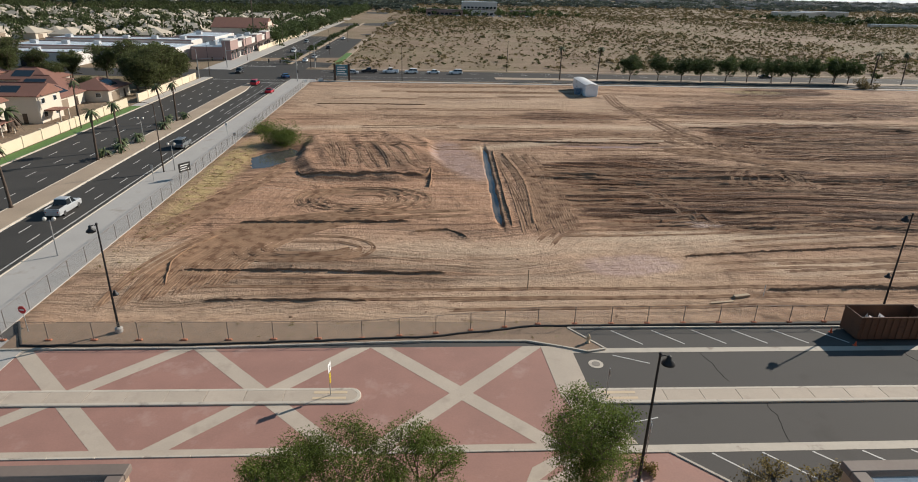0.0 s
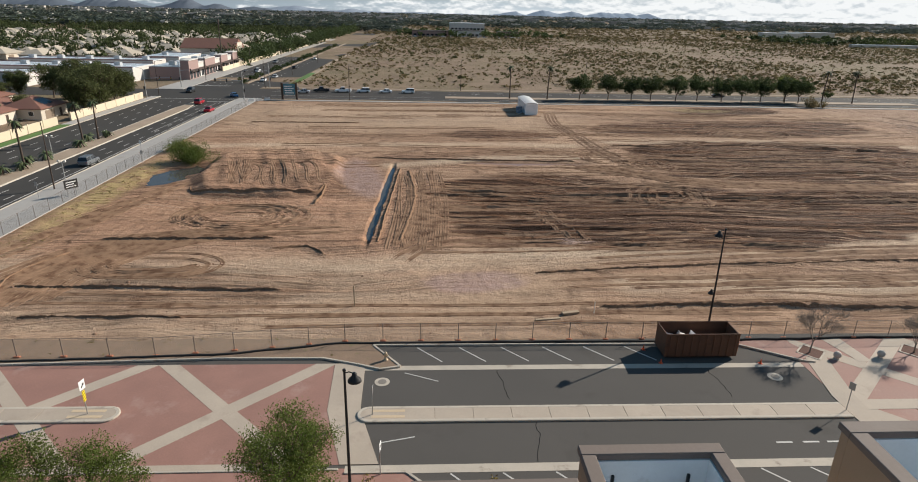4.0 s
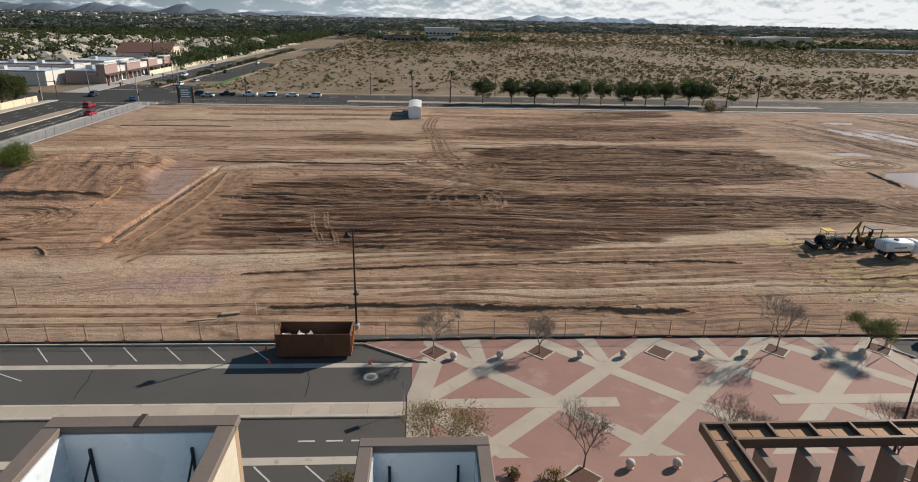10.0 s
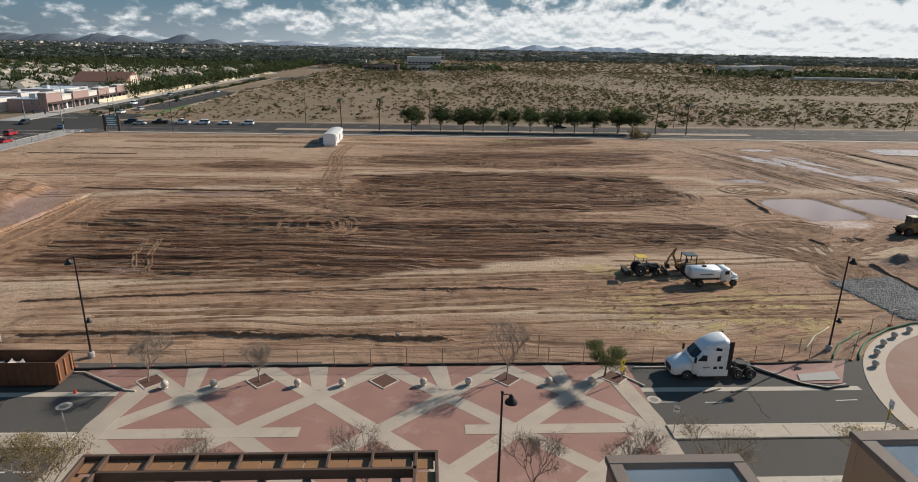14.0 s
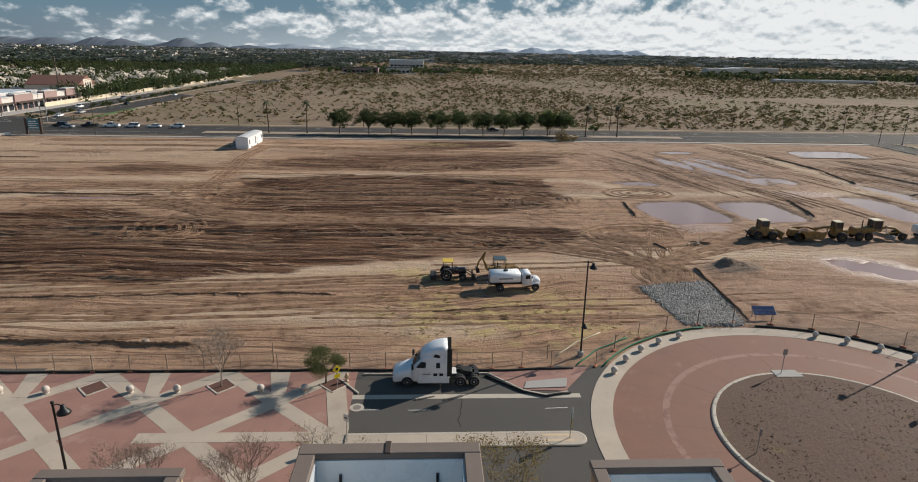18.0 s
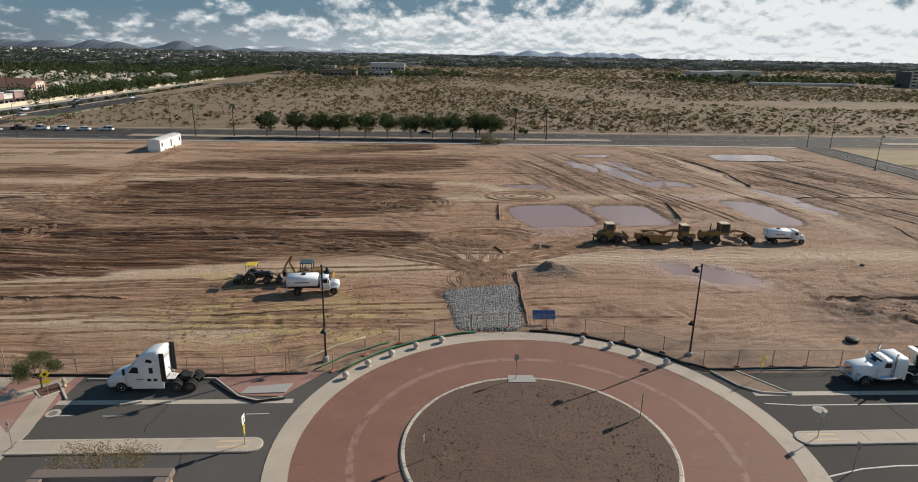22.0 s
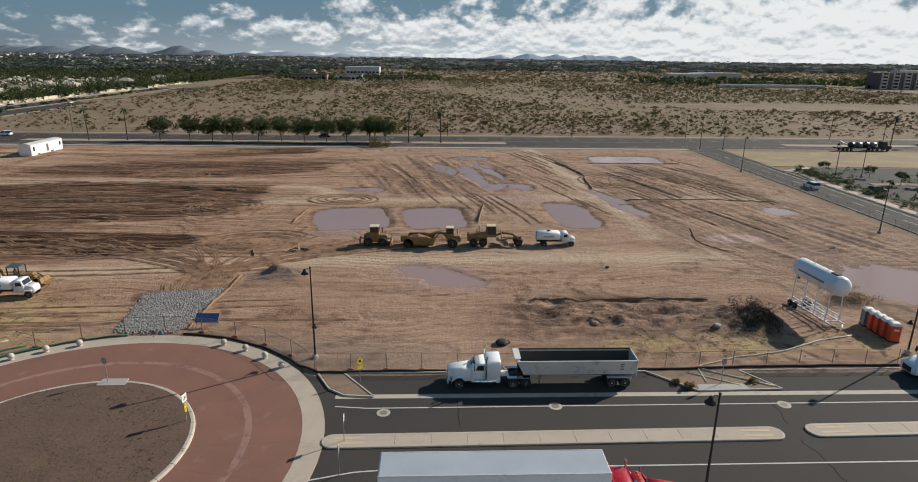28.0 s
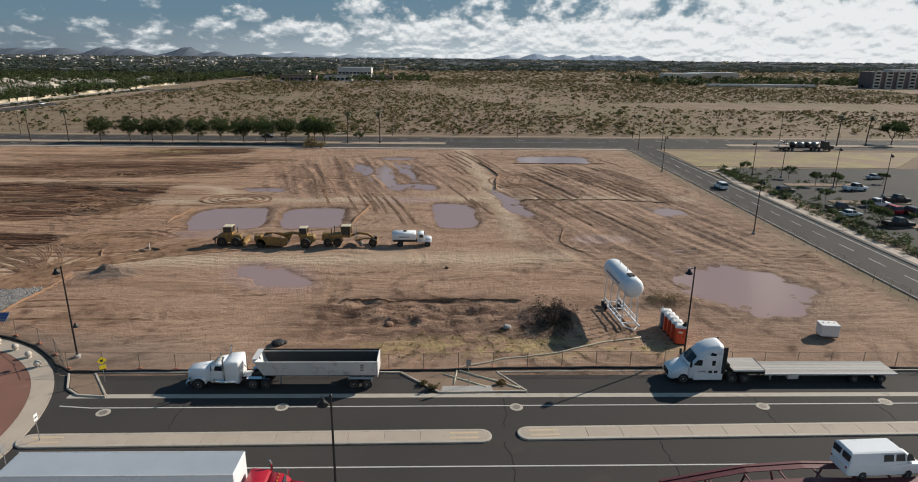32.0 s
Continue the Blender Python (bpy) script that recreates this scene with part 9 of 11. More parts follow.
for k in range(9):
    x = 0.8 + 2.5 * k
    z = np.interp(x, [0, 2.6, 6, 10.2, 14.8, 22], [1.0, 1.55, 2.25, 2.55, 2.45, 2.75])
    part("crossbar", Mesh().box(x, -1.1, z + 0.02, x + 0.12, 1.1, z + 0.12), PAINT_MAROON, t)
part("cab", Mesh().loft([sec(22.2, 2.4, 0.5, 3.9, 0.15), sec(24.0, 2.4, 0.5, 3.8, 0.2), sec(24.8, 2.3, 0.5, 2.6, 0.2), sec(26.0, 2.1, 0.5, 1.8, 0.2)]), PAINT_DARK, t)
for sy in (-1, 1):
    wheel(t, 25.0, sy * 1.05, 0.5, 0.3)
car("van", PAINT_WHITE, "plain white panel van standing on the transporter", 226.7, 31.6, 3, 2.6, "van", "")


# water trucks
def water_truck(x, y, turn):
    t = thing("water_truck", "white water truck with a round-cornered tank, dusty", "water truck", pose(x, y, ground_z(x, y) - 0.05, 0, 0, turn), "water trucks")
    part("frame", Mesh().box(-3.2, -0.45, 0.75, 3.0, 0.45, 1.0, 0.02), CHASSIS, t)
    part("tank", Mesh().loft([sec(-3.3, 1.9, 1.25, 2.35, 0.4), sec(-3.2, 2.2, 1.15, 2.5, 0.5), sec(0.55, 2.2, 1.15, 2.5, 0.5), sec(0.65, 1.9, 1.25, 2.35, 0.4)]), PAINT_WHITE, t, smooth=True)
    part("tank_hatch", Mesh().turned([(0.3, 2.48), (0.3, 2.62), (0.24, 2.65)], (-1.2, 0), 12), CHASSIS, t)
    part("lettering_bar", Mesh().box(-2.2, -1.115, 1.7, -0.4, -1.1, 1.85), PAINT_GREY, t)
    part("cab", Mesh().loft([sec(0.9, 2.0, 0.75, 2.35, 0.2), sec(1.9, 2.0, 0.75, 2.4, 0.22), sec(2.2, 1.95, 0.75, 1.75, 0.2)]), PAINT_WHITE, t, smooth=True)
    part("hood", Mesh().loft([sec(2.15, 1.75, 0.7, 1.66, 0.22), sec(3.1, 1.6, 0.65, 1.5, 0.22), sec(3.25, 1.45, 0.7, 1.4, 0.2)]), PAINT_WHITE, t, smooth=True)
    part("windscreen", Mesh().add([(2.22, -0.85, 1.72), (2.22, 0.85, 1.72), (1.98, 0.8, 2.28), (1.98, -0.8, 2.28)], [(0, 1, 2, 3)]), GLASS_DARK, t)
    for sy in (-1, 1):
        part("door_window", Mesh().box(1.25, sy * 1.0 - 0.015, 1.65, 1.85, sy * 1.0 + 0.015, 2.15, 0.005), GLASS_DARK, t)
        part("fender", Mesh().box(2.15, sy * 0.95 - 0.2, 0.95, 3.1, sy * 0.95 + 0.12, 1.1, 0.05), PAINT_WHITE, t)
        part("mirror", Mesh().box(2.0, sy * 1.2 - 0.06, 1.7, 2.08, sy * 1.2 + 0.06, 2.1, 0.02), CHASSIS, t)
        part("headlight", Mesh().box(3.1, sy * 0.62 - 0.12, 1.0, 3.28, sy * 0.62 + 0.12, 1.2, 0.03), LAMP_CLEAR, t)
        wheel(t, 2.6, sy * 0.95, 0.48, 0.28)
        wheel(t, -2.0, sy * 0.95, 0.48, 0.3)
        wheel(t, -2.0, sy * 0.63, 0.48, 0.28)
    part("spray_bar", Mesh().tube([(-3.4, -1.0, 0.7), (-3.4, 1.0, 0.7)], 0.06, 6), STEEL, t)
    part("ladder", Mesh().tube([(-3.3, -0.5, 1.0), (-3.35, -0.5, 2.6)], 0.025, 5).tube([(-3.3, -0.15, 1.0), (-3.35, -0.15, 2.6)], 0.025, 5), STEEL, t)
    return t


water_truck(114.9, 71.4, 4)
water_truck(190.2, 94.3, 0)


def big_wheels(t, spots, r, w):
    for x in spots:
        for y in (-1, 1):
            wheel(t, x[0], y * x[1], r, w, CAT_YELLOW)


def cab_box(t, x0, x1, w, z0, z1, name="cab"):
    c = part(name, Mesh().box(x0, -w / 2, z1 - 0.12, x1, w / 2, z1, 0.03), surf("pale_cab_roof", (0.6, 0.52, 0.36), 0.6, coarse=0.1, bump=0) if "pale_cab_roof" not in bpy.data.materials else bpy.data.materials["pale_cab_roof"], t)
    part("cab_glass", Mesh().box(x0 + 0.1, -w / 2 + 0.08, z0 + 0.35, x1 - 0.1, w / 2 - 0.08, z1 - 0.1), GLASS_DARK, c)
    for xx in (x0 + 0.06, x1 - 0.06):
        for yy in (-w / 2 + 0.06, w / 2 - 0.06):
            part("pillar", Mesh().box(xx - 0.05, yy - 0.05, z0, xx + 0.05, yy + 0.05, z1 - 0.1), CAT_YELLOW, c)
    part("cab_base", Mesh().box(x0, -w / 2, z0, x1, w / 2, z0 + 0.4, 0.04), CAT_YELLOW, c)


def site_spot(x, y, turn):
    return pose(x, y, ground_z(x, y) - 0.04, 0, 0, turn)


# bulldozer
t = thing("bulldozer", "dusty yellow wheeled dozer with a cab and raised blade", "bulldozer", site_spot(160.0, 93.9, 0), "earthmovers")
part("hull", Mesh().loft([sec(-2.0, 1.5, 0.7, 1.7, 0.2), sec(-1.6, 1.7, 0.6, 1.9, 0.2), sec(0.4, 1.7, 0.6, 1.95, 0.2), sec(1.7, 1.3, 0.7, 1.85, 0.2), sec(1.85, 1.2, 0.8, 1.7, 0.2)]), CAT_YELLOW, t)
cab_box(t, -1.0, 0.5, 1.6, 1.85, 3.3)
big_wheels(t, ((-1.3, 1.0), (1.1, 1.0)), 0.75, 0.55)
part("blade", Mesh().loft([[(2.5, -1.7, 0.3), (2.65, -1.7, 0.3), (2.5, -1.7, 0.8), (2.75, -1.7, 1.5), (2.6, -1.7, 1.5), (2.35, -1.7, 0.8)], [(2.5, 1.7, 0.3), (2.65, 1.7, 0.3), (2.5, 1.7, 0.8), (2.75, 1.7, 1.5), (2.6, 1.7, 1.5), (2.35, 1.7, 0.8)]]), CAT_YELLOW, t)
for sy in (-1, 1):
    part("push_arm", Mesh().tube([(0.3, sy * 0.95, 0.8), (2.45, sy * 0.9, 0.7)], 0.1, 6), CAT_YELLOW, t)
    part("ram", Mesh().tube([(1.5, sy * 0.5, 1.6), (2.45, sy * 0.5, 1.0)], 0.06, 6), STEEL, t)
part("ripper", Mesh().tube([(-2.0, 0, 1.1), (-2.7, 0, 1.2), (-2.75, 0, 0.3)], 0.12, 6).box(-2.75, -0.9, 1.0, -2.55, 0.9, 1.25, 0.03), CHASSIS, t)
part("exhaust", Mesh().tube([(1.0, 0.4, 1.9), (1.0, 0.4, 2.9)], 0.06, 8), CHASSIS, t)

# scraper
t = thing("scraper", "dusty yellow wheel scraper with an earth bowl and gooseneck", "scraper", site_spot(169.0, 93.4, 0), "earthmovers")
part("bowl_side", Mesh().side([(-3.8, 0.6), (0.4, 0.5), (0.9, 1.6), (-1.0, 2.0), (-3.4, 2.0), (-4.1, 1.4)], -1.45, -1.3), CAT_YELLOW, t)
part("bowl_side", Mesh().side([(-3.8, 0.6), (0.4, 0.5), (0.9, 1.6), (-1.0, 2.0), (-3.4, 2.0), (-4.1, 1.4)], 1.3, 1.45), CAT_YELLOW, t)
part("bowl_floor", Mesh().box(-3.8, -1.3, 0.5, 0.5, 1.3, 0.7), CHASSIS, t)
part("earth_load", Mesh().loft([[(-3.6, y, 1.1 + 0.6 * math.cos(y)) for y in (-1.28, -0.6, 0, 0.6, 1.28)], [(-2.0, y, 1.3 + 0.9 * math.cos(y)) for y in (-1.28, -0.6, 0, 0.6, 1.28)], [(0.2, y, 0.9 + 0.5 * math.cos(y)) for y in (-1.28, -0.6, 0, 0.6, 1.28)]], caps=False, closed=False), CLOD, t)
part("tail", Mesh().loft([sec(-4.9, 0.9, 0.9, 1.9, 0.2), sec(-3.7, 1.6, 0.8, 2.0, 0.2)]), CAT_YELLOW, t)
part("gooseneck", Mesh().tube([(-0.2, 0, 2.0), (1.2, 0, 2.35), (2.4, 0, 2.2), (2.8, 0, 1.5)], 0.24, 8), CAT_YELLOW, t)
for sy in (-1, 1):
    part("draft_arm", Mesh().tube([(-1.5, sy * 1.5, 1.2), (0.8, sy * 1.4, 1.8), (1.4, sy * 0.4, 2.2)], 0.13, 6), CAT_YELLOW, t)
part("engine_cover", Mesh().loft([sec(2.7, 1.5, 0.9, 2.0, 0.2), sec(4.9, 1.6, 0.9, 2.0, 0.25), sec(5.1, 1.4, 1.0, 1.8, 0.2)]), CAT_YELLOW, t)
cab_box(t, 2.6, 3.9, 1.5, 1.9, 3.35)
big_wheels(t, ((-3.6, 1.15), (3.7, 1.15)), 0.85, 0.6)
part("exhaust", Mesh().tube([(4.5, 0.4, 1.9), (4.5, 0.4, 2.8)], 0.06, 8), CHASSIS, t)

# grader
t = thing("motor_grader", "dusty yellow motor grader with a long front frame", "motor grader", site_spot(179.8, 93.9, 0), "earthmovers")
part("engine_cover", Mesh().loft([sec(-4.6, 1.3, 0.9, 1.9, 0.2), sec(-4.3, 1.5, 0.8, 2.1, 0.2), sec(-1.3, 1.5, 0.8, 2.15, 0.2)]), CAT_YELLOW, t)
cab_box(t, -1.4, 0.2, 1.6, 1.5, 3.45)
part("front_frame", Mesh().tube([(0.0, 0, 1.6), (1.5, 0, 2.1), (3.0, 0, 1.9), (4.0, 0, 1.2)], 0.22, 8), CAT_YELLOW, t)
part("blade", Mesh().box(-0.12, -1.9, 0.25, 0.12, 1.9, 0.95, 0.05).moved(pose(1.3, 0, 0, 0, 8, 25)), STEEL, t)
part("blade_circle", Mesh().turned([(0.75, 0.95), (0.8, 1.0), (0.75, 1.1)], (1.4, 0), 16), CAT_YELLOW, t)
part("drawbar", Mesh().tube([(1.4, 0.5, 1.05), (3.6, 0, 1.2)], 0.1, 6).tube([(1.4, -0.5, 1.05), (3.6, 0, 1.2)], 0.1, 6), CAT_YELLOW, t)
for sy in (-1, 1):
    part("lift_ram", Mesh().tube([(1.2, sy * 0.6, 1.0), (1.0, sy * 0.7, 2.6)], 0.06, 6), STEEL, t)
big_wheels(t, ((-3.6, 1.0), (-2.0, 1.0), (3.9, 0.95)), 0.68, 0.45)
part("exhaust", Mesh().tube([(-2.6, 0.3, 2.1), (-2.6, 0.3, 3.2)], 0.07, 8).tube([(-3.0, -0.3, 2.1), (-3.0, -0.3, 2.9)], 0.07, 8), CHASSIS, t)
part("front_plate", Mesh().box(4.5, -1.2, 0.7, 4.65, 1.2, 1.2, 0.03), CAT_YELLOW, t)

# backhoe loader
GREEN_ROOF = surf("dark_green_roof", (0.05, 0.08, 0.09), 0.5, coarse=0.1, bump=0)
t = thing("backhoe_loader", "yellow backhoe loader with a green canopy and folded arm", "backhoe", site_spot(113.6, 75.4, 2), "earthmovers")
part("hull", Mesh().loft([sec(-1.6, 1.2, 0.7, 1.4, 0.15), sec(0.2, 1.2, 0.7, 1.5, 0.15), sec(1.9, 0.9, 0.8, 1.7, 0.2), sec(2.1, 0.8, 0.9, 1.5, 0.15)]), CAT_YELLOW, t)
c = part("canopy", Mesh().box(-1.1, -0.85, 2.65, 0.6, 0.85, 2.78, 0.04), GREEN_ROOF, t)
part("seat", Mesh().box(-0.5, -0.3, 1.4, 0.0, 0.3, 1.55, 0.04).box(-0.55, -0.3, 1.5, -0.42, 0.3, 2.1, 0.04), CHASSIS, c)
for xx in (-1.0, 0.5):
    for sy in (-1, 1):
        part("pillar", Mesh().box(xx - 0.05, sy * 0.78 - 0.05, 1.3, xx + 0.05, sy * 0.78 + 0.05, 2.66), CHASSIS, c)
for sy in (-1, 1):
    wheel(t, -0.9, sy * 0.95, 0.72, 0.45, CAT_YELLOW)
    wheel(t, 1.5, sy * 0.85, 0.48, 0.32, CAT_YELLOW)
    part("loader_arm", Mesh().tube([(0.7, sy * 0.65, 1.6), (2.2, sy * 0.6, 1.3), (3.0, sy * 0.6, 0.7)], 0.09, 6), CAT_YELLOW, t)
part("front_bucket", Mesh().side([(2.9, 0.25), (3.7, 0.2), (3.9, 0.35), (3.3, 0.45), (3.15, 1.05), (2.95, 1.0)], -1.1, 1.1), CAT_YELLOW, t)
part("boom", Mesh().tube([(-1.8, 0, 1.0), (-2.5, 0, 2.6), (-2.2, 0, 3.6)], [0.18, 0.16, 0.12], 6), CAT_YELLOW, t)
part("dipper", Mesh().tube([(-2.2, 0, 3.6), (-3.1, 0, 2.2), (-3.3, 0, 1.4)], 0.12, 6), CAT_YELLOW, t)
part("bucket", Mesh().side([(-3.5, 1.5), (-3.1, 1.4), (-2.9, 0.8), (-3.4, 0.7)], -0.35, 0.35), CHASSIS, t)
part("ram", Mesh().tube([(-2.0, 0, 1.6), (-2.6, 0, 3.0)], 0.06, 6), STEEL, t)

# canopy tractor
t = thing("tractor", "black farm tractor with a yellow sun canopy", "tractor", site_spot(106.6, 74.4, 0), "earthmovers")
part("hull", Mesh().loft([sec(-0.8, 0.8, 0.7, 1.3, 0.15), sec(0.4, 0.8, 0.7, 1.5, 0.15), sec(2.0, 0.75, 0.8, 1.6, 0.2), sec(2.2, 0.65, 0.9, 1.4, 0.15)]), PAINT_DARK, t)
part("canopy", Mesh().box(-1.0, -0.75, 2.5, 0.4, 0.75, 2.6, 0.03), YELLOW_PAINT, t)
for xx, sy in ((-0.9, -1), (-0.9, 1), (0.3, -1), (0.3, 1)):
    part("canopy_post", Mesh().tube([(xx, sy * 0.65, 1.2), (xx, sy * 0.65, 2.5)], 0.035, 6), CHASSIS, t)
part("seat", Mesh().box(-0.7, -0.25, 1.25, -0.2, 0.25, 1.4, 0.05).box(-0.75, -0.25, 1.35, -0.65, 0.25, 1.8, 0.04), CHASSIS, t)
for sy in (-1, 1):
    wheel(t, -0.5, sy * 0.85, 0.8, 0.45)
    wheel(t, 1.7, sy * 0.75, 0.5, 0.3)
    part("loader_arm", Mesh().tube([(0.6, sy * 0.6, 1.5), (2.2, sy * 0.55, 1.1), (3.0, sy * 0.55, 0.6)], 0.07, 6), CHASSIS, t)
part("front_bucket", Mesh().side([(2.9, 0.2), (3.6, 0.15), (3.2, 0.4), (3.1, 0.95), (2.95, 0.9)], -0.9, 0.9), CHASSIS, t)
part("box_scraper", Mesh().box(-2.6, -1.0, 0.2, -1.8, 1.0, 0.75, 0.04).tube([(-1.8, 0, 0.8), (-0.8, 0, 0.9)], 0.08, 6), CHASSIS, t)

# ---- things on the site ----
RUST = surf("rusty_brown_steel", (0.14, 0.066, 0.037), 0.75, 0.1, coarse=0.25, coarse_size=1.0, fine=0.12, fine_size=0.1, bump=0.004, stain=(0.085, 0.045, 0.03), stain_size=0.8, stain_at=0.55)
t = thing("roll_off_skip", "rust-brown roll-off skip with rubble inside", "skip", pose(38.5, 46.8, 0.02))
part("floor", Mesh().box(0.05, 0.05, 0.2, 6.55, 2.35, 0.3), RUST, t)
part("long_side", Mesh().box(0, 0, 0.2, 6.6, 0.08, 2.4, 0.01), RUST, t)
part("long_side", Mesh().box(0, 2.32, 0.2, 6.6, 2.4, 2.4, 0.01), RUST, t)
part("end_wall", Mesh().box(0, 0.08, 0.2, 0.08, 2.32, 2.4, 0.01), RUST, t)
part("door", Mesh().box(6.5, 0.08, 0.25, 6.6, 2.32, 2.4, 0.01), RUST, t)
for y0 in (-0.05, 2.36):
    part("top_rail", Mesh().box(-0.03, y0, 2.34, 6.63, y0 + 0.1, 2.46, 0.02), RUST, t)
for k in range(10):
    part("side_rib", Mesh().box(0.3 + 0.66 * k, -0.09, 0.25, 0.4 + 0.66 * k, 0.0, 2.34, 0.015), RUST, t)
for k in range(3):
    part("door_hinge", Mesh().box(6.6, 0.15 + 0.95 * k, 0.6, 6.72, 0.35 + 0.95 * k, 2.2, 0.02), surf("orange_hinge", (0.35, 0.12, 0.04), 0.7, bump=0) if k == 0 else bpy.data.materials["orange_hinge"], t)
for k in range(2):
    part("skid", Mesh().box(0.2, 0.6 + 1.0 * k, 0.0, 6.4, 0.75 + 1.0 * k, 0.22), CHASSIS, t)
    for j in range(2):
        part("roller", Mesh().tube([(0.6 + 5.2 * j, 0.45 + 1.3 * k, 0.14), (0.6 + 5.2 * j, 0.6 + 1.3 * k, 0.14)], 0.14, 10), CHASSIS, t)
rb = Mesh()
rng = random.Random(9)
for k in range(26):
    x, y, s = 0.7 + 2.6 * rng.random() ** 1.3, 0.7 + 1.0 * rng.random(), 0.15 + 0.22 * rng.random()
    rb.add([tuple(Matrix.Rotation(rng.random() * 3, 3, (rng.random(), rng.random(), 1)) @ Vector(p) * s + Vector((x, y, 1.15 + 0.5 * rng.random()))) for p in ((-1.4, -1, -0.4), (1.4, -1, -0.4), (1.4, 1, -0.4), (-1.4, 1, -0.4), (-1.4, -1, 0.4), (1.4, -1, 0.4), (1.4, 1, 0.4), (-1.4, 1, 0.4))],
           [(3, 2, 1, 0), (4, 5, 6, 7), (0, 1, 5, 4), (1, 2, 6, 5), (2, 3, 7, 6), (3, 0, 4, 7)])
tagged(part("rubble", rb, surf("pale_rubble", (0.55, 0.5, 0.46), 0.9, island=0.4, bump=0), None, kind="stuff"), "pale broken rubble lying in the skip", "rubble").matrix_basis = pose(38.5, 46.8, 0.02)

# site office trailer
t = thing("site_office", "white site office trailer with a curved grey roof", "site office", pose(46.5, 182.0, 0.05))
part("body", Mesh().box(0, 0, 0.6, 3.7, 16.0, 3.5, 0.04), PAINT_WHITE, t)
part("roof", Mesh().loft([[(x, y, 3.5 + 0.35 * math.sin(math.pi * x / 3.7)) for x in (-0.06, 0.6, 1.3, 1.85, 2.4, 3.1, 3.76)] for y in (-0.1, 16.1)], caps=True, closed=True), ALUMINIUM, t)
part("skirt", Mesh().box(0.1, 0.1, 0.0, 3.6, 15.9, 0.6), PAINT_WHITE, t)
for y_ in (3.0, 9.8):
    part("crawl_vent", Mesh().box(3.59, y_, 0.1, 3.63, y_ + 1.2, 0.55), CHASSIS, t)
for y_ in (1.0, 14.2):
    f = part("window", Mesh().box(3.69, y_, 1.5, 3.74, y_ + 0.8, 2.8, 0.01), ALUMINIUM, t)
    part("pane", Mesh().box(3.73, y_ + 0.07, 1.57, 3.75, y_ + 0.73, 2.73), GLASS_DARK, f)
d = part("door", Mesh().box(3.69, 7.6, 0.75, 3.75, 8.5, 2.85, 0.01), PAINT_GREY, t)
part("handle", Mesh().box(3.75, 7.7, 1.7, 3.8, 7.76, 1.85), STEEL, d)
part("air_unit", Mesh().box(1.2, 16.0, 1.2, 2.5, 16.5, 2.8, 0.04), PAINT_GREY, t)
t = thing("office_steps", "grey metal steps with rails beside the site office", "steps", pose(44.4, 183.4, 0.05))
for k in range(4):
    part("tread", Mesh().box(0.2 + 0.35 * k, 0, 0.15 + 0.17 * k, 0.6 + 0.35 * k, 1.3, 0.2 + 0.17 * k, 0.005), STEEL, t)
for y in (0.02, 1.28):
    part("rail", Mesh().tube([(0.2, y, 0), (0.2, y, 1.1), (1.6, y, 1.8), (2.0, y, 1.8)], 0.03, 6), STEEL, t)
t = thing("ac_cabinet", "blue-grey cabinet beside the site office", "cabinet", pose(44.6, 186.0, 0.05))
part("body", Mesh().box(0, 0, 0.1, 1.6, 1.8, 1.9, 0.05), surf("blue_grey_sheet", (0.12, 0.19, 0.28), 0.5, bump=0), t)
part("lid", Mesh().box(-0.05, -0.05, 1.9, 1.65, 1.85, 1.97, 0.02), PAINT_GREY, t)

# water tower on a trailer frame
t = thing("water_tank", "white water tank raised on a white steel trailer frame", "water tank", pose(217.4, 64.6, 0.05, 0, 0, -86))
n = 20
prof = [(0.15, -4.35), (0.75, -4.2), (1.12, -3.9), (1.2, -3.6), (1.2, 3.6), (1.12, 3.9), (0.75, 4.2), (0.15, 4.35)]
part("tank", Mesh().loft([[(x, r * math.cos(2 * math.pi * i / n), 5.2 + r * math.sin(2 * math.pi * i / n)) for i in range(n)] for r, x in prof]), PAINT_WHITE, t, smooth=True)
for sy in (-1, 1):
    part("lettering_bar", Mesh().box(-2.6, sy * 1.2 - 0.012, 5.12, 2.2, sy * 1.2 + 0.012, 5.34), surf("faded_blue_lettering", (0.16, 0.22, 0.33), 0.5, bump=0) if sy < 0 else bpy.data.materials["faded_blue_lettering"], t)
    part("chassis_rail", Mesh().box(-4.0, sy * 0.9 - 0.08, 0.5, 4.3, sy * 0.9 + 0.08, 0.68, 0.01), PAINT_WHITE, t)
    part("upper_rail", Mesh().box(-3.4, sy * 0.9 - 0.06, 1.2, 3.4, sy * 0.9 + 0.06, 1.32, 0.01), PAINT_WHITE, t)
    for x in (-3.2, -1.1, 1.1, 3.2):
        part("leg", Mesh().tube([(x, sy * 0.95, 0.5), (x, sy * 0.8, 4.4)], 0.07, 6), PAINT_WHITE, t)
    for x in (-2.2, 0.0, 2.2):
        part("brace", Mesh().tube([(x - 1.0, sy * 0.9, 0.6), (x, sy * 0.9, 1.25), (x + 1.0, sy * 0.9, 0.6)], 0.04, 5), PAINT_WHITE, t)
    for xa in (-3.2, -2.3):
        wheel(t, xa, sy * 1.05, 0.42, 0.26)
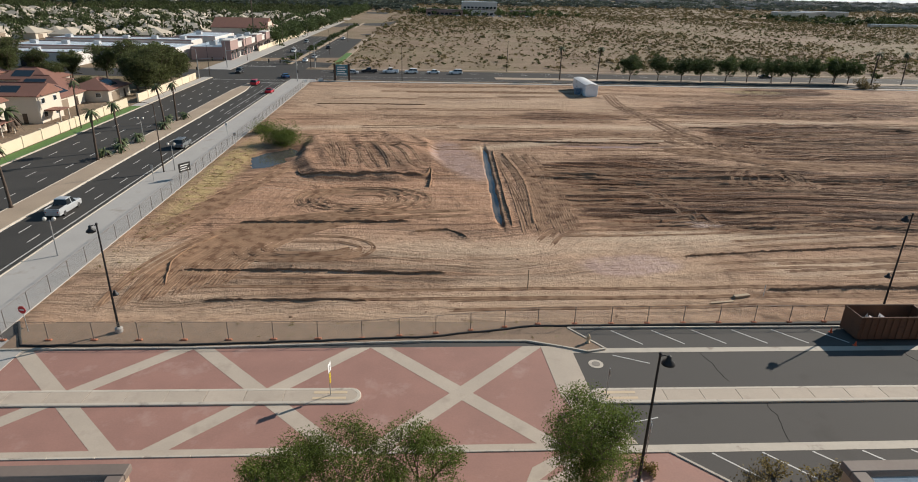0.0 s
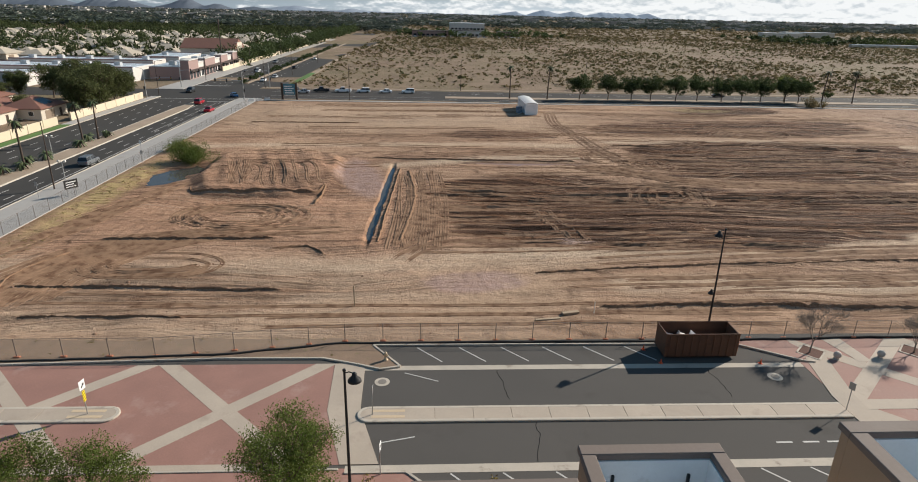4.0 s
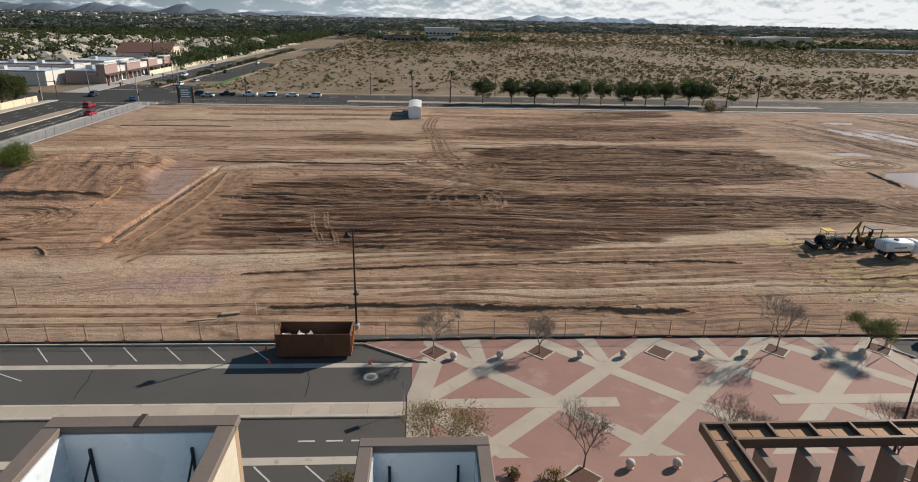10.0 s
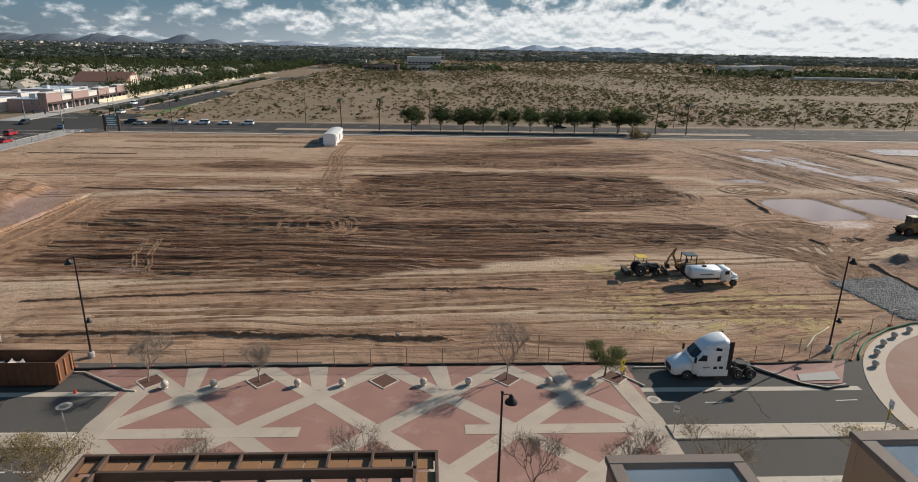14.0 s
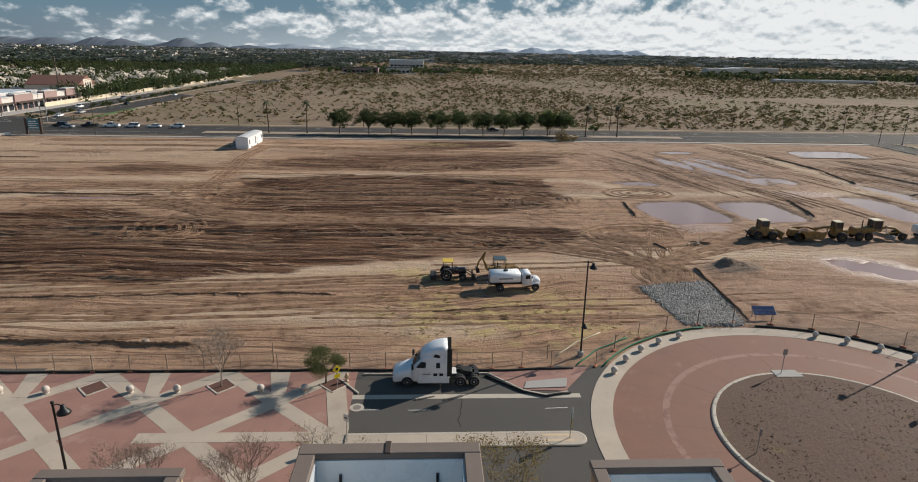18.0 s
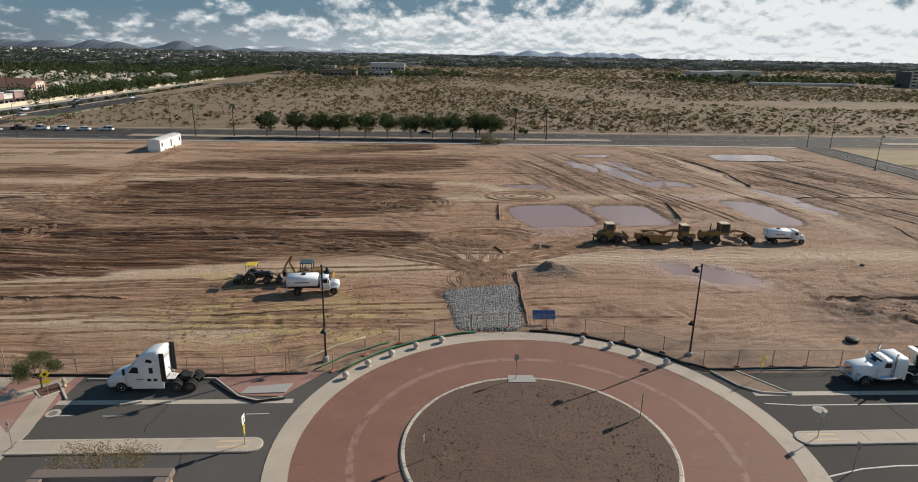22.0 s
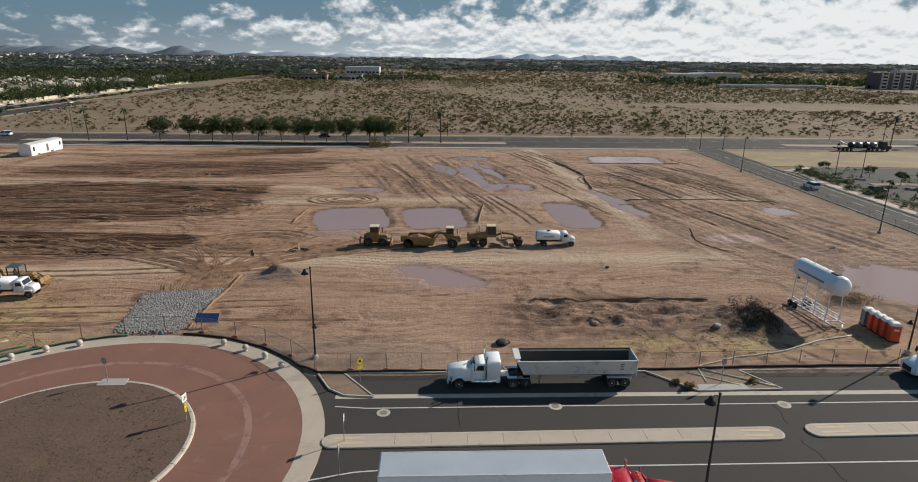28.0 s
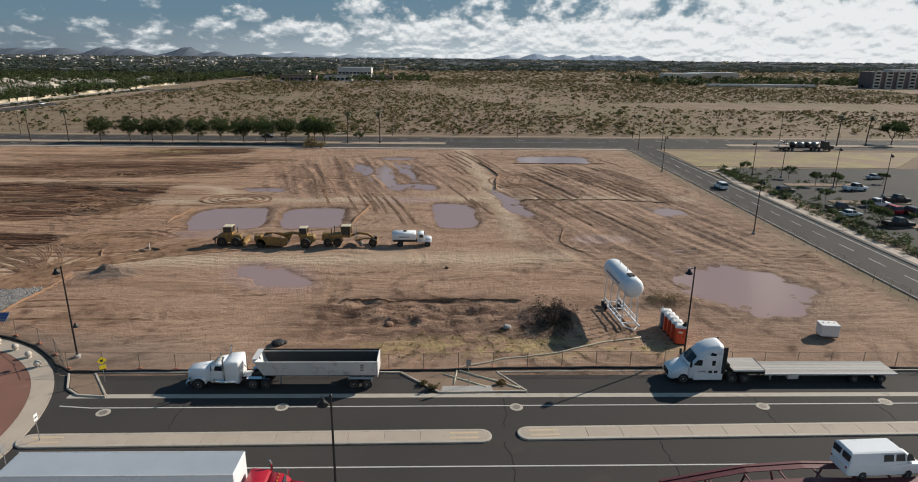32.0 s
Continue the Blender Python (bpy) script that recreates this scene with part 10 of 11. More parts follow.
for x in (-3.2, -1.1, 1.1, 3.2):
    part("cross_beam", Mesh().box(x - 0.06, -0.9, 0.56, x + 0.06, 0.9, 0.66), PAINT_WHITE, t)
    part("saddle", Mesh().box(x - 0.1, -0.85, 4.0, x + 0.1, 0.85, 4.2, 0.02), PAINT_WHITE, t)
part("hatch", Mesh().box(2.0, -0.35, 6.36, 3.0, 0.35, 6.5, 0.03), CHASSIS, t)
for x in (-1.5, 1.0):
    part("vent", Mesh().tube([(x, 0.1, 6.3), (x, 0.1, 6.9)], 0.05, 6), PAINT_WHITE, t)
part("fill_hose", Mesh().tube([(-4.2, 0.5, 5.3), (-4.6, 0.6, 4.6), (-4.65, 0.6, 3.2)], 0.16, 8), CHASSIS, t)
part("drawbar", Mesh().tube([(4.2, 0.7, 0.55), (5.0, 0, 0.5), (4.2, -0.7, 0.55)], 0.07, 6), PAINT_WHITE, t)

# portable toilets
WC_ORANGE = surf("orange_red_plastic", (0.62, 0.075, 0.025), 0.5, coarse=0.1, coarse_size=0.8, bump=0, own=0.05)
WC_BLUE = surf("grey_blue_plastic", (0.13, 0.17, 0.21), 0.5, coarse=0.1, bump=0)
WC_WHITE = surf("white_plastic", (0.72, 0.70, 0.67), 0.5, coarse=0.08, bump=0)


def toilet(x, y, turn, shell, label):
    t = thing("portable_toilet", label, "portable toilet", pose(x, y, max(ground_z(x, y), 0), 0, 0, turn), "portable toilets")
    part("base", Mesh().box(-0.6, -0.6, 0, 0.6, 0.6, 0.15, 0.03), CHASSIS, t)
    part("shell", Mesh().box(-0.57, -0.57, 0.12, 0.57, 0.57, 2.05, 0.05), shell, t)
    for k in range(3):
        part("rib", Mesh().box(-0.4 + 0.36 * k, 0.56, 0.3, -0.3 + 0.36 * k, 0.6, 1.9, 0.01), shell, t)
    d = part("door", Mesh().box(-0.42, -0.6, 0.2, 0.42, -0.56, 1.95, 0.01), shell, t)
    part("latch", Mesh().box(0.28, -0.64, 1.05, 0.38, -0.6, 1.2, 0.005), CHASSIS, d)
    part("sign_bar", Mesh().box(-0.25, -0.612, 1.45, 0.25, -0.601, 1.65), WC_WHITE, d)
    part("roof", Mesh().loft([[(x0, y0, z) for x0, y0 in ((-w_, -w_), (w_, -w_), (w_, w_), (-w_, w_))] for w_, z in ((0.62, 2.02), (0.62, 2.12), (0.45, 2.26), (0.3, 2.32))]), WC_WHITE, t)
    part("vent_pipe", Mesh().tube([(-0.4, 0.4, 2.0), (-0.4, 0.4, 2.5)], 0.05, 8), WC_WHITE, t)


for k in range(5):
    toilet(222.0 + 0.05 * k, 61.4 - 1.02 * k, -14, WC_BLUE if k == 0 else WC_ORANGE, "grey-blue portable toilet with a white roof" if k == 0 else "orange portable toilet with a white roof in a row")

# white storage crate
t = thing("storage_crate", "white weathered crate standing on the earth", "crate", pose(240.3, 59.1, 0.1, 0, 0, -8))
part("body", Mesh().box(-1.0, -0.7, 0.15, 1.0, 0.7, 1.45, 0.03), WC_WHITE, t)
part("lid", Mesh().box(-1.05, -0.75, 1.45, 1.05, 0.75, 1.54, 0.03), WC_WHITE, t)
for k in range(2):
    part("skid", Mesh().box(-0.95, -0.6 + 1.0 * k, 0, 0.95, -0.4 + 1.0 * k, 0.15), BARK, t)
for k in range(3):
    part("lid_knob", Mesh().ball((-0.6 + 0.6 * k, 0.1, 1.57), 0.07, 8, 5), CHASSIS, t)

# solar panel by the entrance
SOLAR = surf("blue_solar_glass", (0.035, 0.06, 0.16), 0.2, coarse=0.1, bump=0)
t = thing("solar_panel", "blue solar panel array tilted on a steel stand", "solar panel", pose(143.2, 61.9, 0.1))
for k in range(4):
    for j in range(2):
        part("panel", Mesh().box(-1.3 + 0.66 * k, -0.5 + 0.6 * j, 0.0, -0.66 + 0.66 * k, 0.06 + 0.6 * j, 0.04, 0.005).moved(pose(0, 0, 1.0, 35, 0, 0)), SOLAR, t)
part("frame", Mesh().box(-1.35, -0.55, -0.05, 1.38, 0.7, -0.005).moved(pose(0, 0, 1.0, 35, 0, 0)), STEEL, t)
for sx in (-1.1, 1.1):
    part("leg", Mesh().tube([(sx, -0.4, 0), (sx, -0.3, 0.75)], 0.04, 6), STEEL, t)
    part("leg", Mesh().tube([(sx, 0.5, 0), (sx, 0.45, 1.25)], 0.04, 6), STEEL, t)

# odd pieces lying about
WOOD = surf("weathered_plank", (0.36, 0.27, 0.18), 0.9, coarse=0.15, coarse_size=0.6, fine=0.15, fine_size=0.05, bump=0.005, own=0.15)


def loose(name, label, category, m, mat_, x, y, turn=0.0, dz=0.0):
    return tagged(part(name, m, mat_), label, category) if m is None else place(tagged(part(name, m, mat_), label, category), x, y, turn, dz)


def place(ob, x, y, turn, dz):
    ob.matrix_basis = pose(x, y, ground_z(x, y) + dz, 0, 0, turn)
    return ob


loose("plank", "pale plank lying on the earth", "plank", Mesh().box(-1.3, -0.14, 0, 1.3, 0.14, 0.07, 0.01), WOOD, 29.5, 54.2, 8, 0.03)
loose("plank", "short thick board lying on the earth", "plank", Mesh().box(-0.9, -0.22, 0, 0.9, 0.22, 0.22, 0.02), WOOD, 32.0, 55.3, 12, 0.02)
loose("tarp", "black bundled tarp lying on the earth", "tarp", Mesh().ball((0, 0, 0.2), 0.75, 10, 6, 0.45).ball((0.6, 0.2, 0.15), 0.4, 8, 5, 0.5), CHASSIS, 177.2, 57.0, 0, 0.0)
loose("boulder", "small brown boulder on the earth", "boulder", Mesh().ball((0, 0, 0.18), 0.4, 8, 6, 0.7), BARK_GREY, 74.5, 56.1, 20)
loose("boulder", "small dark rock on the earth", "boulder", Mesh().ball((0, 0, 0.15), 0.32, 7, 5, 0.7), BARK, 196.0, 82.4, 0)
loose("boulder", "dark clump of earth", "boulder", Mesh().ball((0, 0, 0.25), 0.6, 9, 6, 0.6), CLOD, 189.0, 62.5, 0)
loose("boulder", "pale broken lump of concrete", "boulder", Mesh().ball((0, 0, 0.2), 0.5, 8, 5, 0.6), SIDEWALK, 203.0, 60.2, 0)
t = thing("timber_heap", "small heap of broken timber by the haul road", "timber heap", site_spot(147.5, 90.8, 20))
for k, (x, y, r, ln) in enumerate(((0, 0, 10, 2.4), (0.5, 0.3, 60, 1.8), (-0.6, -0.2, 120, 1.6), (1.2, 0.2, -15, 2.0), (-1.4, 0.3, 35, 1.4))):
    part("timber", Mesh().box(-ln / 2, -0.09, 0, ln / 2, 0.09, 0.14, 0.01).moved(pose(x, y, 0.05 + 0.1 * (k % 3), 0, 6 * (k % 2), r)), WOOD, t)
part("post", Mesh().tube([(0.2, 0, 0), (0.3, 0, 1.3)], 0.05, 6), WC_WHITE, t)
loose("marker_post", "short white marker post", "post", Mesh().tube([(0, 0, 0), (0, 0, 1.3)], 0.04, 6), WC_WHITE, 34.5, 55.6)
for x, y, hh in ((115.8, 52.5, 1.6), (88.6, 51.9, 2.4), (10.1, 57.0, 2.2)):
    loose("survey_stake", "thin brown survey stake in the earth", "stake", Mesh().box(-0.04, -0.03, 0, 0.04, 0.03, hh), WOOD, x, y)

# fire hydrants in the soil corners
for x, y in ((13.9, 46.8), (96.2, 48.3)):
    t = thing("fire_hydrant", "pale yellow fire hydrant in the planting corner", "fire hydrant", pose(x, y, 0.1), "fire hydrants")
    part("barrel", Mesh().turned([(0.2, 0), (0.2, 0.06), (0.13, 0.08), (0.13, 0.6), (0.16, 0.64), (0.14, 0.72), (0.06, 0.82), (0.03, 0.88)], n=12), WARN, t, smooth=True)
    part("outlet", Mesh().tube([(-0.24, 0, 0.45), (0.24, 0, 0.45)], 0.07, 8), WARN, t)
# wheel stops and slab edges of the middle bays
for k in range(2):
    t = loose("kerb_block", "loose concrete kerb block at the bay", "kerb block", Mesh().box(-0.9, -0.08, 0, 0.9, 0.08, 0.14, 0.02), KERB, 103.5 + 2.6 * k, 45.7)
    t.matrix_basis = pose(103.5 + 2.6 * k, 45.4, 0.012, 0, 0, 18)

# ---- town west of the avenue ----
WALL_CREAM = surf("cream_block_wall", (0.62, 0.52, 0.38), 0.9, coarse=0.08, coarse_size=4, fine=0.05, fine_size=0.2, bump=0.003, own=0.04)
gw = tagged(new("garden_wall"), "long cream garden wall along the avenue with piers", "wall", kind="structure")
for a, b in ((60, 158), (164, 207), (300, 640)):
    n = round((b - a) / (6 if b < 300 else 17))
    me = Mesh().box(-0.12, 0.15, 0, 0.12, (b - a) / n - 0.15, 2.0, 0.02).mesh("wall_panel")
    mp = Mesh().box(-0.22, -0.22, 0, 0.22, 0.22, 2.2, 0.03).mesh("pier")
    for i in range(n):
        y = a + (b - a) * i / n
        o = part("wall_panel", me, WALL_CREAM, gw)
        o.matrix_basis = pose(-73.8 - (3 if b > 300 else 0), y, 0.05)
        o = part("pier", mp, WALL_CREAM, gw)
        o.matrix_basis = pose(-73.8 - (3 if b > 300 else 0), y, 0.05)
STUCCO_W = surf("pale_stucco", (0.60, 0.53, 0.44), 0.9, coarse=0.06, coarse_size=3, bump=0.003, own=0.1)
GARAGE = surf("brown_garage_door", (0.24, 0.18, 0.13), 0.7, coarse=0.08, bump=0)


def hip(w, d, h0, h1, over=0.5, gable=False):
    x, y = w / 2 + over, d / 2 + over
    k = 0.0 if gable else min(w, d) / 2 + over
    r = max(x - k, 0.2)
    m = Mesh()
    m.add([(-x, -y, h0), (x, -y, h0), (x, y, h0), (-x, y, h0), (-r, 0, h1), (r, 0, h1), (-x, -y, h0 - 0.2), (x, -y, h0 - 0.2), (x, y, h0 - 0.2), (-x, y, h0 - 0.2)],
          [(0, 1, 5, 4), (1, 2, 5), (2, 3, 4, 5), (3, 0, 4), (6, 9, 8, 7), (0, 6, 7, 1), (1, 7, 8, 2), (2, 8, 9, 3), (3, 9, 6, 0)])
    return m


made_houses = {}


def house(x, y, w, d, floors, turn, roof, near, label, gable=False):
    key = (w, d, floors, roof.name, near, label, gable)
    m4 = pose(x, y, 0, 0, 0, turn)
    if key in made_houses:
        return copy_thing(made_houses[key], m4)
    t = thing("house", label, "house", m4, "houses")
    h = 2.9 * floors
    wl_ = Mesh().box(-w / 2, -d / 2, 0, w / 2, d / 2, h)
    rise = min(w, d) * 0.24
    if gable:
        wl_.side([(-w / 2, h), (w / 2, h), (w / 2, h + 0.01), (-w / 2, h + 0.01)], -d / 2, d / 2)
        for sx in (-1, 1):
            wl_.add([(sx * w / 2, -d / 2, h), (sx * w / 2, d / 2, h), (sx * w / 2, 0, h + rise * 0.92)], [(0, 1, 2)])
    part("wall", wl_, STUCCO_W, t)
    r = part("roof", hip(w, d, h + 0.05, h + rise, 0.55, gable), roof, t)
    part("ridge_cap", Mesh().tube([(-max(w / 2 - d / 2, 0.4) if not gable else -w / 2, 0, h + rise + 0.03), (max(w / 2 - d / 2, 0.4) if not gable else w / 2, 0, h + rise + 0.03)], 0.12, 6), roof, r)
    for sx in ((-1, 1) if near else (1,)):
        for f in range(floors):
            for k in (-0.25, 0.25):
                wn_ = part("window", Mesh().box(sx * w / 2 - 0.04, d * k - 0.7, 1.0 + 2.9 * f, sx * w / 2 + 0.05, d * k + 0.7, 2.2 + 2.9 * f, 0.01), SIGN_WHITE, t)
                part("pane", Mesh().box(sx * w / 2 - 0.05, d * k - 0.6, 1.1 + 2.9 * f, sx * w / 2 + 0.07, d * k + 0.6, 2.1 + 2.9 * f), GLASS_DARK, wn_)
    part("garage_door", Mesh().box(-w * 0.35, -d / 2 - 0.05, 0, -w * 0.35 + 4.2, -d / 2 + 0.02, 2.2, 0.01), GARAGE, t)
    part("front_door", Mesh().box(w * 0.2, -d / 2 - 0.05, 0, w * 0.2 + 1.0, -d / 2 + 0.02, 2.1, 0.01), BROWN_TRIM, t)
    if near:
        part("patio_cover", Mesh().box(w / 2, -d * 0.3, 2.4, w / 2 + 3.2, d * 0.15, 2.6, 0.03), roof, t)
        for yy in (-d * 0.27, d * 0.12):
            part("patio_post", Mesh().box(w / 2 + 2.9, yy - 0.1, 0, w / 2 + 3.1, yy + 0.1, 2.4), STUCCO_W, t)
        part("solar_panel", Mesh().add([(-w * 0.2, -d * 0.42, h + rise * 0.22), (w * 0.15, -d * 0.42, h + rise * 0.22), (w * 0.15, -d * 0.16, h + rise * 0.72), (-w * 0.2, -d * 0.16, h + rise * 0.72)], [(0, 1, 2, 3)]).moved(pose(0, 0, 0.12)), GLASS_DARK, r)
    made_houses[key] = t
    return t


two = "two-storey cream stucco house with a red tile roof"
one = "single-storey stucco house with a red tile roof"
for x, y, w, d, f, turn, g in ((-92, 126, 13, 10, 2, 0, True), (-88.5, 141, 12, 9, 2, 0, True), (-92, 156, 14, 11, 1, 90, False), (-100, 170, 15, 11, 1, 0, False), (-112, 186, 15, 11, 1, 0, False), (-86, 170, 12, 10, 1, 90, False), (-112, 150, 15, 12, 1, 90, False),
                               (-111, 131, 13, 10, 2, 0, True), (-128, 168, 15, 11, 1, 0, False), (-130, 140, 15, 12, 1, 90, False), (-118, 112, 13, 10, 2, 90, True), (-94, 108, 13, 10, 2, 0, True), (-133, 192, 15, 11, 1, 0, False), (-148, 176, 15, 11, 1, 90, False), (-90, 92, 13, 10, 2, 0, True)):
    house(x, y, w, d, f, turn, ROOF_TILE, True, two if f == 2 else one, g)
rg = np.random.default_rng(17)
kinds = ((15, 12), (17, 13), (14, 11), (18, 12))
for i in range(14):
    for j in range(15):
        x, y = -122 - 21 * i + rg.uniform(-4, 4), 350 + 20 * j + rg.uniform(-5, 5)
        if rg.uniform() < 0.12 or x < -0.72 * y:
            continue
        w, d = kinds[(i + 2 * j) % 4]
        house(x, y, w, d, 1, float(rg.choice([0, 90, 0, 90, 15])), ROOF_TAN, False, "pale stucco house with a tan tile roof")
for j in range(12):
    house(-92 + rg.uniform(-3, 3), 384 + 26 * j, 15, 12, 1 + (j % 3 == 0), float(rg.choice([0, 90])), ROOF_TAN, False, "pale stucco house with a tan tile roof")

# shops at the crossing
MALL_PINK = surf("dusty_pink_stucco", (0.33, 0.225, 0.205), 0.9, coarse=0.06, bump=0.003)
MALL_GREY = surf("warm_grey_stucco", (0.60, 0.56, 0.52), 0.9, coarse=0.06, bump=0.003)
t = thing("shop_row", "row of pink and grey stucco shops with dark windows", "shops", pose(-79, 262, 0))
ys = [0, 11, 20, 33, 42, 52, 60, 68]
for k in range(7):
    y0, y1 = ys[k], ys[k + 1]
    hh = (7.4, 5.8, 6.8, 5.8, 6.8, 5.8, 7.0)[k]
    x1 = (0.8, 0, 0.7, 0, 0.7, 0, 0.8)[k]
    b = part("bay", Mesh().box(-2.6, y0, 0, x1, y1, hh, 0.03), MALL_PINK if k % 2 == 0 else MALL_GREY, t)
    part("cornice", Mesh().box(-2.7, y0 - 0.05, hh, x1 + 0.25, y1 + 0.05, hh + 0.35, 0.05), MALL_GREY, b)
    n = max(2, round((y1 - y0) / 4))
    for i in range(n):
        ya = y0 + (y1 - y0) * (i + 0.15) / n
        yb = y0 + (y1 - y0) * (i + 0.85) / n
        part("shop_window", Mesh().box(x1 - 0.02, ya, 0.3, x1 + 0.06, yb, 3.2, 0.01), GLASS_DARK, b)
    part("awning", Mesh().add([(x1, y0 + 0.5, 3.8), (x1, y1 - 0.5, 3.8), (x1 + 1.4, y1 - 0.5, 3.2), (x1 + 1.4, y0 + 0.5, 3.2), (x1, y0 + 0.5, 3.7), (x1, y1 - 0.5, 3.7), (x1 + 1.4, y1 - 0.5, 3.1), (x1 + 1.4, y0 + 0.5, 3.1)], [(0, 1, 2, 3), (4, 7, 6, 5), (2, 6, 7, 3), (0, 3, 7, 4), (1, 5, 6, 2)]), BROWN_TRIM, b)
part("rear_wall", Mesh().box(-15.0, 0.02, 0, -2.62, 67.98, 5.0, 0.03), MALL_PINK, t)
part("roof", Mesh().box(-14.7, 0.3, 5.0, -2.64, 67.7, 5.2), WHITE_ROOF, t)
for k in range(5):
    part("roof_unit", Mesh().box(-9, 5 + 13 * k, 5.2, -6.5, 7.5 + 13 * k, 6.9, 0.05), PAINT_SILVER, t)
for x, y, w, d, h, lab in ((-128, 262, 64, 20, 5.2, "long store building with a white flat roof"), (-130, 288, 60, 14, 5.6, "long low building with a bright white roof"), (-160, 240, 70, 14, 4.6, "low grey building with a white roof"), (-104, 312, 18, 30, 6.0, "grey shop building with a flat roof")):
    t = thing("store_building", lab, "building", pose(x, y, 0))
    part("wall", Mesh().box(-w / 2, -d / 2, 0, w / 2, d / 2, h, 0.03), MALL_GREY, t)
    part("roof", Mesh().box(-w / 2 + 0.3, -d / 2 + 0.3, h, w / 2 - 0.3, d / 2 - 0.3, h + 0.12), WHITE_ROOF, t)
    for sy in (-1, 1):
        part("parapet", Mesh().box(-w / 2, sy * (d / 2 - 0.15) - 0.15, h, w / 2, sy * (d / 2 - 0.15) + 0.15, h + 0.5, 0.02), MALL_PINK, t)
    for k in range(int(w // 12)):
        part("roof_unit", Mesh().box(-w / 2 + 5 + 12 * k, -1, h + 0.1, -w / 2 + 7.4 + 12 * k, 1.2, h + 1.4, 0.05), PAINT_SILVER, t)
        part("door", Mesh().box(-w / 2 + 4 + 12 * k, -d / 2 - 0.05, 0, -w / 2 + 8 + 12 * k, -d / 2 + 0.03, 3.2, 0.01), GLASS_DARK, t)
t = thing("chapel", "tall stucco hall with a red tile gable roof", "building", pose(-97, 352, 0))
part("wall", Mesh().box(-14, -9, 0, 13, 9, 7.5).add([(13, -9, 7.5), (13, 9, 7.5), (13, 0, 11.4)], [(0, 1, 2)]), STUCCO_W, t)
part("roof", hip(27, 18, 7.6, 12.2, 0.6, True), ROOF_TILE, t)
part("end_wall", Mesh().side([(13.0, 0), (14.2, 0), (14.2, 10.4), (13.0, 10.4)], -4.2, 4.2), STUCCO_W, t)
for k in range(3):
    part("tall_window", Mesh().box(14.18, -2.6 + 2.2 * k, 1.5, 14.26, -1.6 + 2.2 * k, 8.5, 0.02), GLASS_DARK, t)
t = thing("cell_mast", "slim dark mast beside the hall", "mast", pose(-86, 330, 0))
part("pole", Mesh().tube([(0, 0, 0), (0, 0, 10), (0, 0, 22)], [0.35, 0.28, 0.2], 8), BROWN_TRIM, t)
part("antenna", Mesh().tube([(0, 0, 19.5), (0, 0, 22.4)], 0.4, 8), BROWN_TRIM, t)

# far shops across the desert, and the clinic
for x, y, w, d, h, m_, lab in ((22, 760, 42, 16, 6, MALL_PINK, "distant low brown shop building"), (66, 772, 34, 14, 6.5, MALL_GREY, "distant grey shop building"), (72, 880, 46, 22, 13, MALL_GREY, "distant grey office block"), (118, 800, 26, 14, 5, MALL_PINK, "distant low building with a blue front")):
    t = thing("distant_building", lab, "building", pose(x, y, 0))
    part("wall", Mesh().box(-w / 2, -d / 2, 0, w / 2, d / 2, h), m_, t)
    part("roof", Mesh().box(-w / 2 - 0.4, -d / 2 - 0.4, h, w / 2 + 0.4, d / 2 + 0.4, h + 0.6), BROWN_TRIM if h < 10 else WHITE_ROOF, t)
    for k in range(int(w // 5)):
        for f in range(max(1, int(h // 4.5))):
            part("window", Mesh().box(-w / 2 + 1.5 + 5 * k, -d / 2 - 0.1, 1 + 4.2 * f, -w / 2 + 5 + 5 * k, -d / 2 + 0.05, 3.2 + 4.2 * f), GLASS_DARK, t)
t = thing("clinic", "distant five-storey clinic with white bays and dark glass", "building", pose(716, 690, 0))
t.scale = (0.74, 0.74, 0.74)
part("wall", Mesh().box(-62, 0, 0, 62, 30, 24), surf("grey_brick", (0.20, 0.14, 0.13), 0.9, coarse=0.1, bump=0), t)
for k in range(7):
    b = part("white_bay", Mesh().box(-60 + 18 * k, -2.5, 0, -50 + 18 * k, 0, 25.5), STUCCO_W, t)
    for f in range(5):
        part("window", Mesh().box(-58.5 + 18 * k, -2.7, 2 + 4.8 * f, -51.5 + 18 * k, -2.45, 4.6 + 4.8 * f), GLASS_DARK, b)
part("roof_plant", Mesh().box(-30, 5, 24, 30, 25, 28), MALL_GREY, t)
for x, y, w, d, h in ((548, 690, 120, 6, 2.6), (560, 960, 60, 20, 7), (620, 990, 80, 20, 8)):
    t = thing("distant_building", "distant low white building", "building", pose(x, y, 0))
    part("wall", Mesh().box(-w / 2, 0, 0, w / 2, d, h), STUCCO_W, t)
    part("roof", Mesh().box(-w / 2, 0, h, w / 2, d, h + 0.6), WHITE_ROOF, t)

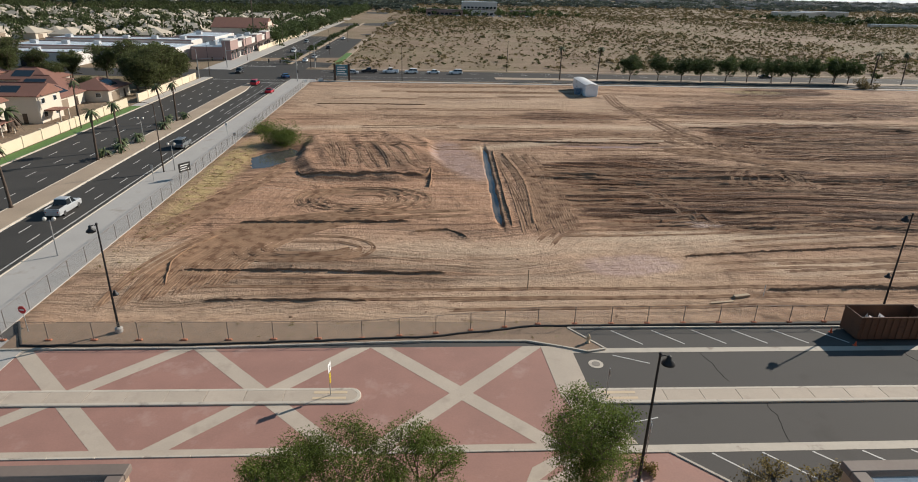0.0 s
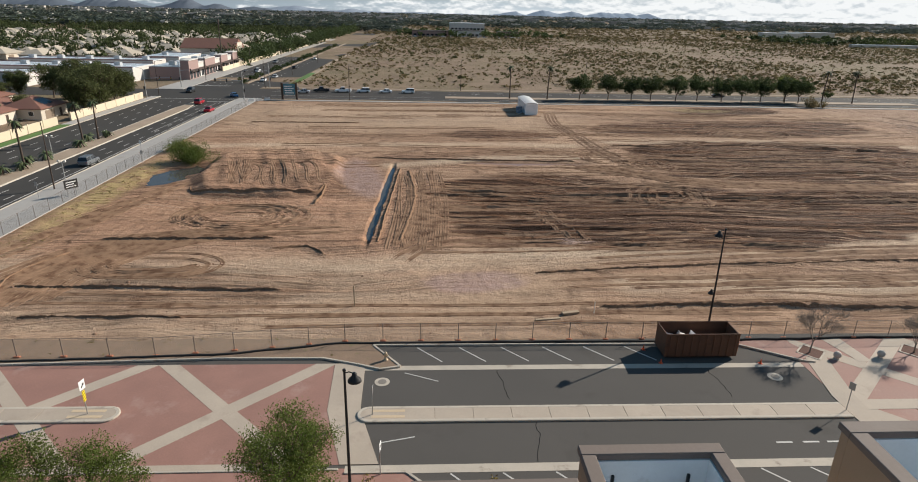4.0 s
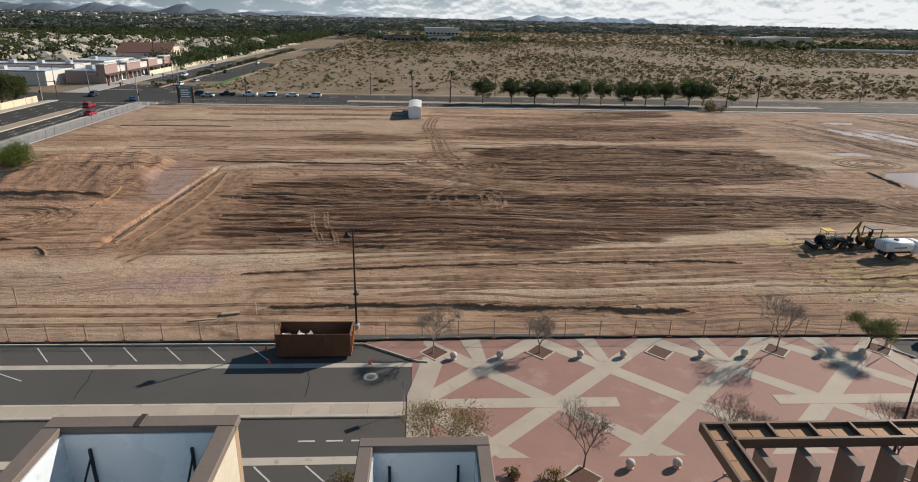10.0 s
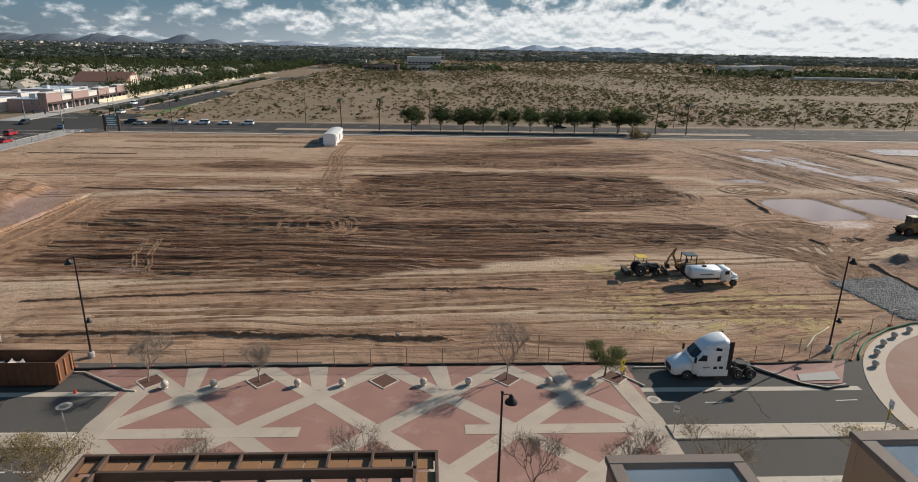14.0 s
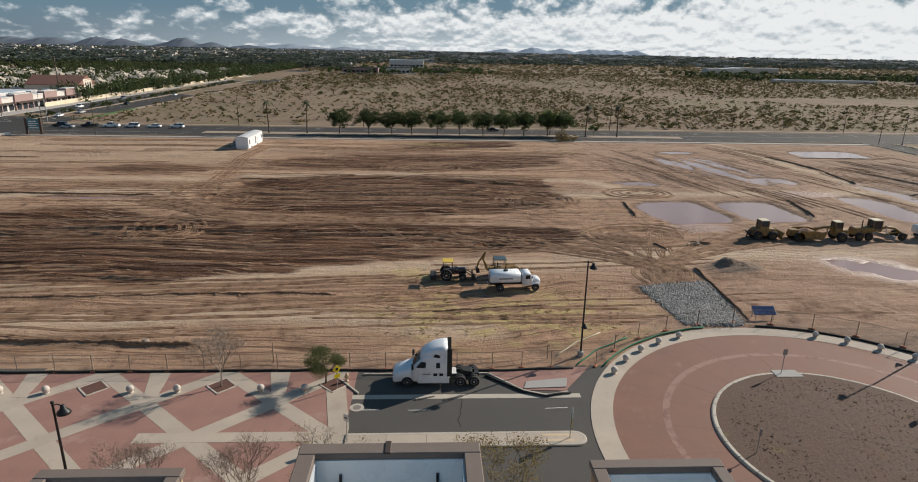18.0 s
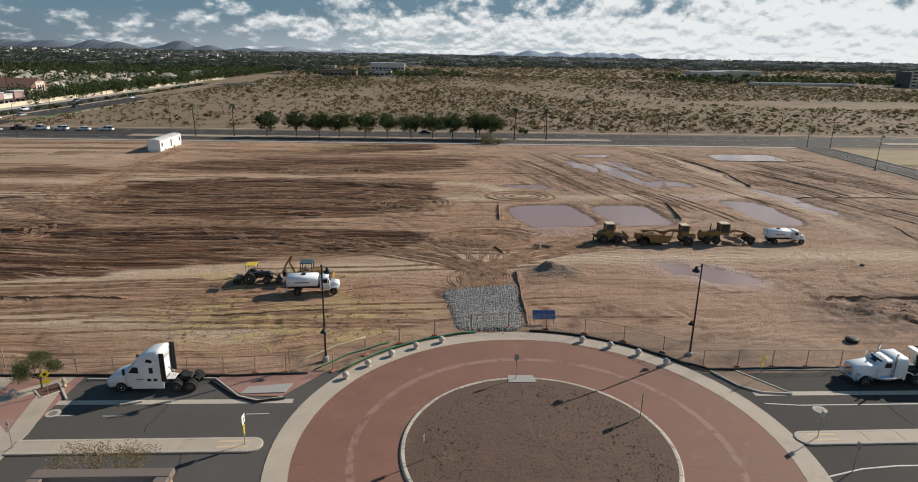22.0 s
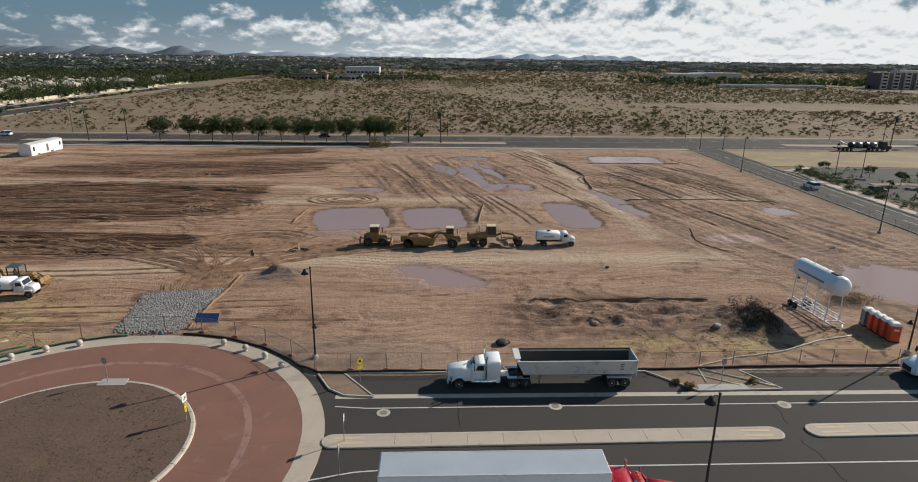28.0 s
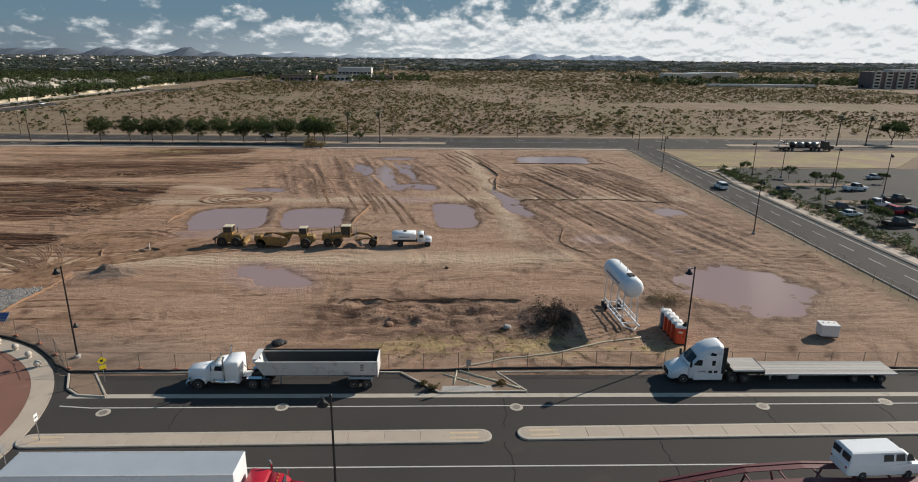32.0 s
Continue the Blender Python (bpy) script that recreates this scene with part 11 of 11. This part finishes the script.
# rooftops scattered among the far trees
rg = np.random.default_rng(23)
m = Mesh()
for k in range(1500):
    y = 940 + 3200 * rg.uniform() ** 1.5
    x = rg.uniform(-0.9, 1.05) * (y + 250)
    if x > -30 and y < 1250 + 0.2 * abs(x):
        continue
    w, d, h = rg.uniform(9, 30) * (1 + (y > 1800)), rg.uniform(8, 16), rg.uniform(3.6, 6.6) * (1 + 0.5 * (y > 1800))
    m.box(x - w / 2, y - d / 2, 0, x + w / 2, y + d / 2, h)
tagged(part("far_rooftops", m, surf("far_pale_buildings", (0.38, 0.36, 0.33), 0.9, coarse=0.2, coarse_size=80, bump=0, island=0.45), None), "pale rooftops scattered among distant trees", "rooftops", kind="stuff")

# car park east of the side street
flat("car_park", [rect(276.5, 66, 345, 172)], -0.2, 0.0, ASPHALT, label="dark asphalt car park", category="car park")
flat("car_park_walk", [[(270.2, 62), (272.4, 62), (272.6, 150), (274.5, 166), (272.5, 166), (270.4, 150)], [(272, 164), (282, 171), (281, 173), (270.5, 167)]], -0.1, 0.12, CONCRETE, label="pale concrete walk beside the car park", category="pavement")
flat("car_park_bed", [rect(272.7, 62, 276.4, 163)], -0.1, 0.08, PLANTER_SOIL, label="planting bed along the car park", category="planting bed")
for x0, y0, x1, y1 in ((283, 126, 300, 129.5), (283, 146, 303, 149), (281, 106, 292, 109)):
    flat("car_park_island", [rect(x0, y0, x1, y1)], -0.1, 0.14, PLANTER_SOIL, label="kerbed planting island in the car park", category="planting bed")
flat("dry_lawn", [[(270.8, 174.5), (330, 173), (362, 204.5), (271, 204.5)]], -0.1, 0.03, surf("dry_yellow_grass", (0.27, 0.21, 0.095), 0.95, coarse=0.45, coarse_size=7, fine=0.3, fine_size=0.5, bump=0.03, stain=(0.24, 0.16, 0.105), stain_size=13, stain_at=0.44), label="patchy dry yellow grass field", category="field")

# ---- cars ----
W, D, G, S, B, R_ = PAINT_WHITE, PAINT_DARK, PAINT_GREY, PAINT_SILVER, PAINT_BLUE, PAINT_RED
for kind, p, lab, x, y, r in (("pickup", D, "black pickup waiting at the crossing", -20.5, 230.6, 180), ("pickup", W, "white pickup waiting in the queue", -12.8, 230.6, 180), ("suv", W, "white car waiting in the queue", -5.4, 230.6, 180),
                              ("sedan", W, "white car waiting in the queue", 2.6, 230.6, 180), ("suv", W, "white car waiting in the queue", 10.8, 230.6, 180), ("suv", D, "dark car waiting at the crossing", -31.0, 230.4, 180), ("sedan", S, "silver car waiting at the crossing", -26.4, 226.6, 180),
                              ("pickup", S, "silver pickup driving on the avenue", -48.7, 81, 90), ("suv", G, "dark grey car driving on the avenue", -46.2, 117.5, 90), ("sedan", B, "blue car turning at the crossing", -47, 214, 120), ("suv", D, "dark car on the avenue", -64.8, 224, -90),
                              ("sedan", W, "white car on the avenue", -49, 262, 90), ("sedan", S, "silver car on the avenue", -47.5, 276, 90), ("suv", W, "white car on the avenue", -61, 300, -90), ("sedan", D, "dark car on the avenue", -48, 320, 90), ("sedan", R_, "red car on the avenue", -44.8, 182, 90), ("suv", R_, "bright red car on the avenue", -52.6, 197, 90),
                              ("suv", G, "dark grey car on the avenue", -64, 350, -90), ("sedan", W, "white car on the avenue", -48, 380, 90), ("sedan", D, "dark car on the cross street", 128, 233, 0), ("suv", W, "white car on the side street", 264.2, 143, 90)):
    car(kind, p, lab, x, y, r, -0.02, "pickup" if kind == "pickup" else "car", "cars on the road")
for kind, p, x, y, r in (("pickup", W, 296.8, 141.0, 5), ("suv", D, 277.4, 137.6, 15), ("pickup", W, 290.6, 124.2, 3), ("pickup", D, 298.1, 128.3, 4), ("pickup", D, 279.8, 120.0, 0), ("sedan", W, 279.2, 115.4, 5), ("suv", R_, 290.0, 118.8, 95), ("suv", D, 293.2, 117.6, 95),
                         ("sedan", W, 296.4, 114.6, 95), ("suv", W, 299.8, 115.6, 95), ("sedan", S, 312.1, 156.2, 10), ("pickup", D, 283.5, 107.5, 0), ("suv", S, 290, 106, 0), ("sedan", W, 297, 104, 0), ("suv", G, 305, 121.5, 0), ("pickup", D, 309, 128, 0), ("sedan", D, 306.5, 118, 95),
                         ("suv", W, 310, 117.5, 95), ("sedan", W, 314.5, 118, 95), ("pickup", D, 286, 98, 0), ("suv", W, 295, 96, 90), ("sedan", B, 300, 96, 90), ("suv", D, 305, 96.5, 90), ("sedan", W, 310, 97, 90), ("suv", S, 322, 128, 0), ("pickup", W, 330, 122, 90),
                         ("sedan", G, 334, 122, 90), ("suv", W, 338, 122, 90), ("pickup", S, 320, 141, 5), ("suv", D, 327, 147, 5)):
    car(kind, p, {"pickup": "pickup parked in the car park", "suv": "tall car parked in the car park", "sedan": "low car parked in the car park"}[kind], x, y, r, 0.0, "pickup" if kind == "pickup" else "car", "cars in the car park")
for i in range(16):
    car(("sedan", "suv", "pickup")[i % 3], (W, D, S, G, W)[i % 5], "distant car parked by the shops", 5 + 8 * i, 738 + (i % 4) * 4, 90 * (i % 2), 0.0, "car", "distant parked cars")
# long working lorry on the verge of the cross street
t = thing("crane_lorry", "long dark lorry with a folded crane and tanks", "lorry", pose(312, 208.6, 0))
part("frame", Mesh().box(0, -1.1, 0.9, 19.5, 1.1, 1.25, 0.03), CHASSIS, t)
part("cab", Mesh().loft([sec(16.6, 2.4, 0.7, 3.4, 0.2), sec(18.2, 2.4, 0.7, 3.3, 0.2), sec(18.6, 2.3, 0.7, 2.0, 0.2), sec(20.2, 2.0, 0.7, 1.8, 0.2)]), PAINT_DARK, t)
for k in range(4):
    part("tank", Mesh().tube([(5.2 + 2.6 * k, 0, 2.1), (7.0 + 2.6 * k, 0, 2.1)], 0.85, 12), PAINT_GREY if k % 2 else PAINT_DARK, t, smooth=True)
part("crane", Mesh().tube([(1.0, 0, 1.2), (1.5, 0, 3.4), (4.5, 0, 2.0)], 0.22, 6), WC_WHITE, t)
for xa in (2.5, 4, 5.5, 13.5, 15, 18.8):
    for sy in (-1, 1):
        wheel(t, xa, sy * 1.1, 0.52, 0.35)

# corner board sign and traffic signals
TEAL = surf("teal_board", (0.06, 0.20, 0.26), 0.5, coarse=0.1, bump=0)
t = thing("corner_sign", "tall teal board sign between two brown posts", "sign", pose(-27.6, 209.5, 0))
for sx in (-2.3, 2.3):
    part("post", Mesh().box(sx - 0.35, -0.35, 0, sx + 0.35, 0.35, 5.4, 0.04), BROWN_TRIM, t)
p = part("board", Mesh().box(-1.9, -0.15, 1.6, 1.9, 0.15, 5.0, 0.03), TEAL, t)
for k in range(4):
    part("lettering_bar", Mesh().box(-1.5, -0.17, 2.0 + 0.7 * k, 1.5 - 0.5 * (k % 2), -0.152, 2.3 + 0.7 * k), SIGN_WHITE, p)


def signal(x, y, turn, arm):
    t = thing("traffic_signal", "traffic signal with a long mast arm", "traffic signal", pose(x, y, 0, 0, 0, turn), "traffic signals")
    part("pole", Mesh().tube([(0, 0, 0), (0, 0, 4), (0, 0, 9)], [0.18, 0.14, 0.1], 8), STEEL, t)
    part("arm", Mesh().tube([(0, 0, 6.0), (arm * 0.5, 0, 6.4), (arm, 0, 6.5)], [0.11, 0.09, 0.06], 8), STEEL, t)
    for k in (0.55, 0.95):
        h_ = part("signal_head", Mesh().box(arm * k - 0.2, -0.2, 5.7, arm * k + 0.2, 0.15, 6.8, 0.03), SIGN_BLACK, t)
        for j, c in enumerate((LAMP_RED, YELLOW_PAINT, TEAL)):
            part("lens", Mesh().tube([(arm * k, -0.24, 6.6 - 0.35 * j), (arm * k, -0.19, 6.6 - 0.35 * j)], 0.12, 8), c, h_)
    part("side_head", Mesh().box(-0.55, -0.2, 2.6, -0.2, 0.15, 3.6, 0.03), SIGN_BLACK, t)
    part("lamp_arm", Mesh().tube([(0, 0, 8.9), (-1.2, 0, 9.4), (-2.2, 0, 9.4)], 0.05, 6), STEEL, t)


for x, y, r, a in ((-41.5, 206, 180, 9), (-41.5, 241, 200, 9), (-73.5, 209, 0, 9), (-73, 238, -20, 9)):
    signal(x, y, r, a)
for x, y in ((-38.6, 203.5), (-36.2, 204.2), (-34.2, 206.2)):
    t = loose("barricade", "low white and grey road barricade at the corner", "barricade", Mesh().box(-0.9, -0.2, 0, 0.9, 0.2, 0.4, 0.08).box(-0.85, -0.08, 0.4, 0.85, 0.08, 0.9, 0.05), WC_WHITE, x, y, 30)
    t.matrix_basis = pose(x, y, 0.05, 0, 0, 30)
# avenue lamps on the pavement
for i, (x, y) in enumerate(((-41.6, 101), (-55, 121.5), (-41.6, 66))):
    t = thing("promenade_lamp", "white double-globe lamp on a slim post", "street lamp", pose(x, y, 0.1), "promenade lamps")
    part("post", Mesh().tube([(0, 0, 0), (0, 0, 4.2)], [0.1, 0.05], 8), STEEL, t)
    part("crossbar", Mesh().tube([(-0.5, 0, 4.1), (0.5, 0, 4.1)], 0.03, 6), STEEL, t)
    for sx in (-0.5, 0.5):
        part("globe", Mesh().ball((sx, 0, 4.35), 0.22, 10, 7), LAMP_GLASS, t)
